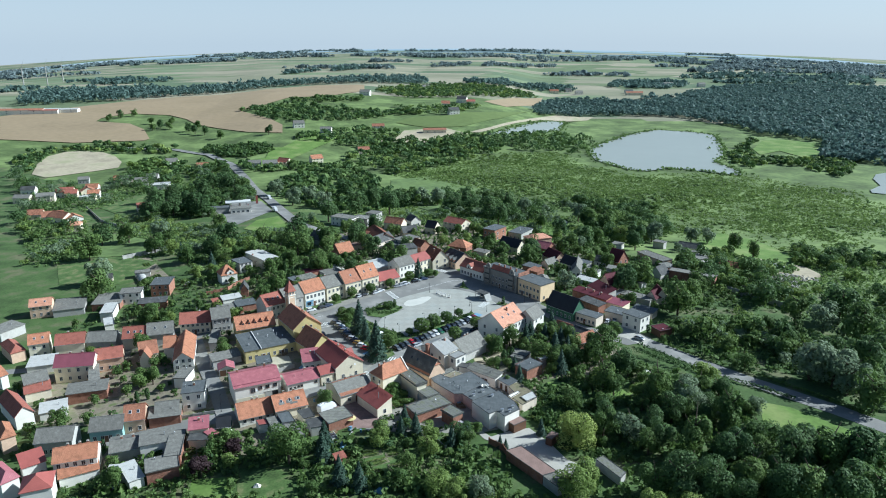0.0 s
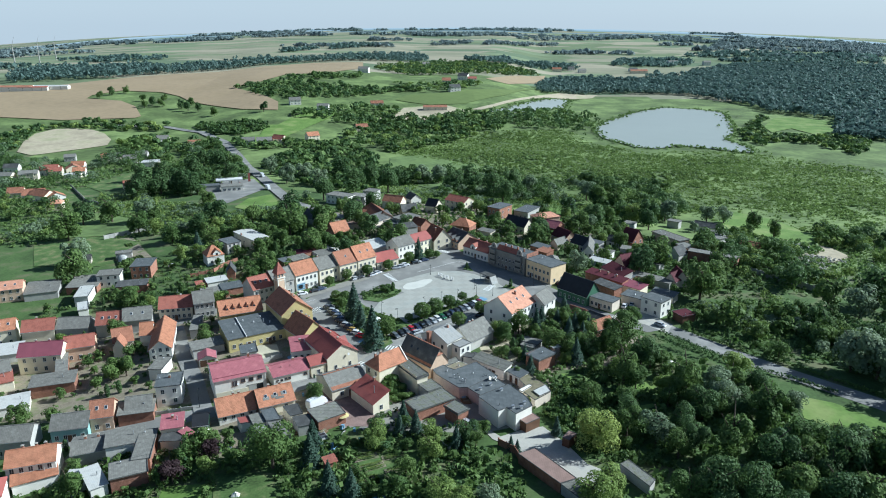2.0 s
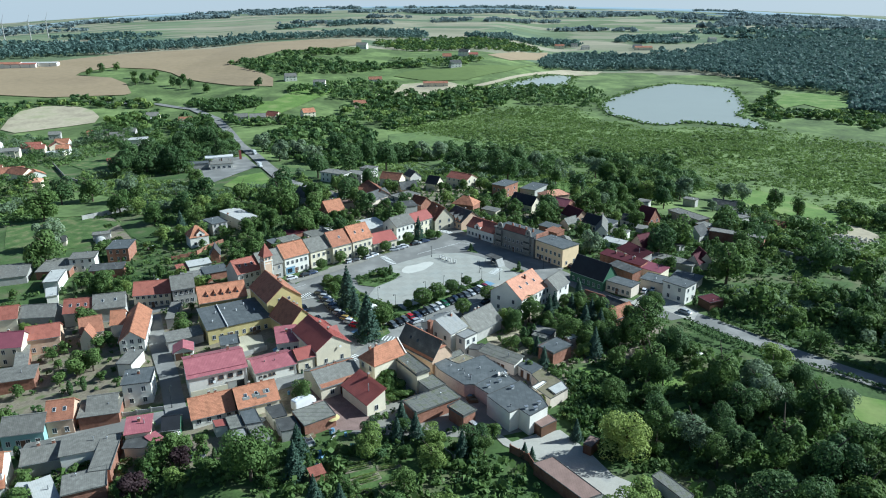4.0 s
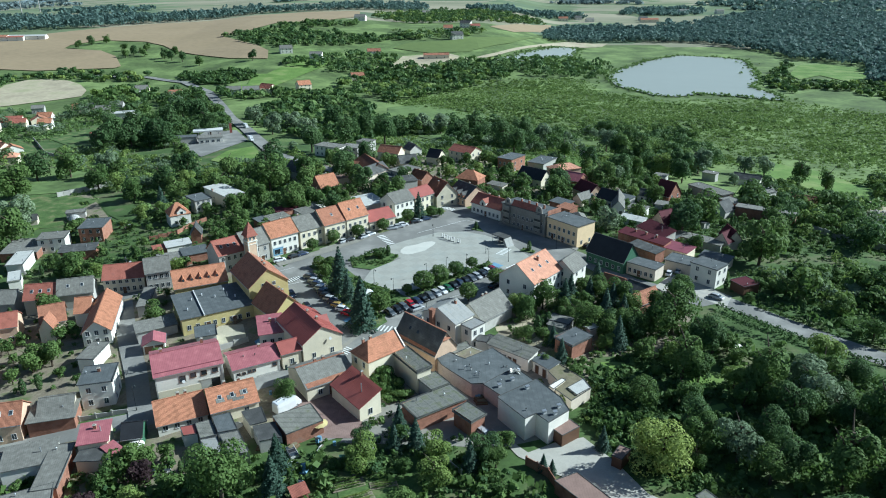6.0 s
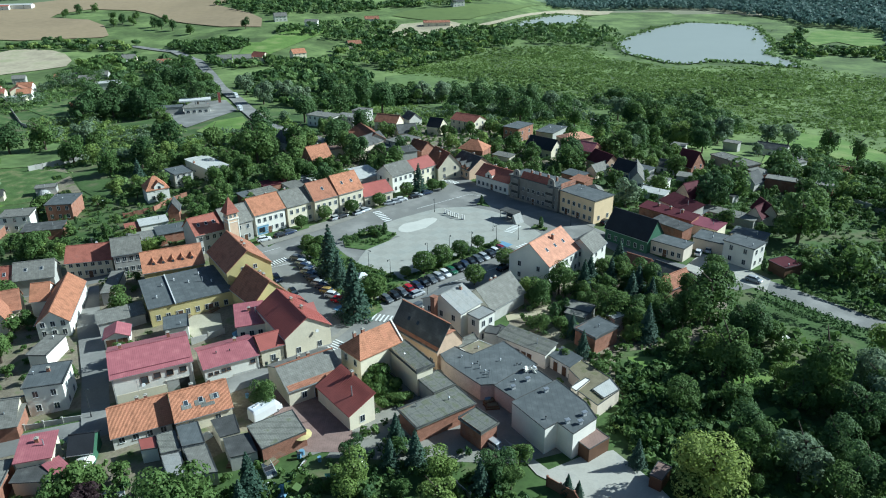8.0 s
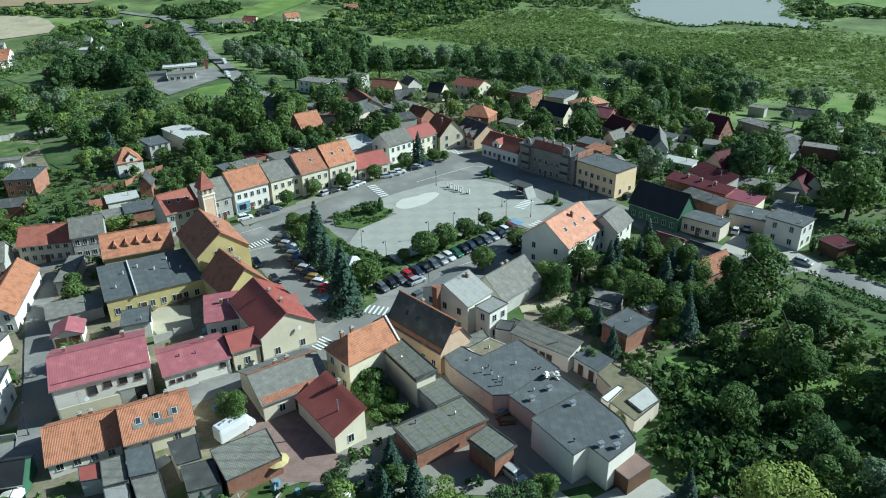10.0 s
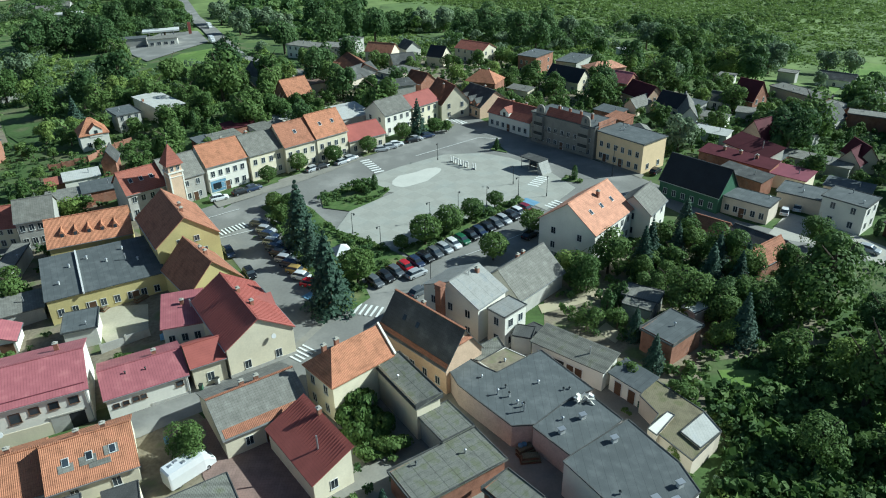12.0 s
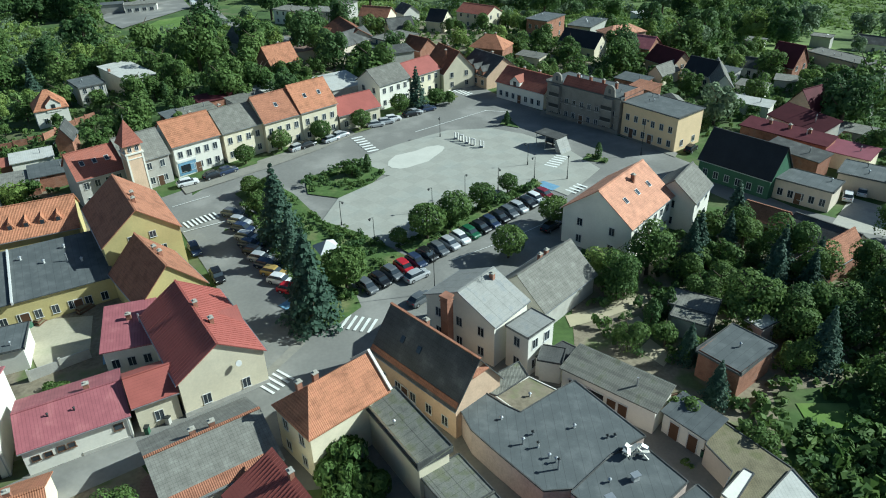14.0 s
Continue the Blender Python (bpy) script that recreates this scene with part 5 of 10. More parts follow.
house("villa", -182.6, 31.1, 21, 8.5, 7.9, 5.4, 2.2, ROOF_SALMON, PEACH, "gx", sky_lights=2, wins="f3x2")
house("shed", -172.8, 35.8, 21, 12.2, 13.8, 3, 0.6, ROOF_GREY, GREYWALL, "shed")
house("shed", -157.7, 41.7, 8, 11.9, 13.1, 3, 0.6, ROOF_GREY, BRICK, "shed")
house("villa", -149.2, 45.4, 13, 9.0, 7.4, 5.1, 0.3, ROOF_GREY, WHITE, "flat", wins="f3x2", label="white cube villa with grey flat roof")
house("brick_house", -138.7, 55.3, 8, 8.2, 11.1, 5.4, 0.3, BITUMEN, BRICK, "flat", wins="f3x2")
house("shed", -135.6, 35.6, 15, 11.6, 6.4, 3.4, 0.4, ROOF_SLATE, BRICK, "shed")
house("shed", -151.7, 27.8, 14, 5.0, 12.4, 3.8, 0.3, ROOF_WHITE, WHITE, "flat")
house("shed", -145.5, 13.6, 28, 3.4, 8.2, 3.2, 0.3, ROOF_WHITE, WHITE, "flat")
house("barn", -184.3, 7.4, 67, 10.7, 7.8, 3.8, 0.5, ROOF_GREY, GREYWALL, "shed")
house("cottage", -170.1, -12.1, 46, 4.9, 13.2, 4, 2, ROOF_RED2, PEACH, "hip")
house("barn", -153.4, -22.2, 19, 8.8, 8.9, 3, 0.4, ROOF_WHITE, WHITE, "shed")
house("street_house", -146.5, -39.1, 37, 7.2, 7.4, 4.8, 2, ROOF_GREY, CREAM, "gx")
house("lean_to", -143.4, -43.6, 32, 7.6, 6.2, 3.2, 1, ROOF_RED2, CREAM, "shed")
house("street_house", -161.4, -35.5, 58, 2.4, 8.4, 5, 2, ROOF_ORANGE, WHITE, "gx")
house("street_house", -142.2, -57.7, 46, 5.2, 16.3, 4.6, 2.6, ROOF_RED2, WHITE, "gy")
house("street_house", -135.9, -73.9, 41, 3.7, 9.2, 5, 2, ROOF_ORANGE, PEACH, "hip")
house("row_shed", -125.3, -45.7, 18, 12.1, 6.4, 3.6, 0.8, ROOF_GREY, BRICK, "shed")
house("row_shed", -128.0, -35.6, 26, 3.0, 14.9, 3.4, 0.5, ROOF_GREY, BRICK, "shed")
house("row_shed", -131.4, -56.0, 26, 7.6, 6.7, 2.8, 0.4, ROOF_WHITE, WHITE, "shed")
house("far_house", -316.4, 311.3, 15, 11, 9, 5, 3, ROOF_RED2, CREAM, "gx", wins="f3x2")
house("far_house", -304.1, 329.8, 10, 10, 9, 4.6, 3, ROOF_ORANGE, WHITE, "gx", wins="f3x2")
house("far_house", -323.2, 291.7, 20, 13, 9, 5, 2, ROOF_GREY, CREAM, "gx", wins="f3x2")
house("far_house", -267.5, 209.7, -25, 15, 10, 4.6, 3.2, ROOF_ORANGE2, CREAM, "gx", wins="f3x2")
house("far_house", -332.8, 372.8, 20, 9, 8, 4, 2, ROOF_GREY, GREYWALL, "gx", wins="f3x1")
house("far_house", -276.8, 362.5, 20, 9, 8, 4.6, 2.4, ROOF_GREY, GREYWALL, "gx", wins="f3x2")
house("far_house", -301.9, 377.9, 10, 11, 8, 4, 2, ROOF_ORANGE2, CREAM, "gx", wins="f3x1")
house("far_house", -285.4, 462.8, 30, 11, 9, 5.2, 3, ROOF_GREY, WHITE, "gx", wins="f3x2")
house("far_house", -275.2, 385.9, 10, 10, 8, 4, 2.4, ROOF_GREY, GREYWALL, "gx", wins="f3x1")
house("far_house", -291.6, 295.7, 12, 12, 6, 3.4, 0.6, ROOF_WHITE, CREAM, "gx", wins="f3x1")
house("far_house", -337.9, 285.8, 5, 12, 9, 4.6, 2, ROOF_GREY, CREAM, "gx", wins="f3x2")
house("far_house", -291.5, 221.1, 15, 10, 8, 4, 3, ROOF_ORANGE2, CREAM, "gx", wins="f3x1")
house("far_house", -162.3, 434.2, -30, 13, 10, 5, 3.4, ROOF_RED2, CREAM, "gx", wins="f3x2")
house("far_house", -175.3, 427.4, 15, 14, 9, 4.6, 2.6, ROOF_GREY, CREAM, "gx", wins="f3x2")
house("far_house", -191.1, 430.1, 15, 12, 9, 4.6, 2.6, ROOF_GREY, WHITE, "gx", wins="f3x2")
house("far_house", -136.1, 464.3, 30, 12, 10, 5, 3.4, ROOF_ORANGE, CREAM, "gx", wins="f3x2")
house("far_house", -247.0, 442.7, 10, 12, 9, 4, 2.4, ROOF_ORANGE2, CREAM, "gx", wins="f3x1")
house("far_house", -190.5, 655.8, 20, 14, 10, 5.4, 3.4, ROOF_GREY, WHITE, "gx", wins="f3x2")
house("far_house", -151.0, 629.7, 0, 14, 10, 5.4, 2.4, ROOF_GREY, WHITE, "gx", wins="f3x2")
house("far_house", -136.3, 978.1, -10, 18, 11, 6, 3.4, ROOF_GREY, WHITE, "gx", wins="f3x2")
house("far_house", -34.9, 1188.7, 20, 15, 12, 6.5, 4, ROOF_GREY, WHITE, "gx", wins="f3x2")
house("far_house", -88.9, 672.2, 10, 16, 10, 5, 3, ROOF_ORANGE2, WHITE, "gx", wins="f3x2")
house("far_house", -94.1, 533.2, 20, 13, 9, 4.6, 3, ROOF_ORANGE2, CREAM, "gx", wins="f3x2")
house("far_house", 13.0, 792.1, 20, 16, 10, 6, 4, ROOF_SLATE, WHITE, "gx", wins="f3x2")
house("far_house", 29.8, 908.3, -20, 16, 11, 6, 4, ROOF_SLATE, WHITE, "gx", wins="f3x2")
house("far_house", 2.2, 855.1, 0, 13, 12, 6, 4, ROOF_ORANGE2, WHITE, "gx", wins="f3x2")
house("far_house", 42.5, 886.9, 10, 14, 9, 5, 3, ROOF_RED2, CREAM, "gx", wins="f3x2")
house("far_house", 274.2, 1490.0, 0, 22, 11, 6, 4, ROOF_ORANGE2, CREAM, "gx", wins="f3x2")
house("far_house", 331.5, 1469.1, 10, 18, 10, 5, 4, ROOF_GREY, WHITE, "gx", wins="f3x2")
house("far_house", 460.0, 1445.5, 0, 40, 12, 6, 3, ROOF_ORANGE2, CREAM, "gx", wins="f3x2")
house("far_house", 625.1, 1713.6, 10, 26, 12, 8, 3, ROOF_GREY, WHITE, "gx", wins="f3x2")
house("far_house", 709.7, 1692.4, 10, 20, 12, 9, 3, ROOF_GREY, WHITE, "gx", wins="f3x2")
house("far_house", 316.2, 1533.7, 10, 16, 11, 5, 4, ROOF_SLATE, WHITE, "gx", wins="f3x2")
house("far_house", 460.9, 1499.3, 10, 20, 11, 5, 4, ROOF_SLATE, WHITE, "gx", wins="f3x2")
house("far_house", -14.1, 662.5, 5, 30, 10, 4, 2, ROOF_ORANGE2, CREAM, "gx", wins="f3x1")
house("far_house", -619.9, 782.7, 8, 60, 14, 6, 2, ROOF_ORANGE2, WHITE, "gx", wins="f3x2")
house("far_house", -589.0, 785.1, 8, 40, 12, 5, 1.5, ROOF_RED2, WHITE, "gx", wins="f3x2")
house("far_house", -569.5, 794.2, 8, 50, 12, 5, 1.5, ROOF_WHITE, WHITE, "gx", wins="f3x2")
house("meadow_shed", 75.8, 206.6, 10, 7, 5, 2.6, 0.5, ROOF_WHITE, WHITE, "flat", label="white open shed in the meadow", category="shed")
felt_building("workshop", [(-10.9, -49.1), (-8.5, -46.2), (-5.9, -48.8), (-4.3, -50.0), (0.1, -46.7), (2.3, -45.2), (8.0, -53.9), (4.0, -56.2), (0.0, -60.3), (-3.3, -60.5), (-7.5, -55.3), (-9.7, -52.4)], 3.4, BITUMEN, ROSE, "rambling rose workshop with grey felt roof and vents", [(-6.5, -51.0, 0.5), (-3.4, -53.3, 0.6), (-4.6, -54.6, 1), (-3.1, -55.1, 0.9), (-2.2, -56.5, 0.7), (-1.5, -58.0, 1.6), (1.0, -52.5, 0.6), (4.2, -54.0, 0.5), (-1.6, -57.1, 0.8), (5.0, -53.8, 0.4)])
felt_building("workshop", [(-0.7, -60.9), (4.1, -56.4), (7.5, -55.3), (10.5, -60.0), (3.4, -66.2)], 3.5, BITUMEN, ROSE, "low rose workshop with grey felt roof", [(5.6, -59.6, -1), (2.6, -62.1, -1), (3.1, -59.8, 0.6)])
felt_building("workshop", [(1.8, -68.4), (3.3, -67.1), (10.6, -61.8), (14.6, -68.9), (15.5, -73.1), (10.9, -77.1), (8.8, -74.1), (6.5, -75.8)], 5.1, BITUMEN, WHITE, "white workshop with wide grey felt roof", [(8.1, -65.4, -1), (7.0, -73.2, 0.6), (10.4, -74.3, -1), (12.5, -74.6, -1), (13.6, -72.3, -1)])
felt_building("lean_to", [(-6.8, -46.9), (-4.3, -49.8), (0.2, -46.3), (-2.7, -43.9)], 3.0, EARTH, ROSE, "brown sunken roof terrace of the workshop", [(-3.0, -47.1, 0.6)], WHITE)
felt_building("lean_to", [(-8.7, -45.8), (-6.2, -43.1), (-3.6, -41.2), (-2.8, -43.8), (-6.6, -47.0)], 3.1, BITUMEN2, GREYWALL, "grey lean-to with corrugated sheet roof", [])
felt_building("lean_to", [(-1.4, -40.0), (2.3, -37.1), (3.7, -38.4), (1.4, -41.6)], 2.8, ROOF_SLATE, WHITE, "low lean-to with dark ribbed roof", [])
felt_building("shed", [(10.1, -90.9), (14.4, -88.8), (22.1, -100.4), (18.2, -102.2)], 2.6, ROOF_DUST, BRICK, "long yard shed with brown sheet roof", [])
felt_building("shed", [(18.4, -102.4), (22.3, -100.6), (25.4, -105), (21.4, -107)], 2.5, BITUMEN2, GREYWALL, "grey yard shed with patched roof", [])
felt_building("shed", [(33.5, -94.9), (35.8, -93.3), (39.9, -100.8), (38.0, -103.2)], 2.4, SLABROOF, GREYWALL, "weathered garden shed with mossy slab roof", [])
house("cottage", -275.8, 214.6, 20, 13, 10, 4.2, 3, ROOF_ORANGE2, CREAM, "gx", wins="f3x1 r2x1")
house("cottage", -318.7, 310.5, 15, 11, 9, 4.4, 3, ROOF_RED2, WHITE, "gx", wins="f3x1 r2x1")
house("cottage", -302.2, 317.7, 30, 11, 9, 4.4, 3, ROOF_ORANGE2, CREAM, "gy", wins="f3x1 r2x1")
house("cottage", -324.1, 291.8, 10, 11, 9, 5, 0.4, ROOF_GREY, CREAM, "flat", wins="f3x1 r2x1")
house("cottage", -250.1, 340.6, 15, 13, 9, 5, 0.4, ROOF_WHITE, WHITE, "flat", wins="f3x1 r2x1")
house("cottage", -285.5, 466.1, 10, 10, 9, 4, 2.6, ROOF_SLATE, CREAM, "gx", wins="f3x1 r2x1")
house("cottage", -295.1, 375.1, 25, 11, 8, 4, 2.6, ROOF_SLATE, BEIGE, "gx", wins="f3x1 r2x1")
house("cottage", -257.8, 207.3, 40, 10, 8, 4, 2.6, ROOF_ORANGE, WHITE, "gy", wins="f3x1 r2x1")
house("cottage", -355.5, 324.5, 10, 11, 8, 4, 2.6, ROOF_SLATE, WHITE, "gx", wins="f3x1 r2x1")
house("cottage", -228.8, 252.6, 30, 10, 8, 3.6, 2.6, ROOF_RED2, CREAM, "gx", wins="f3x1 r2x1")
house("cottage", 140.5, 138.6, -40, 13, 7, 3.4, 2, ROOF_SLATE, WHITE, "gx", wins="f3x1 r2x1")
house("cottage", 137.3, 114.3, -40, 11, 7, 3.4, 0.4, ROOF_GREY, WHITE, "flat", wins="f3x1 r2x1")
house("cottage", 142.8, 89.3, -45, 10, 7, 3.2, 2, ROOF_ORANGE2, BRICK, "gx", wins="f3x1 r2x1")
house("garden_shed", -159.0, 81.2, 20, 7, 4, 2.6, 0.4, ROOF_GREY, GREYWALL, "flat")
house("garden_shed", -174.7, 74.6, 20, 6, 4, 2.6, 1.6, ROOF_SLATE, BEIGE, "gx")
house("shed", -74.7, 53.9, 42, 7, 5, 2.8, 0.5, BITUMEN, BRICK, "shed", category="shed")
house("shed", -70.8, 56.1, 42, 8, 5, 2.8, 0.5, BITUMEN2, GREYWALL, "shed", category="shed")
house("shed", -67.8, 67.2, 40, 14, 5, 2.8, 0.5, ROOF_MAROON, BRICK, "shed", category="shed")
house("shed", -60.3, 63.2, 42, 9, 6, 3, 0.5, ROOF_GREY, GREYWALL, "shed", category="shed")
house("shed", -58.1, 72.8, 42, 6, 4, 2.6, 0.5, ROOF_WHITE, WHITE, "shed", category="shed")
house("shed", -100.2, 33.8, 30, 8, 5, 2.8, 0.5, ROOF_WHITE, WHITE, "shed", category="shed")
house("shed", -91.5, 24.9, 30, 8, 6, 3, 0.5, BITUMEN, BRICK, "shed", category="shed")
house("shed", -97.3, 20.9, 25, 9, 6, 3, 0.5, ROOF_GREY, BRICK, "shed", category="shed")
house("shed", -104.7, 31.6, 30, 6, 4, 2.6, 0.5, ROOF_RED2, BRICK, "shed", category="shed")
house("shed", 37.9, 71.3, -47, 8, 5, 3, 0.5, BITUMEN, BRICK, "shed", category="shed")
house("shed", 38.7, 63.3, -47, 6, 5, 3.4, 0.5, ROOF_ORANGE2, BRICK, "shed", category="shed")
house("shed", 66.7, 65.9, -40, 7, 4, 2.6, 0.5, ROOF_GREY, WHITE, "shed", category="shed")
house("shed", 79.4, 71.6, -30, 8, 4, 2.6, 0.5, ROOF_GREY, GREYWALL, "shed", category="shed")
house("shed", 83.5, 51.2, -50, 10, 4, 2.6, 0.5, ROOF_SLATE, GREYWALL, "shed", category="shed")
house("shed", 67.2, 20.1, -45, 9, 6, 3.2, 0.5, ROOF_MAUVE, CREAM, "shed", category="shed")
house("shed", 65.8, 32.2, -48, 10, 5, 3, 0.5, BITUMEN, BRICK, "shed", category="shed")
house("shed", 77.4, 29.2, -42, 16, 4, 2.8, 0.5, ROOF_GREY, GREYWALL, "shed", category="shed")
house("shed", 77.1, 13.1, -40, 9, 5, 2.6, 0.5, BITUMEN, BEIGE, "shed", category="shed")
house("shed", 65.3, 81.0, -47, 7, 4, 2.8, 0.5, BITUMEN, GREYWALL, "shed", category="shed")
house("shed", 96.9, 136.1, -40, 6, 4, 2.6, 0.5, ROOF_GREY, WHITE, "shed", category="shed")
house("shed", -34.8, -92.0, 30, 2.6, 2.2, 1.9, 0.5, ROOF_RED2, BRICK, "shed", category="shed")
house("shed", -88.5, -80.1, 20, 9, 7, 4, 0.5, ROOF_GREY, WHITE, "shed", category="shed")
house("shed", -92.1, -64.7, 15, 9, 6, 3.2, 0.5, ROOF_GREY, BRICK, "shed", category="shed")
house("barn", -75.3, 121.3, -40, 9, 8, 4.5, 3.6, ROOF_SLATE, GREYWALL, "gx")
house("shed", -53.9, 113.4, 30, 8, 5, 2.8, 0.6, ROOF_DUST, CREAM, "shed")
house("villa", -51.9, 199.6, -25, 8, 8, 5.6, 0.4, ROOF_GREY, GREYWALL, "flat", wins="f3x2")
house("cottage", -24.9, 180.6, 30, 7, 8, 4, 2.8, ROOF_SLATE, WHITE, "gy", wins="f2x1")
house("shed", -32.5, 112.7, -40, 9, 5, 3, 0.5, BITUMEN, GREYWALL, "flat")
house("cottage", -18.4, 108.2, -45, 8, 7, 3.8, 2.8, ROOF_BROWN, BRICK, "gx")
house("shed", 14.7, 99.1, -40, 8, 4, 2.6, 0.5, ROOF_GREY, CREAM, "shed")
house("cottage", 76.7, 85.4, -40, 8, 6, 3, 2, ROOF_SLATE, WHITE, "gx", wins="f2x1")
house("shed", 60.8, 51.7, -40, 9, 4, 2.6, 0.5, ROOF_WHITE, WHITE, "shed")
house("garden_shed", 85.5, 27.4, -50, 5, 6, 3.2, 3, ROOF_MAROON, BEIGE, "gy")
house("garden_shed", 99.5, 66.0, -50, 6, 7, 3.2, 3, ROOF_SLATE, GREYWALL, "gy")
house("far_house", -309.9, 306.3, 15, 9, 8, 4.4, 2.6, ROOF_RED2, CREAM, "gx", wins="f3x1")
house("far_house", -291.3, 305.5, 15, 9, 8, 4.4, 2.6, ROOF_ORANGE, WHITE, "gx", wins="f3x1")
house("far_house", -245.7, 183.3, 15, 9, 8, 4.4, 2.6, ROOF_SALMON, CREAM, "hip")
house("far_house", -300.3, 373.4, 20, 9, 7, 3.6, 2.4, ROOF_ORANGE2, CREAM, "gx")
house("far_house", -273.5, 359.3, 20, 9, 8, 4.4, 2.6, ROOF_GREY, GREYWALL, "gx")
house("far_house", -252.4, 346.0, 20, 16, 9, 4.4, 0.4, ROOF_WHITE, WHITE, "flat")
house("far_house", -288.0, 467.8, 10, 10, 8, 5, 2.6, ROOF_GREY, WHITE, "gx", wins="f3x2")
felt_building("shed", [(-59.4, -72.0), (-56.6, -70.8), (-53.9, -75.8), (-56.8, -76.9)], 2.7, BITUMEN2, GREYWALL, "lean-to with ribbed grey sheet roof", [])
felt_building("shed", [(-56.5, -70.3), (-53.2, -69.0), (-50.2, -74.6), (-53.7, -75.6)], 2.9, BITUMEN, WHITE, "low back building with flat grey felt roof", [])
felt_building("shed", [(-53.4, -75.9), (-50.0, -74.7), (-46.1, -81.5), (-49.5, -82.1)], 2.5, ROOF_GREY, GREYWALL, "back shed with pale grey sheet roof", [])
felt_building("shed", [(-50.7, -69.3), (-47.1, -67.6), (-44.8, -72.5), (-47.8, -73.8)], 3.0, ROOF_SLATE, CREAM, "back wing with dark felt roof", [])
felt_building("shed", [(-47.3, -73.9), (-43.4, -72.4), (-40.8, -77.2), (-44.8, -78.6)], 2.6, ROOF_SLATE, GREYWALL, "low dark roofed shed", [])
felt_building("shed", [(-62.2, -72.8), (-59.6, -72.0), (-58.1, -75.0), (-60.6, -75.6)], 2.6, ROOF_RED, WHITE, "small porch with dark red roof", [])
felt_building("shed", [(-56.8, -77.0), (-53.8, -76.1), (-51.3, -81.5), (-53.8, -82.1)], 2.3, PALEROOF, WHITE, "white lean-to with pale roof", [])
felt_building("shed", [(-43.9, -71.3), (-37.0, -66.9), (-33.5, -72.8), (-39.9, -77.3)], 3.0, BITUMEN2, BRICK, "brick shed with weathered corrugated roof", [])
felt_building("shelter", [(21.8, -83.7), (24.0, -80.7), (25.7, -82.0), (23.3, -85.0)], 2.3, ROOF_DUST, DOOR, "small yard shelter with brown sheet roof", [])
felt_building("row_shed", [(14.2, -54.6), (16.9, -51.2), (21.5, -58.0), (22.3, -61.6), (17.3, -66.2), (13.9, -60.5), (15.6, -58.2)], 2.7, OLDBOARDS, BEIGE, "old lean shed with mossy board roof", [])
felt_building("sheet_canopy", [(13.4, -61.1), (16.7, -58.1), (17.4, -58.8), (14.2, -62.3)], 3.0, WHITE, BEIGE, "small shed part with white corrugated sheet", [])
felt_building("lean_to", [(17.3, -61.7), (21.3, -58.3), (22.2, -61.8), (18.8, -64.5)], 2.95, ROOF_WHITE, BEIGE, "lean-to with pale patched metal sheet", [])
house("street_house", -36.9, -54.1, 33.6, 11.3, 10.6, 3.3, 2.4, ROOF_GREY, CREAM, "gx", wins="f2x1", doors="f0.5", chim=((-1, 0.6), (1, 0.6)), label="cream house with grey tiled roof")
house("street_house", -28.1, -62.9, -52, 11.5, 5.2, 3.1, 2.6, ROOF_RED, CREAM, "shed", wins="r1x1", ribs=0.45, chim=((-1.5, 2.6),), label="cream house with dark red metal roof")
felt_building("carport", [(11.8, -75.5), (15.7, -72.6), (17.4, -75.1), (13.5, -78.0)], 2.6, ROOF_DUST, DOOR, "low carport with dusty brown sheet roof", [])


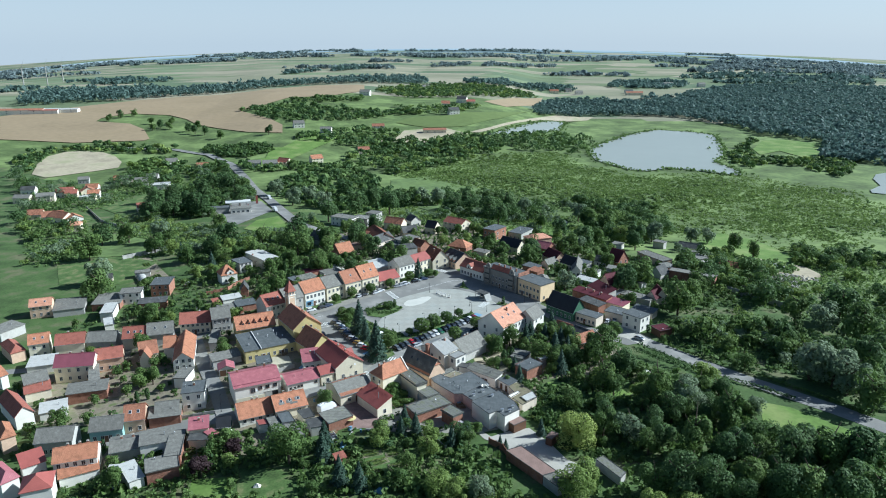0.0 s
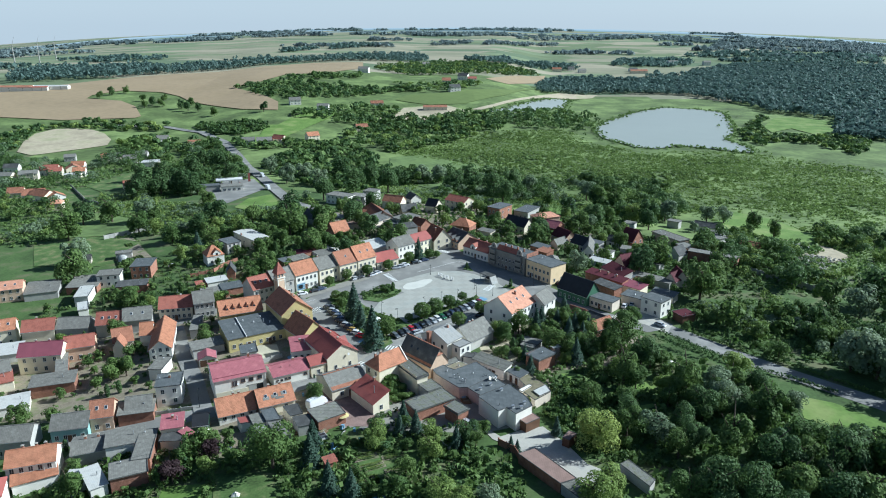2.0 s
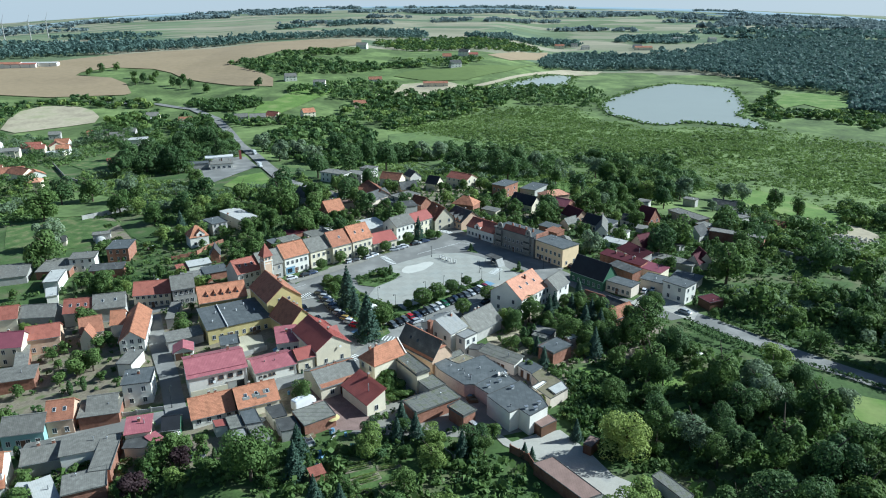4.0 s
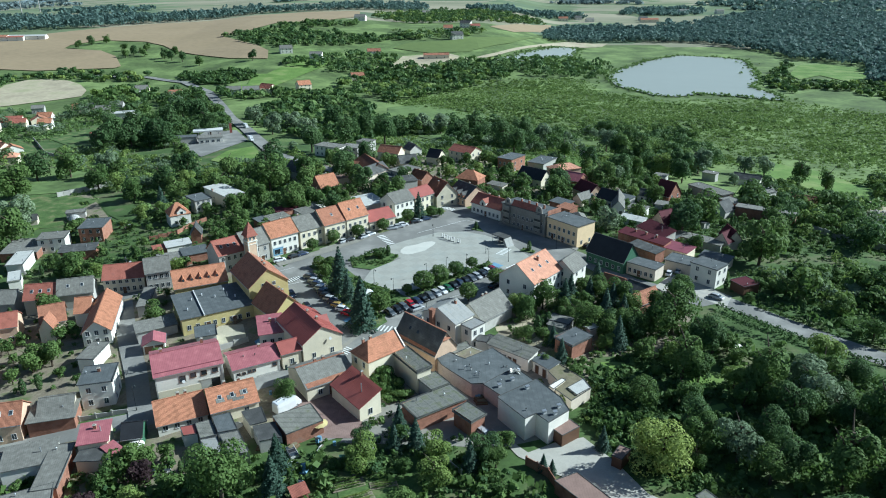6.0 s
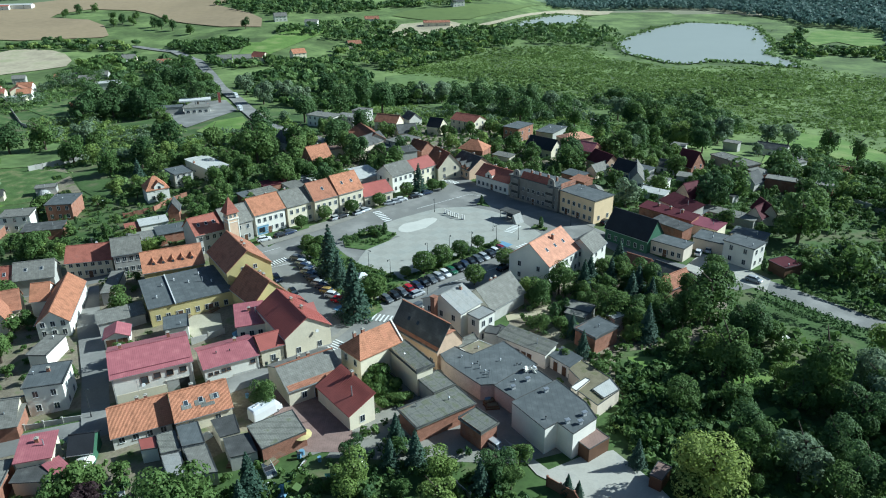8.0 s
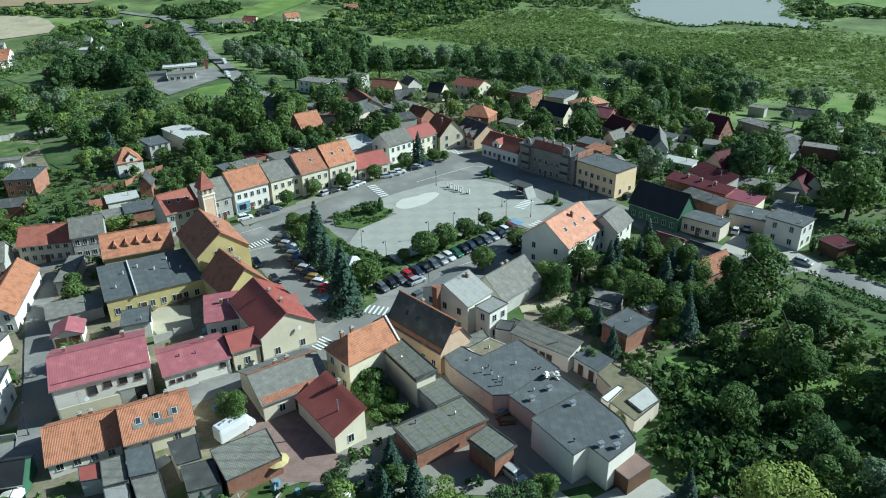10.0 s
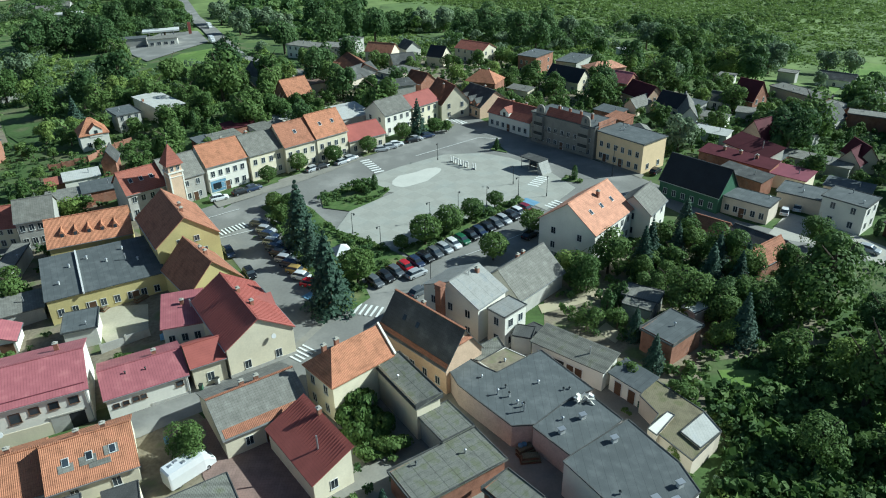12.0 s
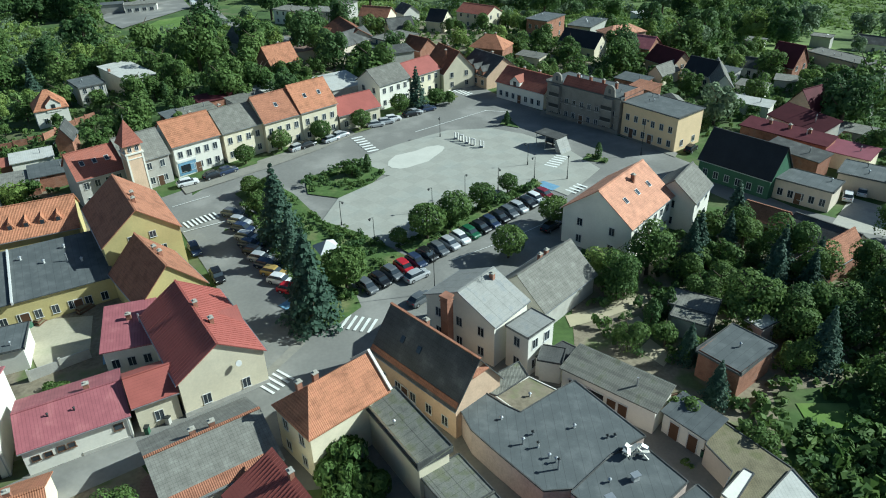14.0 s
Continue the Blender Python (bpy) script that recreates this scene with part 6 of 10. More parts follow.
# ---- trees and woods ----
def leaf_cloud(rng, n, radius, low, high, leaf, lobes=9, shape="round", loose=None):
    """Quads spread over the skins of several lobes: an uneven, gappy crown. Returns an (n, 4, 3) array."""
    if shape == "round":
        t = rng.uniform(0, 2 * np.pi, lobes)
        rr = radius * 0.66 * np.sqrt(rng.uniform(0.1, 1, lobes))
        cz = rng.uniform(low + 0.16 * (high - low), high - 0.26 * (high - low), lobes)
        cen = np.stack([rr * np.cos(t), rr * np.sin(t), cz], -1)
        size = radius * rng.uniform(0.24, 0.56, lobes)
        cen[0], size[0] = (0, 0, (low + high) / 2), radius * 0.58
        k = rng.integers(0, lobes, n)
        d = rng.normal(size=(n, 3))
        d /= np.linalg.norm(d, axis=1, keepdims=True)
        d[:, 2] = np.where(d[:, 2] < -0.6, -d[:, 2], d[:, 2])
        stretch = np.array([1, 1, (high - low) / (2.1 * radius)])
        p = cen[k] + d * size[k][:, None] * rng.uniform(0.86, 1.05, (n, 1)) * stretch
        p[:, 2] = np.clip(p[:, 2], low, high * 1.02)
    elif shape == "globe":
        d = rng.normal(size=(n, 3))
        d /= np.linalg.norm(d, axis=1, keepdims=True)
        bump = 1 + 0.1 * np.sin(d[:, :1] * 7 + lobes) * np.sin(d[:, 1:2] * 6) + 0.07 * np.sin(d[:, 2:] * 9 + lobes)
        p = d * bump * rng.uniform(0.84, 1.04, (n, 1)) * np.array([radius, radius, (high - low) / 2]) + np.array([0, 0, (low + high) / 2])
    elif shape == "cone":
        u = rng.uniform(0, 1, n) ** 0.75
        layer = np.round(u * 14) / 14
        t = rng.uniform(0, 2 * np.pi, n)
        arm = 1 + 0.22 * np.sin(t * 5 + layer * 20)
        rr = radius * (layer * 0.96 + 0.04) * arm * rng.uniform(0.45, 1.0, n)
        z = high - (high - low) * layer - 0.22 * rr + rng.normal(0, 0.12, n)
        p = np.stack([rr * np.cos(t), rr * np.sin(t), z], -1)
        d = np.stack([np.cos(t), np.sin(t), np.full(n, 0.9)], -1)
    else:
        u = rng.uniform(0, 1, n)
        t = rng.uniform(0, 2 * np.pi, n)
        prof = np.sin(np.pi * np.clip(u * 0.86 + 0.1, 0, 1)) ** 0.7
        rr = radius * prof * rng.uniform(0.75, 1.05, n)
        p = np.stack([rr * np.cos(t), rr * np.sin(t), low + (high - low) * u], -1)
        d = np.stack([np.cos(t), np.sin(t), rng.uniform(-0.2, 0.8, n)], -1)
    nor = d + (loose or (0.3 if shape == "round" else 0.45)) * rng.normal(size=(n, 3))
    nor /= np.linalg.norm(nor, axis=1, keepdims=True)
    ref = rng.normal(size=(n, 3))
    a = np.cross(nor, ref)
    a /= np.linalg.norm(a, axis=1, keepdims=True)
    b = np.cross(nor, a)
    s = leaf * rng.uniform(0.55, 1.35, (n, 1))
    a, b = a * s, b * s * rng.uniform(0.55, 0.95, (n, 1))
    return np.stack([p - a, p - b, p + a * 0.9, p + b], 1)


def quads_mesh(name, quads, material):
    q = np.asarray(quads, dtype=np.float32).reshape(-1, 3)
    n = len(q) // 4
    me = bpy.data.meshes.new(name)
    me.vertices.add(4 * n)
    me.vertices.foreach_set("co", q.ravel())
    me.loops.add(4 * n)
    me.loops.foreach_set("vertex_index", np.arange(4 * n, dtype=np.int32))
    me.polygons.add(n)
    me.polygons.foreach_set("loop_start", np.arange(0, 4 * n, 4, dtype=np.int32))
    me.materials.append(material)
    me.update(calc_edges=True)
    return me


def trunk_mesh(height, r, spread, seed, limbs=5):
    rnd = random.Random(seed)
    bm = bmesh.new()
    cyl(bm, r, r * 0.5, -0.4, height * 0.75, 8)
    for i in range(limbs):
        a = i * 2.4 + rnd.random()
        z = height * (0.35 + 0.08 * i)
        tip = Vector((math.cos(a) * spread * 0.6, math.sin(a) * spread * 0.6, z + height * 0.25))
        root = Vector((0, 0, z))
        d = tip - root
        m = Matrix.Translation((root + tip) / 2) @ d.to_track_quat("Z", "Y").to_matrix().to_4x4()
        bmesh.ops.create_cone(bm, cap_ends=False, segments=6, radius1=r * 0.45, radius2=r * 0.12, depth=d.length, matrix=m)
    return bm


TREES = {}


def tree_kind(key, radius, height, low, material, n, leaf, shape="round", variants=4):
    """Templates of one kind: an Empty with trunk and crown, kept off and copied from."""
    out = []
    for v in range(variants):
        rng = np.random.default_rng(hash_of(key) + v)
        crown = quads_mesh("crown", leaf_cloud(rng, n, radius, low, height, leaf, 11 + 2 * v, shape), material)
        bm = trunk_mesh(height, 0.028 * height + 0.06, radius, v, 5 if shape == "round" else 0)
        tr = bpy.data.meshes.new("trunk")
        bm.to_mesh(tr)
        bm.free()
        tr.materials.append(BARK)
        out.append((tr, crown))
    TREES[key] = out


def hash_of(text):
    return sum(ord(c) * (i + 3) for i, c in enumerate(text))


tree_kind("broad", 4.2, 9.5, 0.4, LEAF, 2400, 0.33)
tree_kind("dark", 4.4, 11.0, 0.4, LEAF_DARK, 2400, 0.34)
tree_kind("light", 3.6, 7.5, 0.6, LEAF_LIGHT, 2000, 0.29)
tree_kind("silver", 3.8, 8.5, 0.4, LEAF_SILVER, 2200, 0.3)
tree_kind("small", 2.2, 4.6, 0.5, LEAF, 900, 0.25)
tree_kind("ball", 2.25, 4.7, 1.1, LEAF, 2600, 0.17, "globe")
tree_kind("spruce", 4.0, 13.0, 0.8, LEAF_SPRUCE, 3600, 0.3, "cone")
tree_kind("thuja", 0.8, 4.2, 0.15, LEAF_DARK, 700, 0.17, "column")
tree_kind("purple", 2.6, 5.2, 1.0, LEAF_PURPLE, 1300, 0.26)
tree_kind("birch", 3.2, 11.0, 0.4, LEAF, 3000, 0.24)
tree_kind("weeping", 4.4, 8.6, 0.1, LEAF_WILLOW, 7000, 0.19)
tree_kind("broad_near", 4.2, 9.5, 1.0, LEAF, 4800, 0.22)
tree_kind("dark_near", 4.4, 11.0, 1.0, LEAF_DARK, 4800, 0.23)
tree_kind("light_near", 3.6, 7.5, 0.5, LEAF_LIGHT, 4000, 0.2)
tree_kind("silver_near", 3.8, 8.5, 0.6, LEAF_SILVER, 4200, 0.2)
tree_kind("small_near", 2.2, 4.6, 0.4, LEAF, 2000, 0.16)
TREE_WORDS = {
    "broad": ("tree", "leafy green broadleaf tree in the gardens"), "dark": ("tree", "tall dark green broadleaf tree"),
    "light": ("tree", "light yellow-green leafy tree"), "silver": ("willow_tree", "silvery grey-green willow tree"),
    "small": ("small_tree", "small green garden fruit tree"), "ball": ("round_tree", "clipped round dark green street tree"),
    "spruce": ("spruce_tree", "tall blue-green spruce tree"), "thuja": ("thuja", "slim dark green columnar thuja"),
    "purple": ("plum_tree", "dark purple-leaved garden tree"), "birch": ("birch_tree", "tall slender light-leaved tree"),
    "weeping": ("willow_tree", "broad yellow-green weeping willow"),
}
TREE_COUNT = [0]


def tree(key, x, y, scale=1.0, tall=1.0, z=None):
    TREE_COUNT[0] += 1
    k = TREE_COUNT[0]
    fine = key + "_near" if math.hypot(x - 18, y + 50) < 84 and key + "_near" in TREES else key
    tr, crown = TREES[fine][k % len(TREES[fine])]
    name, label = TREE_WORDS[key]
    top = new(name)
    top.matrix_basis = pose(x, y, ground_z(x, y) if z is None else z, 0, 0, (k * 137.5) % 360) @ Matrix.Diagonal((scale, scale, scale * tall, 1))
    tagged(top, label, "tree", group={"ball": "round street trees", "spruce": "spruces"}.get(key, "garden trees"))
    part("trunk", tr, None, top)
    part("crown", crown, None, top)
    return top


def near_house(x, y, pad):
    for hx, hy, rot, w, d in HOUSES:
        dx, dy = x - hx, y - hy
        if abs(dx) > 30 or abs(dy) > 30:
            continue
        c, s = math.cos(radians(rot)), math.sin(radians(rot))
        if abs(dx * c + dy * s) < w / 2 + pad and abs(-dx * s + dy * c) < d / 2 + pad:
            return True
    return False


def near_road(x, y, pad):
    for (x0, y0), (x1, y1), w in ROADS:
        dx, dy = x1 - x0, y1 - y0
        t = max(0.0, min(1.0, ((x - x0) * dx + (y - y0) * dy) / (dx * dx + dy * dy)))
        if math.hypot(x - x0 - t * dx, y - y0 - t * dy) < w / 2 + pad:
            return True
    return False


def scatter(poly, spacing, seed, pad=2.0, loose=False):
    """Jittered points inside poly, clear of houses, roads and open sheets; loose: wholly at random."""
    rnd = random.Random(seed)
    xs, ys = [p[0] for p in poly], [p[1] for p in poly]
    out = []
    if loose:
        for _ in range(int((max(xs) - min(xs)) * (max(ys) - min(ys)) / spacing ** 2)):
            px, py = rnd.uniform(min(xs), max(xs)), rnd.uniform(min(ys), max(ys))
            if inside(poly, px, py) and not near_house(px, py, pad) and not near_road(px, py, pad) and not any(inside(q, px, py) for q in NOTREES):
                out.append((px, py))
        return out
    y = min(ys)
    while y < max(ys):
        x = min(xs)
        while x < max(xs):
            px, py = x + rnd.uniform(-0.48, 0.48) * spacing, y + rnd.uniform(-0.48, 0.48) * spacing
            x += spacing
            if inside(poly, px, py) and not near_house(px, py, pad) and not near_road(px, py, pad) and not any(inside(q, px, py) for q in NOTREES):
                out.append((px, py))
        y += spacing
    return out


def thicket(name, pts, seed, n, radius, height, leaf, material, label, low=0.15, lobes=6, category="trees", loose=None):
    """Many far or small plants that nobody could count, as one object."""
    rng = np.random.default_rng(seed)
    kinds = [leaf_cloud(rng, n, radius, height * low, height, leaf, lobes, "round", loose) for _ in range(7)]
    quads = []
    for i, (x, y) in enumerate(pts):
        a = rng.uniform(0, 6.28)
        s = 0.55 + 0.95 * rng.beta(1.6, 2.6)
        c, sn = math.cos(a) * s, math.sin(a) * s
        q = kinds[i % 7] @ np.array([[c, sn, 0], [-sn, c, 0], [0, 0, s * rng.uniform(0.85, 1.2)]])
        quads.append(q + np.array([x, y, ground_z(x, y)]))
    if quads:
        ob = new(name, quads_mesh(name, np.concatenate(quads), material))
        tagged(ob, label, category, kind="stuff")


def grove(name, poly, spacing, seed, open_share=0.0):
    """Clumps of trees that close up in the middle of a drift and thin out to open grass at its rim."""
    drift = lambda p: noise.noise(Vector((p[0] * 0.019, p[1] * 0.019, 7 + seed))) + 0.35 * noise.noise(Vector((p[0] * 0.07, p[1] * 0.07, 3)))
    pts = [p for p in scatter(poly, spacing * 0.66, seed, loose=True) if drift(p) > open_share]
    rnd = random.Random(seed)
    light = [p for p in pts if rnd.random() < 0.25 + (0.3 if drift(p) < open_share + 0.15 else 0)]
    kept = set(light)
    dark = [p for p in pts if p not in kept]
    thicket("tree_belt", dark[::2], seed, 420, spacing * 0.56, spacing * 0.95, 0.48, LEAF, "green broadleaf trees of the valley edge")
    thicket("tree_belt", dark[1::2], seed + 50, 420, spacing * 0.58, spacing * 1.05, 0.48, LEAF_DARK, "dark green broadleaf trees of the valley edge")
    thicket("willow_belt", light, seed + 90, 300, spacing * 0.45, spacing * 0.7, 0.44, LEAF_SILVER if seed % 2 else LEAF_LIGHT, "pale green willows and bushes")
    undergrowth(poly, seed)


def undergrowth(poly, seed, step=4.2):
    pts = scatter(poly, step, seed + 7, 1.2)
    thicket("undergrowth", pts[::2], seed + 7, 18, step * 0.55, 1.5, 0.62, LEAF_MARSH, "pale green bushes and tall grass", 0.0, 4, "shrubs")
    thicket("undergrowth", pts[1::2], seed + 8, 18, step * 0.6, 2.4, 0.62, LEAF, "green bushes under the trees", 0.0, 4, "shrubs")


def pale_scrub(poly, step, seed):
    """Sunny scrub: tall pale grass, light bushes and a few darker ones, with open gaps."""
    drift = lambda p: noise.noise(Vector((p[0] * 0.05, p[1] * 0.05, seed)))
    pts = scatter(poly, step, seed, 0.6, True)
    near = step < 3
    leaf = 0.22 if near else 0.42
    thicket("scrub", [p for p in pts if drift(p) > -0.1][::2], seed, 90 if near else 70, step * 0.62, step * 0.75, leaf, LEAF_LIGHT, "pale yellow-green scrub in the sun", 0.0, 5, "shrubs")
    thicket("scrub", [p for p in pts if drift(p) > 0.1][1::2], seed + 1, 90 if near else 80, step * 0.7, step * 1.0, leaf, LEAF_SILVER, "grey-green willow scrub", 0.0, 5, "shrubs")
    thicket("tall_grass", scatter(poly, step * 0.6, seed + 2, 0.4, True), seed + 2, 14, step * 0.5, step * 0.22, leaf * 1.2, LEAF_MARSH, "tall pale grass", 0.0, 3, "grass")


def copse(name, poly, spacing, seed):
    pts = scatter(poly, spacing * 0.75, seed)
    thicket("far_wood", pts[2::4], seed + 60, 64, spacing * 0.46, spacing * 0.5, 1.45, LEAF_LIGHT if seed % 2 else LEAF_MARSH, "light green distant wood", lobes=5, loose=0.16)
    pts = [p for i, p in enumerate(pts) if i % 4 != 2]
    thicket("far_wood", pts[::2], seed, 48, spacing * 0.5, spacing * 0.6, 1.45, LEAF_DARK, "dark green distant wood", lobes=5, loose=0.16)
    thicket("far_wood", pts[1::2], seed + 30, 48, spacing * 0.5, spacing * 0.55, 1.45, LEAF, "green distant wood", lobes=5, loose=0.16)


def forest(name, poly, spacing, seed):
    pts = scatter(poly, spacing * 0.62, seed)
    thicket("forest", pts, seed, 28, spacing * 0.56, spacing * 0.85, 2.0, LEAF_WOOD_HAZED, "dark wide forest on the plain", lobes=4, loose=0.3)


def rim_distance(poly, x, y):
    """How far a point lies from the outline of poly."""
    best = 1e9
    for (x0, y0), (x1, y1) in zip(poly, poly[1:] + poly[:1]):
        dx, dy = x1 - x0, y1 - y0
        t = max(0.0, min(1.0, ((x - x0) * dx + (y - y0) * dy) / (dx * dx + dy * dy)))
        best = min(best, math.hypot(x - x0 - t * dx, y - y0 - t * dy))
    return best


def marsh(name, poly, spacing, seed):
    """Low growth in drifts: dense bushes, thin reeds and open wet grass, with no row or grid to it, thinning out to the rim."""
    rnd = random.Random(seed)
    fade = lambda pts: [p for p in pts if rnd.random() < rim_distance(poly, *p) / 32 + 0.06]
    pts = fade(scatter(poly, spacing * 0.8, seed, 1.0, True))
    drift = lambda p: noise.noise(Vector((p[0] * 0.008, p[1] * 0.02, 3))) + 0.5 * noise.noise(Vector((p[0] * 0.04, p[1] * 0.06, 9)))
    bush = [p for p in pts if drift(p) > 0.26 or rnd.random() < 0.05]
    sedge = [p for p in fade(scatter(poly, spacing * 0.6, seed + 1, 1.0, True)) if drift(p) < 0.3]
    thicket("sedge", sedge, seed + 8, 5, spacing * 0.5, spacing * 0.1, 0.7, LEAF_REED, "pale sedge tufts in the wet meadow", 0.0, 3, "reeds")
    low = [p for p in pts if -0.05 < drift(p) <= 0.26 or rnd.random() < 0.08]
    thicket("marsh_shrubs", bush[::4], seed, 30, spacing * 0.5, spacing * 0.5, 0.58, LEAF_MARSH, "green willow bushes in the marsh", 0.02, 4, "shrubs")
    thicket("marsh_shrubs", [p for i, p in enumerate(bush) if i % 4], seed + 3, 28, spacing * 0.5, spacing * 0.34, 0.58, LEAF_REED, "yellow-green marsh bushes", 0.02, 4, "shrubs")
    thicket("reeds", low, seed + 5, 12, spacing * 0.62, spacing * 0.16, 0.62, LEAF_REED, "low yellow-green reeds and sedge", 0.0, 4, "reeds")


GLADE = [(19, -66), (22, -54), (31, -54), (31.5, -62), (36, -67), (40, -77), (34, -82), (21, -78)]


def wood(name, poly, spacing, seed):
    rnd = random.Random(seed)
    undergrowth(poly, seed, 2.6)
    for x, y in scatter(poly, spacing * 1.12, seed, 1.5):
        if noise.noise(Vector((x * 0.045, y * 0.045, 2))) < -0.2:
            continue
        r = rnd.random()
        key = "dark" if r < 0.36 else "broad" if r < 0.72 else "small" if r < 0.8 else "silver" if r < 0.9 else "light"
        size, tall = rnd.uniform(0.6, 1.08), rnd.uniform(0.85, 1.15)
        if not inside(GLADE, x, y):
            tree(key, x, y, size, tall)



# ---- cars ----
PAINT = {}
for key, rgb in {"red": (0.45, 0.02, 0.03), "maroon": (0.2, 0.02, 0.04), "navy": (0.03, 0.045, 0.09), "black": (0.015, 0.016, 0.018), "grey": (0.12, 0.13, 0.14), "silver": (0.42, 0.43, 0.44), "white": (0.75, 0.75, 0.74), "green": (0.03, 0.12, 0.06), "gold": (0.4, 0.28, 0.09)}.items():
    PAINT[key] = mat(key + " car paint", rgb, 0.25, 0.05, 0.5, 3, 0.0, metal=0.2, spec=0.6)
TYRE = mat("tyre rubber", (0.02, 0.02, 0.02), 0.9, 0.1, 1, 5, 0.1)
LIGHTGLASS = mat("lamp glass", (0.6, 0.6, 0.58), 0.15, 0.05, 1, 3, 0.0)
REDGLASS = mat("tail lamp glass", (0.35, 0.02, 0.02), 0.2, 0.05, 1, 3, 0.0)
CARS = {}


def loft(sections):
    """A closed skin through rings of (x, half_width, z_low, z_high), with rounded upper corners."""
    bm = bmesh.new()
    rings = []
    for x, hw, z0, z1 in sections:
        ring = [(x, -hw, z0), (x, -hw, z0 + 0.65 * (z1 - z0)), (x, -hw * 0.86, z1), (x, hw * 0.86, z1), (x, hw, z0 + 0.65 * (z1 - z0)), (x, hw, z0)]
        rings.append([bm.verts.new(p) for p in ring])
    for r0, r1 in zip(rings, rings[1:]):
        for i in range(6):
            bm.faces.new((r0[i], r0[(i + 1) % 6], r1[(i + 1) % 6], r1[i]))
    bm.faces.new(rings[0][::-1])
    bm.faces.new(rings[-1])
    bmesh.ops.recalc_face_normals(bm, faces=bm.faces[:])
    return bm


def car_meshes(color):
    if color not in CARS:
        out = {}
        parts = (
            ("body", loft([(-2.12, 0.72, 0.32, 0.72), (-1.95, 0.84, 0.25, 0.9), (-0.9, 0.87, 0.22, 0.96), (0.9, 0.87, 0.22, 0.94), (1.9, 0.83, 0.25, 0.78), (2.12, 0.68, 0.32, 0.6)]), PAINT[color]),
            ("window_band", loft([(-1.85, 0.72, 0.9, 0.93), (-1.3, 0.74, 0.9, 1.4), (0.35, 0.74, 0.9, 1.42), (1.15, 0.72, 0.9, 0.95)]), GLASS),
            ("roof", loft([(-1.38, 0.6, 1.385, 1.42), (-0.6, 0.66, 1.4, 1.475), (0.4, 0.64, 1.4, 1.46), (0.62, 0.58, 1.3, 1.34)]), PAINT[color]),
        )
        for name, bm, m in parts:
            me = bpy.data.meshes.new(name)
            bm.to_mesh(me)
            bm.free()
            me.materials.append(m)
            out[name] = me
        CARS[color] = out
    if "wheel" not in CARS:
        for name, r, w, m in (("tyre", 0.32, 0.2, TYRE), ("rim", 0.19, 0.22, METAL)):
            bm = bmesh.new()
            bmesh.ops.create_cone(bm, cap_ends=True, segments=12, radius1=r, radius2=r, depth=w, matrix=Matrix.Rotation(radians(90), 4, "X"))
            me = bpy.data.meshes.new(name)
            bm.to_mesh(me)
            bm.free()
            me.materials.append(m)
            CARS[name] = me
        for name, m in (("headlight", LIGHTGLASS), ("tail_light", REDGLASS)):
            bm = box(0, 0, 0, 0.14, 0.34, 0.14)
            me = bpy.data.meshes.new(name)
            bm.to_mesh(me)
            bm.free()
            me.materials.append(m)
            CARS[name] = me
        CARS["wheel"] = True
    return CARS[color]


def car(x, y, rot, color, size=1.0):
    top = new("car")
    top.matrix_basis = pose(x, y, ground_z(x, y) + 0.1, 0, 0, rot) @ Matrix.Diagonal((size, size, size, 1))
    tagged(top, f"parked {color} painted car with dark windows", "car", group="parked cars")
    me = car_meshes(color)
    part("body", me["body"], None, top)
    part("window_band", me["window_band"], None, top)
    part("roof", me["roof"], None, top)
    for sx in (-1.3, 1.32):
        for sy in (-0.78, 0.78):
            wh = part("wheel", CARS["tyre"], None, top, m=Matrix.Translation((sx, sy, 0.32)))
            part("rim", CARS["rim"], None, wh)
    for sy in (-0.52, 0.52):
        part("headlight", CARS["headlight"], None, top, m=Matrix.Translation((2.02, sy, 0.62)))
        part("tail_light", CARS["tail_light"], None, top, m=Matrix.Translation((-2.03, sy, 0.74)))
    return top


def van(x, y, rot, color):
    top = new("van")
    top.matrix_basis = pose(x, y, ground_z(x, y) + 0.3, 0, 0, rot)
    tagged(top, "white box van with dark windscreen on the road", "van")
    part("box_body", box(-0.9, 0, 1.7, 4.6, 2.1, 2.4, bevel=0.06), PAINT["white"], top)
    part("cab", loft([(1.5, 0.95, 0.45, 2.0), (2.3, 0.95, 0.45, 1.9), (3.0, 0.9, 0.45, 1.2)]), PAINT["white"], top)
    part("windscreen", loft([(2.0, 0.85, 1.3, 1.92), (2.34, 0.85, 1.25, 1.88), (2.75, 0.82, 1.2, 1.42)]), GLASS, top)
    car_meshes("white")
    for sx in (-2.2, 2.1):
        for sy in (-0.9, 0.9):
            wh = part("wheel", CARS["tyre"], None, top, m=Matrix.Translation((sx, sy, 0.35)))
            part("rim", CARS["rim"], None, wh)


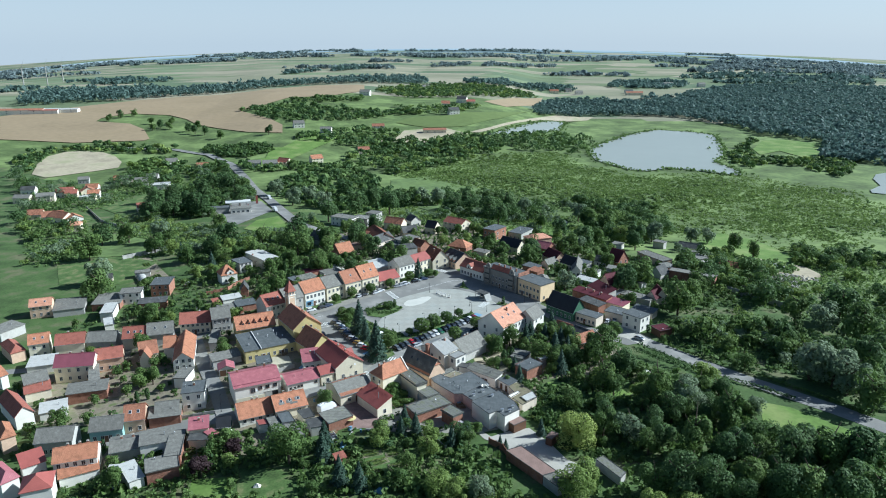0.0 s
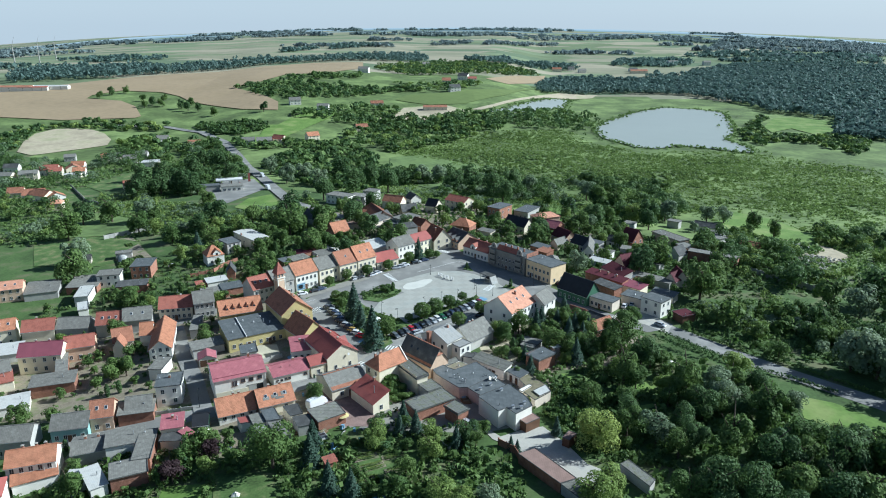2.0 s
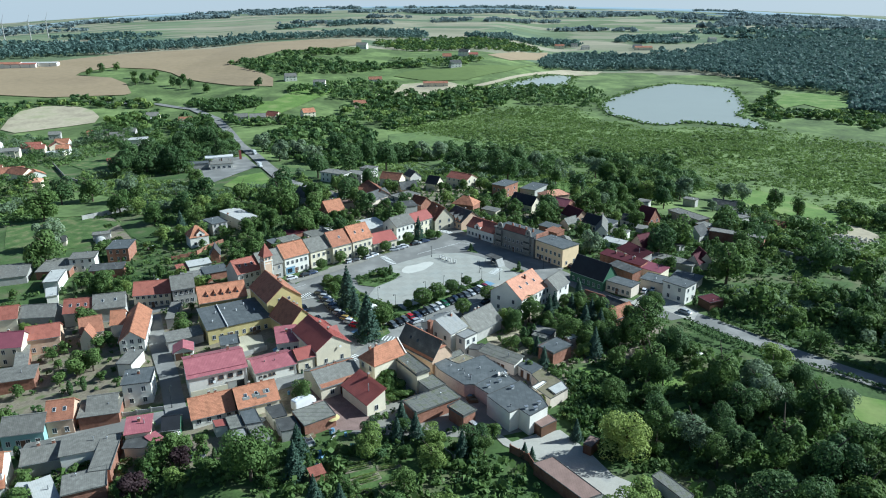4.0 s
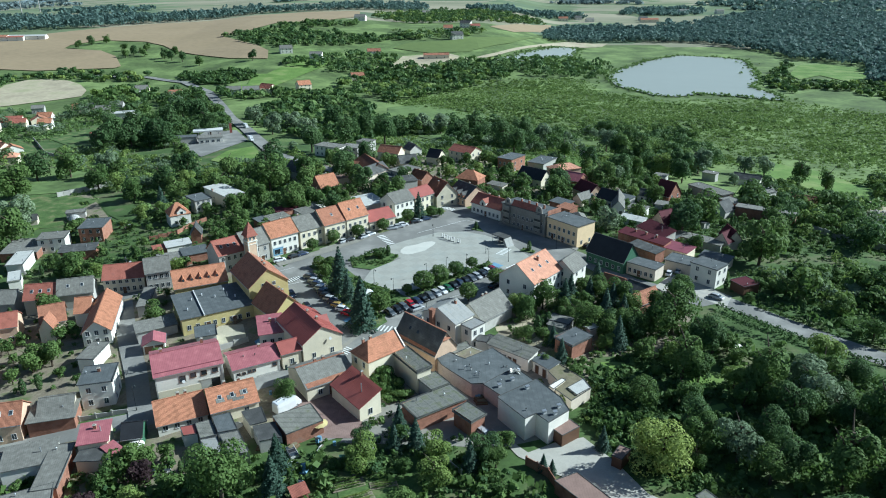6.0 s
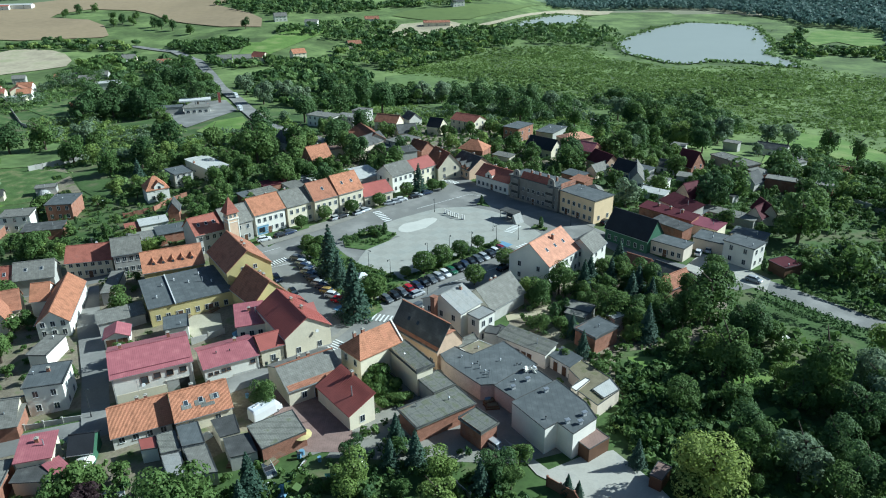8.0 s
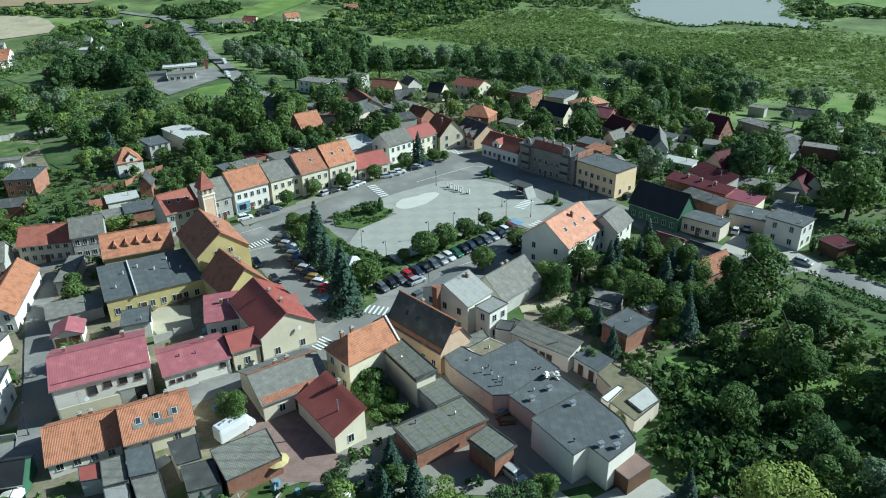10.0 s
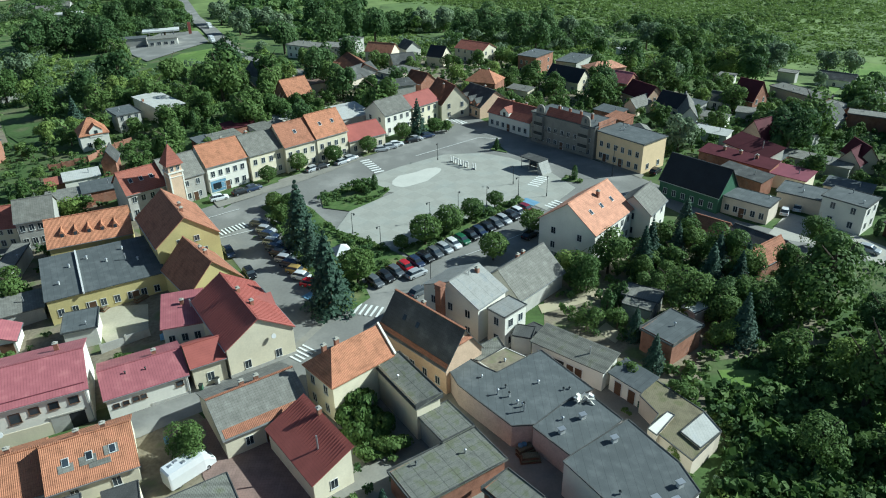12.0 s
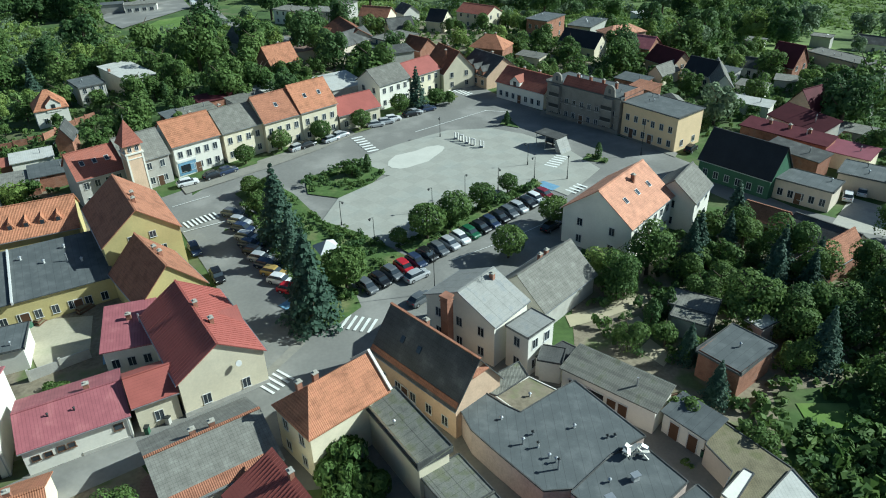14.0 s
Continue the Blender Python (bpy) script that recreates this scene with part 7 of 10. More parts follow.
def camper_van(x, y, rot):
    top = new("camper_van")
    top.matrix_basis = pose(x, y, ground_z(x, y) + 0.05, 0, 0, rot)
    tagged(top, "white camper van with roof hatches beside the house", "camper van")
    part("body", loft([(-3.0, 1.05, 0.35, 2.5), (-2.8, 1.1, 0.3, 2.7), (1.6, 1.1, 0.3, 2.7), (2.3, 1.0, 0.3, 2.2), (3.1, 0.95, 0.35, 1.1)]), PAINT["white"], top)
    part("windscreen", loft([(1.9, 0.9, 1.3, 2.3), (2.45, 0.9, 1.25, 2.02), (2.9, 0.88, 1.1, 1.4)]), GLASS, top)
    for hx, hy in ((-2, 0.3), (-0.6, -0.3), (0.6, 0.35), (-1.2, 0.5)):
        part("roof_hatch", box(hx, hy, 2.74, 0.5, 0.5, 0.12, bevel=0.03), GLASS if hx > 0 else METAL, top)
    car_meshes("white")
    for sx in (-1.9, 1.9):
        for sy in (-0.98, 0.98):
            wh = part("wheel", CARS["tyre"], None, top, m=Matrix.Translation((sx, sy, 0.35)))
            part("rim", CARS["rim"], None, wh)


# ---- street furniture ----
def street_lamp(x, y, h):
    top = new("street_lamp")
    top.matrix_basis = pose(x, y, ground_z(x, y) + 0.1, 0, 0, (x * 37) % 360)
    tagged(top, "dark iron street lamp with a hanging lantern", "street lamp", group="street lamps")
    part("pole", cyl(cyl(bmesh.new(), 0.13, 0.11, 0, 0.7, 8), 0.065, 0.045, 0.7, h, 8), DARKMETAL, top)
    part("arm", box(0.3, 0, h, 0.7, 0.05, 0.06), DARKMETAL, top)
    part("lantern", cyl(cyl(bmesh.new(), 0.1, 0.22, h - 0.42, h - 0.14, 8, 0.6), 0.24, 0.05, h - 0.14, h - 0.02, 8, 0.6), DARKMETAL, top)


def crossing(a, b, n, wide):
    """Zebra stripes laid side by side from a to b, each as long as the crossing is wide."""
    d = Vector((b[0] - a[0], b[1] - a[1]))
    u = d.normalized()
    rot = math.atan2(u.y, u.x)
    bm = bmesh.new()
    for i in range(n):
        p = Vector(a) + d * (i / max(n - 1, 1))
        add_box(bm, p.x, p.y, ground_z(p.x, p.y) + 0.15, d.length / n * 0.52, wide, 0.02, rot)
    tagged(part("zebra_crossing", bm, WHITEPAINT), "white painted zebra crossing on asphalt", "road marking", kind="structure")


def road_line(pts, w, material):
    ribbon("road_marking", pts, w, material, 0.16, "painted line on the asphalt", "road marking")


def clock_tower(x, y, rot):
    top = new("fire_tower")
    top.matrix_basis = pose(x, y, ground_z(x, y), 0, 0, rot)
    tagged(top, "slim peach tower with red pyramid roof", "tower")
    part("shaft", box(0, 0, 4.6, 3.0, 3.0, 9.4), PEACH, top)
    part("cornice", add_box(box(0, 0, 9.2, 3.4, 3.4, 0.3), 0, 0, 8.2, 3.2, 3.2, 0.2), WHITE, top)
    for sx in (-1, 1):
        for sy in (-1, 1):
            part("corner_pilaster", box(sx * 1.42, sy * 1.42, 4.5, 0.3, 0.3, 9.0), WHITE, top)
    lantern = part("lantern_room", box(0, 0, 10.1, 2.9, 2.9, 1.6), PEACH, top)
    for k in range(4):
        for s in (-0.65, 0.65):
            mm = Matrix.Rotation(radians(90 * k), 4, "Z") @ Matrix.Translation((s, -1.46, 10.1))
            add_window(top, mm, 0.7, 1.1)
    bm = bmesh.new()
    bmesh.ops.create_cone(bm, cap_ends=True, segments=4, radius1=2.75, radius2=0.05, depth=4.4, matrix=Matrix.Translation((0, 0, 13.1)) @ Matrix.Rotation(radians(45), 4, "Z"))
    roof = part("roof", bm, ROOF_RED2, top)
    part("finial", cyl(bmesh.new(), 0.05, 0.02, 15.2, 16.2, 6), METAL, roof)


def bus_shelter(x, y, rot):
    top = new("shelter")
    top.matrix_basis = pose(x, y, ground_z(x, y) + 0.14, 0, 0, rot)
    tagged(top, "angular grey metal shelter on the square", "shelter")
    bm = bmesh.new()
    vs = [bm.verts.new(p) for p in ((2.6, -1.7, 0), (4.2, -1.7, 0), (2.6, -1.7, 2.9), (2.2, -1.7, 2.9), (2.6, 1.7, 0), (4.2, 1.7, 0), (2.6, 1.7, 2.9), (2.2, 1.7, 2.9))]
    for f in ((0, 1, 2, 3), (7, 6, 5, 4), (1, 5, 6, 2), (0, 3, 7, 4), (3, 2, 6, 7), (0, 4, 5, 1)):
        bm.faces.new([vs[i] for i in f])
    bmesh.ops.recalc_face_normals(bm, faces=bm.faces[:])
    part("wedge_wall", bm, PALEROOF, top)
    part("roof_slab", box(-0.2, 0, 2.98, 6.0, 3.6, 0.22, bevel=0.04), ROOF_SLATE, top)
    part("back_panel", box(-0.4, 1.55, 1.5, 4.6, 0.06, 2.6), GLASS, top)
    for px, py in ((-2.8, -1.5), (-2.8, 1.5), (-0.4, -1.5), (-0.4, 1.5)):
        part("post", cyl(bmesh.new(), 0.08, 0.08, 0, 2.9, 8, px, py), METAL, top)
    part("bench", add_box(add_box(box(-1.2, 1.0, 0.46, 2.4, 0.4, 0.06), -2.1, 1.0, 0.22, 0.08, 0.36, 0.44), -0.3, 1.0, 0.22, 0.08, 0.36, 0.44), DOOR, top)


def letter_block(x, y, rot, i):
    top = new("sign_block")
    top.matrix_basis = pose(x, y, ground_z(x, y) + 0.14, 0, 0, rot)
    tagged(top, "white standing sign block on the square", "sign", group="sign blocks on the square")
    part("foot", box(0, 0, 0.06, 1.1, 0.6, 0.12), CONCRETE, top)
    bm = bmesh.new()
    add_box(bm, -0.4, 0, 0.82, 0.22, 0.3, 1.4)
    add_box(bm, 0.4, 0, 0.82, 0.22, 0.3, 1.4)
    add_box(bm, 0, 0, 1.42 if i % 2 else 0.25, 0.6, 0.3, 0.22)
    part("figure", bm, FRAME, top)


def market_tent(x, y):
    top = new("market_tent")
    top.matrix_basis = pose(x, y, ground_z(x, y) + 0.2, 0, 0, 30)
    tagged(top, "white peaked market tent under the trees", "tent")
    bm = bmesh.new()
    bmesh.ops.create_cone(bm, cap_ends=True, segments=4, radius1=2.6, radius2=0.08, depth=1.3, matrix=Matrix.Translation((0, 0, 2.95)) @ Matrix.Rotation(radians(45), 4, "Z"))
    part("canopy", bm, FRAME, top)
    for sx in (-1.7, 1.7):
        for sy in (-1.7, 1.7):
            part("pole", cyl(bmesh.new(), 0.05, 0.05, 0, 2.4, 6, sx, sy), METAL, top)


def tall_chimney(x, y, h):
    top = new("brick_chimney")
    top.matrix_basis = pose(x, y, ground_z(x, y), 0, 0, -40)
    tagged(top, "tall square red brick chimney", "chimney")
    part("shaft", box(0, 0, h / 2, 1.1, 1.1, h), BRICK, top)
    part("crown", add_box(box(0, 0, h + 0.1, 1.35, 1.35, 0.25), 0, 0, h - 0.5, 1.25, 1.25, 0.15), BRICK, top)


def garden_parasol(x, y, material):
    top = new("parasol")
    top.matrix_basis = pose(x, y, ground_z(x, y))
    tagged(top, "round open garden parasol", "parasol")
    part("pole", cyl(bmesh.new(), 0.04, 0.04, 0, 2.4, 6), METAL, top)
    part("canopy", cyl(bmesh.new(), 1.7, 0.05, 2.1, 2.6, 10), material, top)


def poly_tunnel(x, y, rot):
    bm = bmesh.new()
    n, r, length = 10, 2.2, 12.0
    rings = [[bm.verts.new((sx * length / 2, -r * math.cos(math.pi * k / n), r * math.sin(math.pi * k / n) * 1.05)) for k in range(n + 1)] for sx in (-1, -0.5, 0, 0.5, 1)]
    for a, b in zip(rings, rings[1:]):
        for k in range(n):
            bm.faces.new((a[k], b[k], b[k + 1], a[k + 1]))
    top = new("poly_tunnel")
    top.matrix_basis = pose(x, y, ground_z(x, y), 0, 0, rot)
    tagged(top, "white plastic greenhouse tunnel in a garden", "greenhouse")
    part("cover", bm, ROOF_WHITE, top)
    for sx in (-6, -3, 0, 3, 6):
        hoop = bmesh.new()
        for k in range(n):
            a0, a1 = math.pi * k / n, math.pi * (k + 1) / n
            p, q = Vector((sx, -r * math.cos(a0) * 1.02, r * math.sin(a0) * 1.07)), Vector((sx, -r * math.cos(a1) * 1.02, r * math.sin(a1) * 1.07))
            m = Matrix.Translation((p + q) / 2) @ (q - p).to_track_quat("Z", "Y").to_matrix().to_4x4()
            bmesh.ops.create_cone(hoop, cap_ends=False, segments=5, radius1=0.05, radius2=0.05, depth=(q - p).length, matrix=m)
        part("hoop", hoop, METAL, top)


def rubble_heap(x, y):
    rnd = random.Random(5)
    bm = bmesh.new()
    for i in range(260):
        a, r = rnd.uniform(0, 6.28), rnd.uniform(0, 1) ** 0.6
        px, py = x + math.cos(a) * r * 17, y + math.sin(a) * r * 9
        s = rnd.uniform(0.5, 1.8)
        m = Matrix.Translation((px, py, ground_z(px, py) + rnd.uniform(0.1, 1.6) * (1 - r))) @ Euler((rnd.random() * 3, rnd.random() * 3, rnd.random() * 3)).to_matrix().to_4x4() @ Matrix.Diagonal((s, s * 0.7, s * 0.35, 1))
        bmesh.ops.create_cube(bm, size=1, matrix=m)
    tagged(part("rubble_heap", bm, CONCRETE), "heap of pale rubble and scrap", "rubble", kind="stuff")


def petrol_canopy(x, y, rot):
    top = new("petrol_station")
    top.matrix_basis = pose(x, y, ground_z(x, y), 0, 0, rot)
    tagged(top, "white petrol station with flat canopy and shop", "petrol station")
    part("canopy", box(0, 8, 4.6, 18, 8, 0.8), FRAME, top)
    for sx in (-6, 0, 6):
        part("column", box(sx, 8, 2.2, 0.5, 0.5, 4.4), METAL, top)
        part("fuel_pump", box(sx + 1, 8, 0.9, 0.6, 1.0, 1.8), ROOF_RED, top)
    part("shop", box(1, -9, 1.9, 14, 8, 3.8), WHITE, top)
    part("shop_roof", box(1, -9, 3.95, 14.6, 8.6, 0.3), ROOF_GREY, top)
    for k in range(4):
        add_window(top, Matrix.Translation((-4 + k * 3.2, -13.02, 1.8)), 1.8, 1.5)
    part("side_hall", box(-14, -3, 1.8, 14, 7, 3.6), GREYWALL, top)
    part("side_roof", box(-14, -3, 3.75, 14.5, 7.5, 0.3), BITUMEN, top)
    part("price_pylon", box(14, 18, 3, 1.6, 0.4, 6), ROOF_RED, top)


def wind_turbine(x, y):
    top = new("wind_turbine")
    top.matrix_basis = pose(x, y, ground_z(x, y) - 2, 0, 0, 20)
    tagged(top, "thin white far wind turbine", "wind turbine", group="wind turbines")
    part("mast", cyl(bmesh.new(), 1.4, 0.8, 0, 44, 10), GREYWALL, top)
    part("nacelle", box(0, 0, 44.6, 1.6, 4, 1.6), GREYWALL, top)
    for k in range(3):
        m = Matrix.Translation((0, -2.2, 44.6)) @ Matrix.Rotation(radians(20 + 120 * k), 4, "Y") @ Matrix.Translation((0, 0, 10)) @ Matrix.Diagonal((0.5, 0.12, 10, 1))
        bm = bmesh.new()
        bmesh.ops.create_cone(bm, cap_ends=True, segments=6, radius1=1.0, radius2=0.3, depth=2, matrix=m)
        part("blade", bm, GREYWALL, top)


# ---- fences and hedges ----
def run_of(pts, step):
    out = []
    for (x0, y0), (x1, y1) in zip(pts, pts[1:]):
        d = math.hypot(x1 - x0, y1 - y0)
        n = max(1, round(d / step))
        out += [((x0 + (x1 - x0) * (k + 0.5) / n), (y0 + (y1 - y0) * (k + 0.5) / n), math.atan2(y1 - y0, x1 - x0), d / n) for k in range(n)]
    return out


def fence_of(name, pts, h, panel_mat, post_mat, label):
    top = new(name)
    top.matrix_basis = pose(pts[0][0], pts[0][1], 0)
    tagged(top, label, "fence")
    for x, y, a, d in run_of(pts, 3.0):
        z = ground_z(x, y)
        dx, dy = x - pts[0][0], y - pts[0][1]
        part("panel", box(dx, dy, z + h / 2 - 0.25, d - 0.2, 0.14, h + 0.3, a), panel_mat, top)
        part("post", box(dx - math.cos(a) * d / 2, dy - math.sin(a) * d / 2, z + h / 2 - 0.2, 0.3, 0.3, h + 0.6, a), post_mat, top)


def brick_fence(pts, h):
    fence_of("brick_fence", pts, h, BRICK, BRICK, "red brick garden fence with posts")


def wall_fence(pts, h):
    fence_of("wall", pts, h, GREYWALL, CONCRETE, "grey rendered boundary wall with posts")


def hedge(pts, h):
    rng = np.random.default_rng(int(abs(pts[0][0] * 13 + pts[0][1] * 7)))
    q = []
    for x, y, a, d in run_of(pts, 1.1):
        c = leaf_cloud(rng, 46, 0.62 + h * 0.16, 0.05, h, 0.24, 5)
        q.append(c + np.array([x + rng.normal(0, 0.12), y + rng.normal(0, 0.12), ground_z(x, y)]))
    ob = new("hedge", quads_mesh("hedge", np.concatenate(q), LEAF if h < 1.5 else LEAF_DARK))
    tagged(ob, "dense green leafy hedge", "hedge")



# ---- clutter of back yards ----
def wood_pile(x, y, rot):
    """Stacked boards under a weighted sheet."""
    top = new("timber_pile")
    top.matrix_basis = pose(x, y, ground_z(x, y), 0, 0, rot)
    tagged(top, "stack of pale boards in a back yard", "timber")
    for k in range(4):
        part("board", box(0.1 * (k % 2), 0.15 * k - 0.3, 0.15 + 0.16 * k, 2.6 - 0.2 * k, 0.9, 0.15), OLDBOARDS if k % 2 else DOOR, top)


def covered_heap(x, y, rot, material, label, size=1.5):
    """A tarpaulin draped over a heap."""
    rnd = random.Random(int(abs(x * 9 + y * 5)))
    bm = bmesh.new()
    n = 7
    grid = [[bm.verts.new(((i / (n - 1) - 0.5) * 2 * size, (j / (n - 1) - 0.5) * 1.3 * size, 0.0)) for i in range(n)] for j in range(n)]
    for j in range(n):
        for i in range(n):
            e = min(i, j, n - 1 - i, n - 1 - j) / 3
            grid[j][i].co.z = 0.02 + 0.9 * min(1, e * 1.3) * (0.75 + 0.4 * rnd.random())
            if i and j:
                bm.faces.new((grid[j - 1][i - 1], grid[j - 1][i], grid[j][i], grid[j][i - 1]))
    ob = part("tarpaulin", bm, material)
    ob.matrix_basis = pose(x, y, ground_z(x, y), 0, 0, rot)
    tagged(ob, label, "tarpaulin")


def rowing_boat(x, y, rot):
    """A small open boat laid up on the grass."""
    hull = loft_boat(2.2, 0.75, 0.55)
    top = new("rowing_boat")
    top.matrix_basis = pose(x, y, ground_z(x, y), 0, 0, rot)
    tagged(top, "small pale green rowing boat on grass", "boat")
    part("hull", hull, TEAL, top)
    for u in (-0.7, 0.5):
        part("thwart", box(u, 0, 0.42, 0.3, 1.1, 0.05), OLDBOARDS, top)


def loft_boat(half, wide, deep):
    bm = bmesh.new()
    rows = []
    for k in range(9):
        u = k / 8 * 2 - 1
        w = wide * (1 - abs(u) ** 2.4) + 0.03
        rows.append([bm.verts.new((u * half, s * w, deep if abs(s) > 0.9 else 0.06 + 0.25 * abs(s))) for s in (-1, -0.6, 0, 0.6, 1)])
    for a, b2 in zip(rows, rows[1:]):
        for i in range(4):
            bm.faces.new((a[i], b2[i], b2[i + 1], a[i + 1]))
    ret = bmesh.ops.solidify(bm, geom=bm.faces[:], thickness=0.05)
    return bm


def rain_barrel(x, y):
    ob = part("rain_barrel", cyl(bmesh.new(), 0.3, 0.34, 0, 0.9, 12), BLUEPAINT)
    ob.matrix_basis = pose(x, y, ground_z(x, y))
    tagged(ob, "blue plastic rain barrel in a yard", "barrel")


def bench(x, y, rot):
    top = new("bench")
    top.matrix_basis = pose(x, y, ground_z(x, y) + 0.14, 0, 0, rot)
    tagged(top, "wooden park bench on the paved square", "bench", group="park benches")
    for k in (-1, 0, 1):
        part("seat_slat", box(0, 0.14 * k, 0.45, 1.7, 0.11, 0.04), OLDBOARDS, top)
    part("backrest", box(0, 0.27, 0.7, 1.7, 0.05, 0.3), OLDBOARDS, top)
    for s in (-1, 1):
        part("leg", box(0.7 * s, 0.02, 0.22, 0.06, 0.45, 0.44), DARKMETAL, top)


def waste_bin(x, y, material):
    top = new("waste_bin")
    top.matrix_basis = pose(x, y, ground_z(x, y) + 0.05, 0, 0, (x * 37) % 90)
    tagged(top, "wheeled plastic waste bin by a wall", "waste bin")
    part("body", box(0, 0, 0.5, 0.5, 0.6, 0.95, 0, 0.04), material, top)
    part("lid", box(0, 0, 1.02, 0.56, 0.66, 0.08), DARKMETAL, top)


def vegetable_bed(x, y, rot, rows, length):
    """Dug earth with rows of leafy plants."""
    top = new("vegetable_bed")
    top.matrix_basis = pose(x, y, ground_z(x, y) + 0.02, 0, 0, rot)
    tagged(top, "dug garden bed with rows of leafy vegetables", "garden bed", group="vegetable beds")
    part("soil", box(0, 0, 0.08, length, rows * 0.7, 0.16, bevel=0.05), EARTH, top)
    rng = np.random.default_rng(int(abs(x * 13 + y * 7)))
    for k in range(rows):
        n = int(length * 60)
        q = leaf_cloud(rng, n, 1.0, 0.0, 1.0, 0.12, 12) * np.array([length * 0.5, 0.34, 0.5]) + np.array([0, (k - (rows - 1) / 2) * 0.7, 0.12])
        part("foliage", quads_mesh("foliage", q, LEAF_LIGHT if k % 2 else LEAF), None, top)


def cold_frame(x, y, rot, w, d):
    """A low glazed garden frame."""
    top = new("cold_frame")
    top.matrix_basis = pose(x, y, ground_z(x, y) + 0.02, 0, 0, rot)
    tagged(top, "low white garden frame with glass lids", "cold frame")
    part("frame", add_box(add_box(add_box(box(0, -d / 2, 0.25, w, 0.08, 0.5), 0, d / 2, 0.35, w, 0.08, 0.7), -w / 2, 0, 0.25, 0.08, d, 0.5), w / 2, 0, 0.25, 0.08, d, 0.5), FRAME, top)
    for k in range(3):
        lid = part("lid", box((k - 1) * w / 3, 0, 0.62, w / 3 - 0.06, d, 0.04), METAL, top)
        part("pane", box((k - 1) * w / 3, 0, 0.65, w / 3 - 0.2, d - 0.16, 0.02), GLASS, lid)


def plank_stack(x, y, rot):
    """Loose boards leaning on one another."""
    top = new("board_stack")
    top.matrix_basis = pose(x, y, ground_z(x, y), 0, 0, rot)
    tagged(top, "loose pale boards stacked in the garden", "boards")
    rnd = random.Random(int(abs(x * 11 + y)))
    for k in range(5):
        part("board", box(rnd.uniform(-0.2, 0.2), rnd.uniform(-0.3, 0.3), 0.06 + 0.09 * k, rnd.uniform(1.6, 2.6), 0.22, 0.05, rnd.uniform(-0.3, 0.3)), OLDBOARDS if k % 2 else FRAME, top)


# ---- garden plants between the houses ----
def gardens(poly, spacing, seed, share_trees=0.2):
    pts = scatter(poly, spacing, seed, 0.9)
    rnd = random.Random(seed)
    rnd.shuffle(pts)
    k = int(len(pts) * share_trees)
    for x, y in pts[:k]:
        r = rnd.random()
        size = rnd.uniform(0.55, 1.0)
        if not inside(GLADE, x, y):
            tree("small" if r < 0.62 else "broad" if r < 0.8 else "light" if r < 0.88 else "thuja", x, y, size)
    rest = pts[k:]
    thicket("garden_shrubs", rest[::3], seed, 54, 1.0, 1.5, 0.28, LEAF, "green garden shrubs between the houses", 0.02, category="shrubs")
    thicket("garden_shrubs", rest[1::3], seed + 1, 60, 0.85, 1.2, 0.26, LEAF_MARSH, "light green garden beds and bushes", 0.02, category="shrubs")
    thicket("garden_shrubs", rest[2::3], seed + 2, 54, 1.15, 2.0, 0.3, LEAF_DARK, "dark green garden bushes", 0.02, category="shrubs")


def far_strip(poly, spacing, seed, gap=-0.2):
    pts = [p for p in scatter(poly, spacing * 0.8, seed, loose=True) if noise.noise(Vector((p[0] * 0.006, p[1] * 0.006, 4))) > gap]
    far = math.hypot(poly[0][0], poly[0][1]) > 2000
    # leaf colour carries the haze, more of it past 2 km
    thicket("far_wood", pts, seed, 18, spacing * 0.6, 10.0, spacing * 0.2, LEAF_PINE_HAZED if far else LEAF_WOOD_HAZED, "far tree line on the plain, haze in its colour", lobes=4)



# ---- things on the square, in streets and gardens ----
tree("ball", -46.8, 35.2, 1, 1)
tree("ball", -38.9, 40.6, 1, 1)
tree("ball", -30.7, 47.1, 1, 1)
tree("ball", -52.9, 28.2, 0.9, 1)
tree("ball", -22.2, 57.8, 1, 1)
tree("ball", -13.4, 63.4, 0.9, 1)
tree("ball", -19.6, -6.9, 0.65, 1)
tree("ball", -14.9, -5.3, 1.35, 1)
tree("ball", -10.2, -0.8, 1.3, 1)
tree("ball", -5.3, 5.3, 1.05, 1)
tree("ball", -0.1, 11.6, 0.8, 1)
tree("ball", -26.7, -19.7, 1.45, 1)
tree("ball", -2.1, -11.9, 1.15, 1)
tree("ball", 6.5, -1.1, 1.1, 1)
tree("ball", -44.4, 11.8, 0.9, 1)
tree("ball", -48.4, 13.7, 0.8, 1)
tree("ball", -44.9, 5.4, 0.9, 1)
tree("spruce", -39.1, -5.2, 1.08, 1)
tree("spruce", -30.4, -27.9, 1.12, 1)
tree("spruce", -35.9, -12.5, 0.7, 1)
tree("spruce", -18.1, 60.8, 0.8, 1)
tree("spruce", 35.6, -4.9, 0.7, 1)
tree("spruce", 17.8, -38.0, 0.45, 1)
tree("dark", 41.0, 96.4, 1.1, 1)
tree("dark", 76.7, 44.9, 1.15, 1)
tree("broad", 60.6, 117.4, 0.9, 1)
tree("dark", 100.3, 157.1, 1, 1)
tree("dark", -54.7, 137.7, 1.1, 1)
tree("broad", -78.7, 110.7, 1, 1)
tree("light", -72.4, 121.5, 1.1, 1)
tree("dark", -25.8, 108.6, 0.9, 1)
tree("thuja", -27.1, 22.6, 0.95, 1)
tree("thuja", 3.0, 47.6, 0.8, 1)
tree("thuja", 19.7, 26.1, 0.9, 1)
tree("thuja", -89.6, 71.9, 1.3, 1)
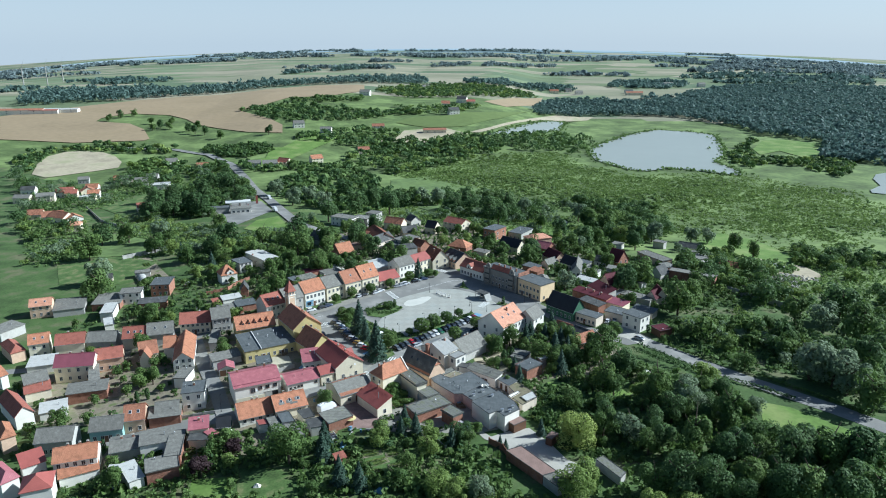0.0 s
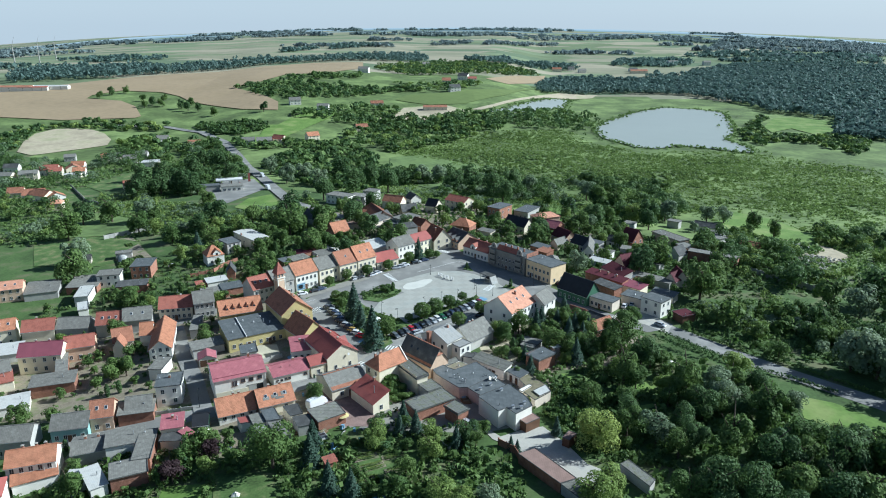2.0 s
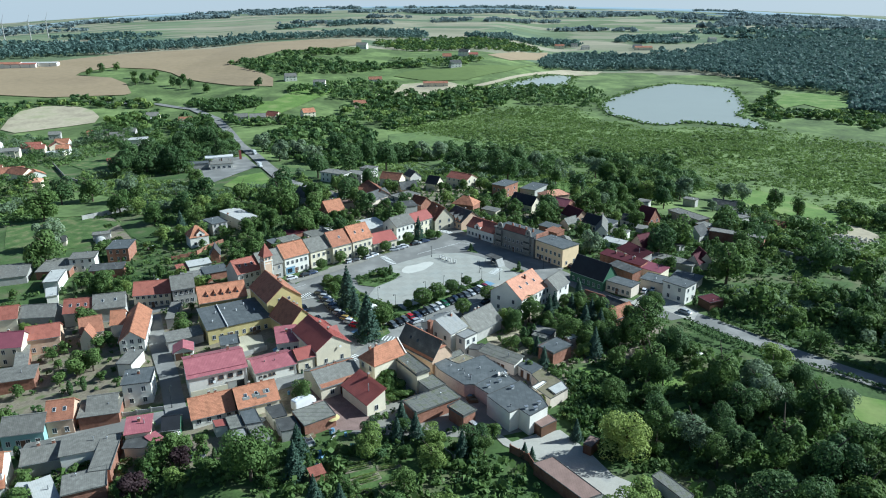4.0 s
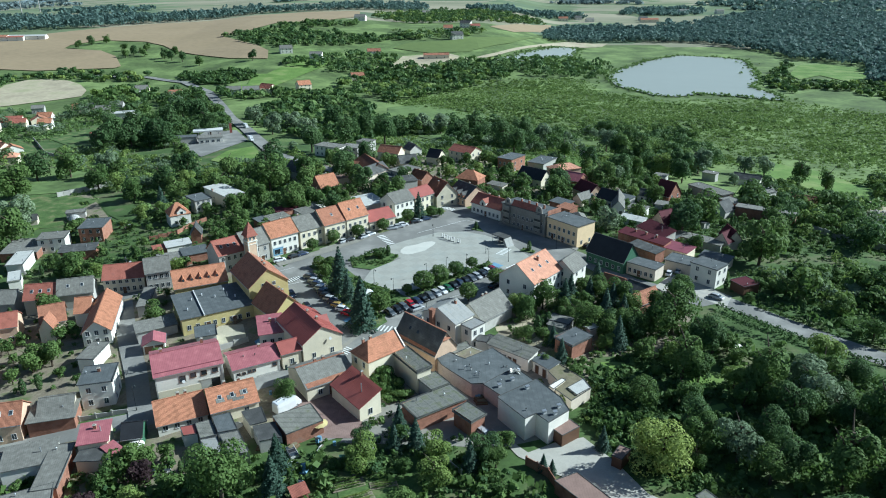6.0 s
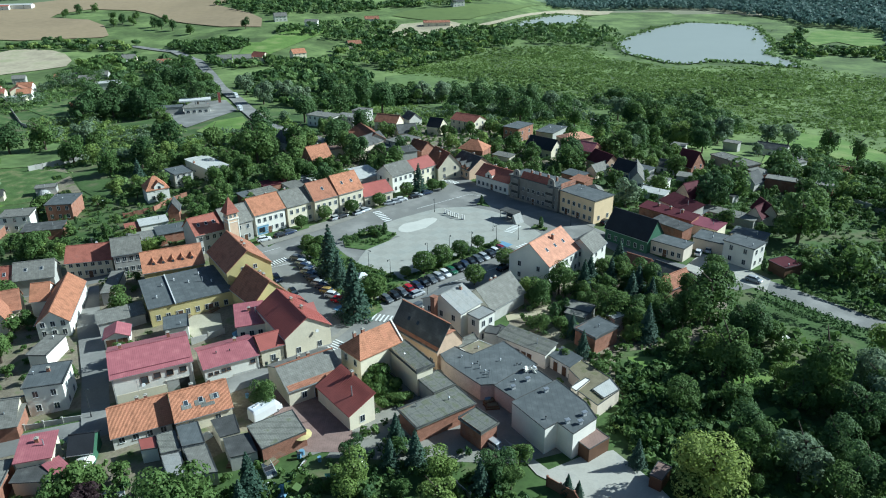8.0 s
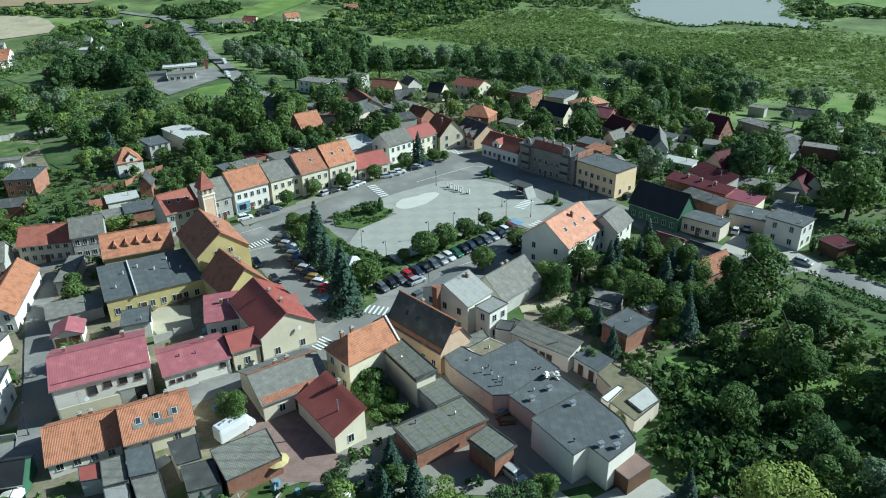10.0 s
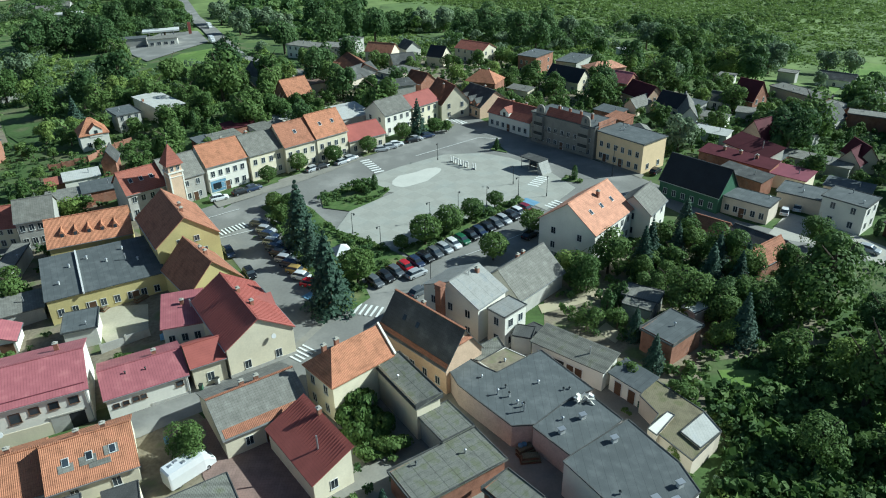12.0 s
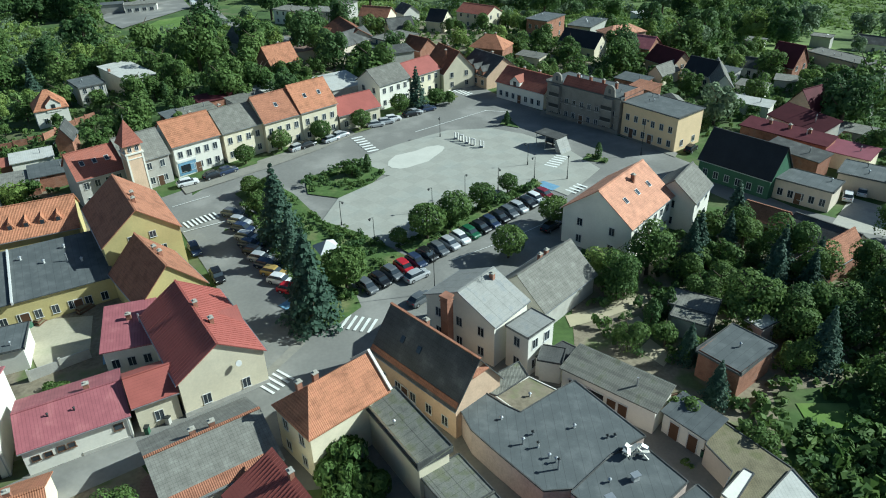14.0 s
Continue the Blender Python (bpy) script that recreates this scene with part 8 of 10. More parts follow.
tree("thuja", -84.9, 74.0, 1.2, 1)
tree("thuja", 22.9, -28.0, 0.8, 1)
tree("thuja", 19.7, -25.8, 0.9, 1)
tree("thuja", 16.1, -30.3, 0.9, 1)
tree("small", -30.1, 21.1, 0.9, 1)
tree("broad", 12.3, -23.3, 0.75, 1)
tree("broad", 48.2, -24.3, 0.9, 1)
tree("small", 28.3, -26.2, 1, 1)
tree("broad", -35.6, 100.8, 0.9, 1)
tree("broad", -65.8, 156.0, 1, 1)
tree("broad", -93.1, 103.5, 0.9, 1)
tree("small", -74.4, 52.7, 0.9, 1)
tree("dark", 78.5, 55.5, 0.85, 1)
tree("broad", 49.5, 50.6, 0.5, 1)
tree("small", 28.3, 109.6, 1, 1)
tree("broad", 25.3, 101.8, 0.6, 1)
tree("silver", 132.4, 133.8, 0.8, 1)
tree("broad", -45.8, 114.5, 0.8, 1)
tree("broad", -48.1, 94.6, 0.6, 1)
tree("small", -10.1, 63.6, 0.8, 1)
tree("silver", 74.3, -58.5, 0.9, 1)
tree("broad", -43.5, -61.9, 0.62, 1)
tree("broad", -77.2, -42.9, 0.6, 1)
tree("small", -141.3, 35.6, 0.9, 1)
tree("broad", -139.0, 25.7, 0.6, 1)
tree("dark", -109.4, -37.0, 0.5, 1)
tree("small", -111.0, -25.9, 1, 1)
tree("small", -109.4, -23.2, 1, 1)
tree("thuja", -103.8, -49.7, 1, 1)
tree("thuja", -106.6, -51.5, 1, 1)
tree("small", 14.3, -48.4, 1, 1)
tree("broad", 59.0, -10.5, 0.8, 1)
tree("light", 16.7, -63.8, 0.4, 1)
tree("broad", -48.6, -91.4, 1.36)
tree("spruce", -39.5, -91.2, 0.7)
tree("spruce", -39.9, -85.3, 0.7)
tree("purple", -65.4, -86.0, 0.99)
tree("purple", -71.3, -95.1, 1.2)
tree("small", -70.6, -83.9, 1.32)
tree("small", -73.5, -95.1, 1.14)
tree("spruce", -33.5, -102.0, 0.68)
tree("spruce", -28.2, -104.1, 0.64)
tree("small", -27.4, -98.7, 1.16)
tree("light", -9.1, -106.2, 1.03)
tree("light", -4.9, -108.9, 0.89)
tree("silver", 2.1, -107.3, 0.89)
tree("small", -19.1, -103.1, 1.5)
tree("small", -16.5, -96.6, 1.41)
tree("dark", -2.1, -82.6, 0.71)
tree("spruce", -18.2, -73.9, 0.56)
tree("spruce", -14.8, -78.1, 0.55)
tree("spruce", -18.9, -78.8, 0.48)
tree("dark", -25.6, -76.4, 0.44)
tree("spruce", -4.6, -84.7, 0.52)
tree("small", 2.2, -78.1, 1.01)
tree("broad", 0.3, -83.8, 0.55)
tree("spruce", 8.9, -85.0, 0.3)
tree("spruce", 10.4, -85.9, 0.26)
tree("broad", 49.0, -32.8, 1.59)
tree("weeping", 30.7, -85.4, 1.28)
tree("silver", 45.7, -82.8, 1.23)
tree("spruce", 21.2, -79.0, 0.42)
tree("spruce", 26.1, -15.1, 0.71)
tree("spruce", 36.7, -19.5, 0.67)
tree("spruce", 40.7, -22.1, 0.63)
tree("dark", 32.1, -32.5, 0.68)
tree("small", 31.9, -8.4, 1.34)
tree("dark", 38.0, -36.1, 0.65)
tree("birch", 44.5, -54.4, 1.29)
tree("dark", 55.8, -42.5, 0.97)
tree("small", 38.2, -45.3, 1.46)
tree("broad", 47.5, -56.3, 0.88)
tree("light", 54.5, -58.7, 1.0)
tree("birch", 59.1, -62.4, 1.47)
tree("silver", 69.1, -61.0, 1.3)
tree("broad", 32.6, -64.9, 0.85)
tree("small", 41.9, -65.2, 1.5)
tree("dark", 40.9, -74.5, 0.88)
tree("small", 54.2, -65.1, 1.42)
tree("broad", 59.5, -66.3, 0.84)
tree("dark", 61.0, -71.8, 0.98)
tree("dark", 52.4, -79.5, 0.85)
tree("dark", 53.6, -86.6, 0.94)
tree("broad", 49.1, -89.1, 0.91)
tree("small", 58.7, -48.9, 1.16)
tree("small", 37.9, -85.0, 0.91)
tree("small", 59.3, -42.4, 1.2)
tree("broad", 31.9, -35.2, 0.79)
tree("spruce", 33.5, -39.7, 0.69)
tree("light", 45.2, -49.4, 1.14)
tree("small", 20.3, -53.3, 1.03)
tree("spruce", 18.7, -45.4, 0.47)
tree("thuja", 17.9, -29.1, 1.2)
tree("thuja", 14.8, -31.9, 1.28)
tree("broad", 10.9, -35.6, 0.54)
tree("broad", 18.1, -17.7, 0.98)
tree("spruce", 24.0, -18.2, 0.73)
tree("spruce", 32.1, -11.7, 0.55)
tree("small", 29.5, -17.2, 1.35)
tree("spruce", 33.8, -24.5, 0.71)
tree("spruce", 38.1, -25.7, 0.64)
tree("small", 24.0, -23.1, 0.92)
tree("dark", 53.5, -40.2, 0.79)
tree("silver", 115.7, -45.1, 1.75)
tree("silver", 120.8, -50.3, 1.75)
tree("silver", 122.6, -55.6, 1.66)
tree("broad", 100.1, 26.0, 1.42)
tree("small", 97.2, -38.0, 1.5)
tree("light", 79.9, -47.8, 1.23)
tree("small", 100.7, -3.2, 1.5)
tree("small", 88.0, -11.1, 1.5)
tree("small", 97.4, -22.9, 1.5)
tree("small", 114.0, -13.2, 1.5)
tree("broad", 136.1, 5.9, 1.4)
tree("silver", 140.3, -7.5, 1.64)
tree("dark", 152.7, 3.9, 1.75)
tree("broad", 150.4, -15.3, 1.75)
tree("dark", 136.8, -41.9, 1.53)
tree("broad", 124.1, -66.6, 1.46)
tree("silver", 67.7, -66.4, 1.46)
tree("birch", 60.3, -91.5, 1.55)
tree("birch", 75.5, -76.4, 1.41)
tree("dark", 67.0, -97.7, 1.34)
tree("broad", 79.1, -90.7, 1.35)
tree("dark", 84.5, -97.7, 1.46)
tree("broad", 92.8, -98.6, 1.64)
tree("dark", 99.6, -102.0, 1.49)
tree("dark", 50.7, -109.4, 1.28)
tree("broad", 44.9, -108.6, 1.08)
tree("dark", 59.0, -111.2, 1.22)
tree("broad", 69.7, -105.5, 1.26)
tree("dark", 75.1, -111.6, 1.26)
tree("birch", 80.6, -113.7, 1.48)
tree("dark", 88.0, -115.1, 1.38)
tree("broad", 96.5, -113.4, 1.38)
tree("light", 24.3, -107.7, 1.24)
tree("light", 29.1, -105.0, 1.18)
tree("dark", -67.5, 229.5, 1.75)
tree("dark", -58.5, 257.5, 1.75)
tree("dark", -84.3, 296.6, 1.75)
tree("dark", -43.7, 228.5, 1.73)
tree("silver", -22.8, 279.3, 1.75)
tree("silver", -9.5, 277.2, 1.75)
tree("dark", 3.8, 238.6, 1.37)
tree("dark", 14.8, 247.6, 1.75)
tree("dark", 27.3, 219.9, 1.75)
tree("dark", 41.1, 237.4, 1.75)
tree("silver", 54.3, 242.6, 1.75)
tree("dark", 30.7, 186.1, 1.57)
tree("broad", 59.0, 187.0, 1.29)
tree("silver", 91.4, 226.7, 1.75)
tree("broad", 93.8, 201.9, 1.75)
tree("broad", 61.6, 108.3, 1.41)
tree("dark", 75.4, 128.5, 1.38)
tree("broad", 103.1, 193.8, 1.58)
tree("light", 101.8, 150.8, 1.66)
tree("silver", 125.4, 164.4, 1.75)
tree("dark", 109.2, 145.7, 1.48)
tree("silver", 152.0, 168.6, 1.29)
tree("silver", 162.0, 167.4, 1.3)
tree("birch", 169.0, 144.3, 1.38)
tree("birch", 173.3, 127.5, 1.24)
tree("broad", 85.3, 49.5, 1.56)
tree("broad", 90.7, 12.6, 1.62)
tree("broad", 124.5, 72.3, 0.89)
tree("silver", 49.5, 44.2, 1.2)
tree("broad", 38.1, 86.7, 1.24)
tree("small", 25.3, 96.6, 1.5)
tree("broad", -29.8, 74.4, 1.5)
tree("broad", -70.5, 115.5, 1.6)
tree("broad", -83.7, 101.2, 1.75)
tree("broad", -67.6, 68.1, 1.27)
tree("broad", -59.0, 74.6, 1.09)
tree("dark", -43.7, 100.1, 1.12)
tree("broad", -44.6, 66.3, 0.89)
tree("broad", -84.0, 81.2, 1.08)
tree("broad", -82.5, 45.5, 1.1)
tree("dark", -126.2, 121.7, 1.58)
tree("light", -110.0, 102.5, 1.54)
tree("dark", -131.8, 104.6, 1.33)
tree("broad", -104.0, 98.1, 1.21)
tree("light", -157.3, 118.8, 1.19)
tree("broad", -142.5, 99.7, 1.27)
tree("spruce", -123.5, 81.5, 0.81)
tree("broad", -169.2, 122.9, 1.39)
tree("silver", -174.9, 147.5, 1.75)
tree("dark", -217.0, 246.5, 1.75)
tree("dark", -212.7, 265.9, 1.75)
tree("dark", -208.1, 214.3, 1.69)
tree("dark", -184.2, 230.1, 1.75)
tree("dark", -191.9, 279.5, 1.75)
tree("dark", -181.9, 308.5, 1.75)
tree("dark", -199.7, 324.2, 1.75)
tree("broad", -169.8, 306.8, 1.75)
tree("dark", -157.1, 252.8, 1.57)
tree("silver", -118.7, 258.1, 1.75)
tree("silver", -108.6, 271.3, 1.75)
tree("silver", -93.4, 248.2, 1.75)
tree("silver", -138.5, 293.1, 1.75)
tree("broad", -200.9, 111.2, 1.75)
tree("broad", -165.9, 47.7, 1.71)
tree("silver", -176.2, 70.9, 1.71)
tree("broad", -195.4, 149.2, 1.68)
tree("dark", -208.8, 143.1, 1.46)
tree("dark", -88.4, 127.2, 1.6)
tree("broad", -67.6, 105.1, 1.3)
tree("broad", -92.9, 113.4, 1.3)
tree("broad", -66.5, 82.9, 1.2)
tree("dark", -81.6, 192.6, 1.5)
tree("broad", -108.5, 124.7, 1.4)
tree("broad", -149.1, 177.1, 1.3)
tree("dark", -174.3, 218.7, 1.5)
tree("dark", -196.4, 224.8, 1.6)
tree("dark", -231.9, 277.2, 1.5)
tree("broad", -168.8, 144.1, 1.2)
tree("light", -124.8, 114.5, 1.2)
tree("broad", -124.1, 98.5, 1.1)
tree("spruce", -149.4, 110.3, 0.7)
tree("broad", -91.8, 91.7, 1.1)
tree("broad", -114.2, 96.9, 1.0)
tree("small", -85.1, 59.2, 1.4)
tree("small", -100.2, 69.0, 1.2)
tree("small", -61.9, 67.6, 1.2)
tree("dark", -54.7, 119.2, 1.4)
tree("broad", -47.8, 110.2, 1.2)
tree("dark", -51.8, 67.2, 0.9)
tree("dark", -45.9, 145.4, 1.3)
tree("broad", 86.4, 142.7, 1.2)
tree("dark", 93.5, 202.7, 1.4)
tree("dark", 67.4, 162.3, 1.2)
tree("broad", 42.4, 110.0, 1.1)
tree("silver", 70.5, 119.3, 1.1)
tree("dark", 73.8, 36.3, 1.3)
tree("broad", 123.1, 94.3, 1.1)
tree("dark", 105.9, 131.7, 1.1)
tree("broad", 77.4, 80.5, 1.0)
tree("broad", -468.9, 726.3, 1.2)
tree("dark", -463.0, 751.1, 1.2)
tree("broad", -448.9, 764.0, 1.2)
tree("dark", -379.8, 679.4, 1.2)
tree("broad", -364.3, 671.9, 1.2)
tree("dark", -334.8, 657.2, 1.2)
tree("dark", -321.3, 643.0, 1.2)
tree("broad", -329.3, 678.9, 1.2)
tree("broad", -372.8, 701.8, 1.2)
tree("broad", -384.0, 664.9, 1.2)
tree("dark", -306.4, 635.0, 1.2)
tree("broad", -278.5, 608.8, 1.2)
tree("dark", -219.4, 611.0, 1.2)
tree("broad", -401.3, 705.9, 1.2)
car(-18.4, -14.7, -54.4, "red")
car(-16.6, -13.0, -52, "navy")
car(-14.9, -11.2, -49.6, "black")
car(-13.1, -9.5, -53.2, "grey")
car(-11.3, -7.8, -50.8, "silver")
car(-9.5, -6.0, -54.4, "white")
car(-7.8, -4.3, -52, "green")
car(-6.0, -2.6, -49.6, "black")
car(-4.2, -0.8, -53.2, "navy")
car(-2.5, 0.9, -50.8, "black")
car(-0.7, 2.7, -54.4, "grey")
car(1.1, 4.4, -52, "silver")
car(2.9, 6.1, -49.6, "black")
car(4.6, 7.9, -53.2, "white")
car(6.4, 9.6, -50.8, "maroon")
car(-20.2, -16.4, -50, "grey")
car(-21.9, -18.2, -50, "black")
car(-23.7, -19.9, -50, "grey")
car(-49.8, 4.9, -22, "grey")
car(-47.8, 1.8, -22, "silver")
car(-46.6, -0.8, -22, "navy")
car(-45.2, -3.8, -22, "silver")
car(-44.0, -6.5, -22, "navy")
car(-42.7, -8.8, -22, "black")
car(-41.3, -11.0, -22, "silver")
car(-39.9, -13.1, -22, "navy")
car(-38.4, -15.3, -22, "gold")
car(-36.9, -17.6, -22, "white")
car(-34.9, -20.3, -22, "red")
car(-52.9, -7.5, -60, "navy")
car(-46.9, -15.9, -60, "black")
car(-62.2, 19.0, 30, "white")
car(-58.0, 22.1, 42, "black")
car(-55.7, 24.1, 42, "navy")
car(-43.4, 35.7, 45, "silver")
car(-41.6, 37.2, 45, "black")
car(-36.8, 40.2, 45, "silver")
car(-35.0, 42.5, 45, "silver")
car(-27.5, 48.9, 20, "silver")
car(-25.3, 50.6, 20, "silver")
car(-23.8, 52.5, 20, "white")
car(-19.4, 55.7, 30, "black")
car(-18.6, 56.5, 30, "silver")
car(-15.4, 59.1, 30, "navy")
car(-16.4, -17.3, 40, "silver")
car(5.9, -3.0, 45, "black")
car(60.2, 5.5, 60, "white")
car(39.7, 29.3, 50, "black")
car(-15.7, -23.5, 45, "grey")
car(-6.1, 226.5, -40, "white")
car(60.6, 64.7, -20, "silver")
car(63.6, 61.2, -20, "white")
car(62.4, 51.4, -10, "white")
car(68.2, -11.8, -45, "silver")
car(63.7, 7.3, 60, "white")
car(-1.3, -74.2, -50, "silver")
car(-108.5, -73.3, 10, "black")
car(-141.1, 61.9, 10, "white")
car(-93.9, -97.3, 20, "silver")
car(-129.2, 63.2, 60, "white")
van(-125.5, 230.2, -60, "white")
van(-141.6, 279.9, -60, "white")
street_lamp(-29.8, 0.3, 4.6)
street_lamp(-23.6, -6.0, 4.6)
street_lamp(-14.1, 4.7, 4.6)
street_lamp(-8.1, 9.6, 4.6)
street_lamp(-1.8, 12.6, 4.6)
street_lamp(5.6, 17.3, 4.6)
street_lamp(11.9, 16.9, 4.6)
street_lamp(-12.5, 41.1, 4.6)
street_lamp(5.1, 24.2, 4.6)
street_lamp(29.0, 27.9, 7.5)
street_lamp(-13.7, -21.4, 7.5)
street_lamp(-98.1, 69.6, 7.5)
street_lamp(-76.0, -61.7, 6)
street_lamp(-40.8, -37.1, 6)
clock_tower(-69.8, 15.2, 42)
bus_shelter(11.1, 33.2, -48)
market_tent(-30.5, -11.4)
tall_chimney(-12.0, -35.5, 9.0)
letter_block(-8.9, 39.5, -35, 0)
letter_block(-7.8, 38.1, -35, 1)
letter_block(-6.6, 36.7, -35, 2)
letter_block(-5.4, 35.6, -35, 3)
letter_block(-3.6, 34.2, -35, 4)
crossing((-57.3, 1.9), (-53.0, 5.4), 8, 2.6)
crossing((-26.0, -27.9), (-22.2, -29.1), 5, 3.2)
crossing((-34.2, -41.3), (-32.3, -38.8), 5, 3.0)
crossing((-31.2, 41.8), (-27.0, 33.9), 7, 2.6)
crossing((9.7, 23.3), (12.7, 28.1), 6, 2.8)
crossing((-9.1, 75.1), (-4.8, 70.9), 7, 2.6)
crossing((11.7, 11.3), (14.2, 13.7), 4, 2.4)
road_line([(-18.2, 44.4), (-1.2, 57.8), (4.9, 56.1)], 0.2, WHITEPAINT)
road_line([(-62.2, 9.3), (-56.3, 13.5)], 0.15, WHITEPAINT)
road_line([(-57.0, -0.6), (-50.6, 2.9)], 0.15, WHITEPAINT)
road_line([(-35.3, -22.7), (-32.0, -25.3)], 2.6, BLUEPAINT)
road_line([(6.4, 15.4), (9.2, 12.7)], 2.4, BLUEPAINT)
crossing((-36.7, -43.2), (-34.1, -46.2), 5, 1.1)
road_line([(9.2, 2.3), (-1.5, -6.2), (-11.0, -12.4)], 0.12, WHITEPAINT)
brick_fence([(-115.5, 47.0), (-106.9, 51.5), (-104.7, 58.2), (-100.1, 64.8)], 1.6)
wall_fence([(122.6, 53.3), (129.9, 38.2), (137.2, 28.3), (144.4, 16.2)], 2.4)
hedge([(87.2, -44.1), (95.5, -50.2), (104.2, -58.9)], 1.6)
hedge([(65.9, -17.5), (74.2, -29.7), (83.6, -42.2)], 2.4)
hedge([(77.4, -17.6), (87.0, -29.8), (98.4, -40.5), (117.0, -61.2), (122.4, -70.1)], 1.4)
wall_fence([(-277.3, 262.8), (-241.7, 211.3), (-211.2, 184.8)], 1.8)
wall_fence([(-183.1, 112.5), (-167.5, 128.8)], 2.5)
hedge([(19.8, -51.3), (26.7, -61.2), (31.4, -67.8)], 1.4)
wall_fence([(-64.8, -37.8), (-58.6, -33.7)], 1.6)
wall_fence([(-87.4, -64.1), (-77.6, -62.1)], 1.2)
wall_fence([(-6.2, -85.8), (-12.3, -78.0)], 1.2)
brick_fence([(6.0, -83.2), (9.6, -86.6), (10.6, -90)], 2.0)
hedge([(-30.1, -1.7), (-25.8, -5.9), (-23.4, -6.9)], 1.2)
hedge([(-34.4, 1.6), (-29.7, -4.7)], 1.4)
hedge([(-20.1, -8.0), (-11.7, -0.7), (6.0, 16.2)], 0.9)
hedge([(-38.3, 19.0), (-28.6, 24.4)], 0.8)
hedge([(-31.5, -28.3), (-27.2, -25.8)], 0.8)
hedge([(-27.6, -22.3), (-23.7, -20.2)], 1)
hedge([(-49.2, 9.7), (-41.0, -5.1), (-33.6, -20.5)], 1.3)
poly_tunnel(-157.1, 75.8, -60)
rubble_heap(149.6, 63.3)
rubble_heap(155.0, 74.6)
rubble_heap(155.3, 65.3)
rubble_heap(168.7, 79.9)
rubble_heap(145.2, 63.3)
petrol_canopy(-154.2, 239.6, 18)
garden_parasol(-69.8, -76.6, WHITE)
# yellow parasol shape stands in for a round pool-like thing
garden_parasol(-34.3, -72.5, YELLOW)
camper_van(-42.7, -64.0, 48)
wind_turbine(-942.3, 1449.4)
wind_turbine(-885.0, 1252.9)
wind_turbine(-997.8, 1628.2)
wood_pile(-69.9, -24.6, 75)
wood_pile(-64.6, -22.5, 60)
wood_pile(-1.2, -62.8, 5)
wood_pile(-1.7, -61.4, 28)
wood_pile(14.3, -44.1, 20)
wood_pile(-38.8, -77.5, 60)
wood_pile(-44.8, -77.2, 5)
covered_heap(-35.6, -83.6, 80, BLUEPAINT, "blue tarpaulin over garden things")
covered_heap(-43.2, -61.8, 50, WHITE, "white tarpaulin over a heap")
covered_heap(-24.5, -77.8, 15, WHITE, "pale sheet over garden things")
covered_heap(-52.2, -69.8, 45, WHITE, "white sheet in a back yard")
covered_heap(-57.4, -22.8, 55, ROOF_ORANGE, "orange skip cover in the courtyard")
covered_heap(-55.5, -34.0, 25, BLUEPAINT, "blue tarpaulin in the courtyard")
covered_heap(-70.9, -25.0, 60, GREENWALL, "green covered table in the courtyard")
vegetable_bed(-26.8, -88.2, 20, 4, 6)
vegetable_bed(-23.9, -84.9, 20, 3, 5)
vegetable_bed(-25.1, -92.3, 25, 4, 7)
vegetable_bed(-20.4, -88.2, 15, 3, 5)
vegetable_bed(-25.9, -97.2, 15, 4, 6)
vegetable_bed(-18.8, -93.3, 20, 3, 6)
cold_frame(-38.7, -79.0, -60, 3.4, 1.6)
cold_frame(-35.6, -88.0, -60, 2.4, 1.4)
cold_frame(-62.7, -82.7, 30, 3.2, 2.0)
covered_heap(-34.7, -82.6, 30, BLUEPAINT, "blue tarpaulin in the garden")
covered_heap(-35.1, -91.5, 70, ROOF_ORANGE, "orange sheet over garden things")
plank_stack(-38.1, -82.4, 40)
plank_stack(-33.4, -87.0, -30)
rowing_boat(-27.5, -81.5, -30)
covered_heap(-25.2, -78.1, 10, WHITE, "pale sheet over garden furniture")
plank_stack(-33.4, -78.0, 80)
rain_barrel(-30.8, -76.8)
rain_barrel(-34.1, -75.1)
waste_bin(-34.3, -76.0, BLUEPAINT)
covered_heap(-22.7, -104.0, 60, BLUEPAINT, "blue-grey tarpaulin in the garden", 1.8)
covered_heap(-54.9, -101.0, 0, WHITE, "white sheet on the lawn", 1.0)
plank_stack(30.7, -98.4, 20)
vegetable_bed(-151.7, 79.7, -55, 6, 9)
vegetable_bed(-143.4, 69.3, -55, 5, 7)
vegetable_bed(-165.3, 100.8, -55, 5, 8)
covered_heap(26.9, -71.5, 20, WHITE, "white sheet in the scrub", 1.2)
covered_heap(63.1, -39.0, 20, WHITE, "small white garden canopy", 1.4)
rain_barrel(-1.7, -60.9)
rain_barrel(-2.2, -61.1)
rain_barrel(-47.5, -58.4)
rain_barrel(-33.9, -75.1)
bench(-14.6, -4.5, 45)
waste_bin(-46.1, -48.1, GREENWALL)
waste_bin(-44.2, -46.7, GREYWALL)
waste_bin(1.3, -39.6, GREENWALL)
waste_bin(1.6, -40.0, BLUEPAINT)
waste_bin(9.5, -47.2, GREENWALL)
waste_bin(12.3, -49.9, BLUEPAINT)
waste_bin(14.6, -53.5, GREENWALL)
waste_bin(-51.8, -75.0, GREENWALL)


# ---- special parts of houses ----
def on_house(name_label, fn):
    """Runs fn on the house whose label is given."""
    for ob in scene.collection.objects:
        if ob.parent is None and ob.get("label") == name_label:
            fn(ob)
            return


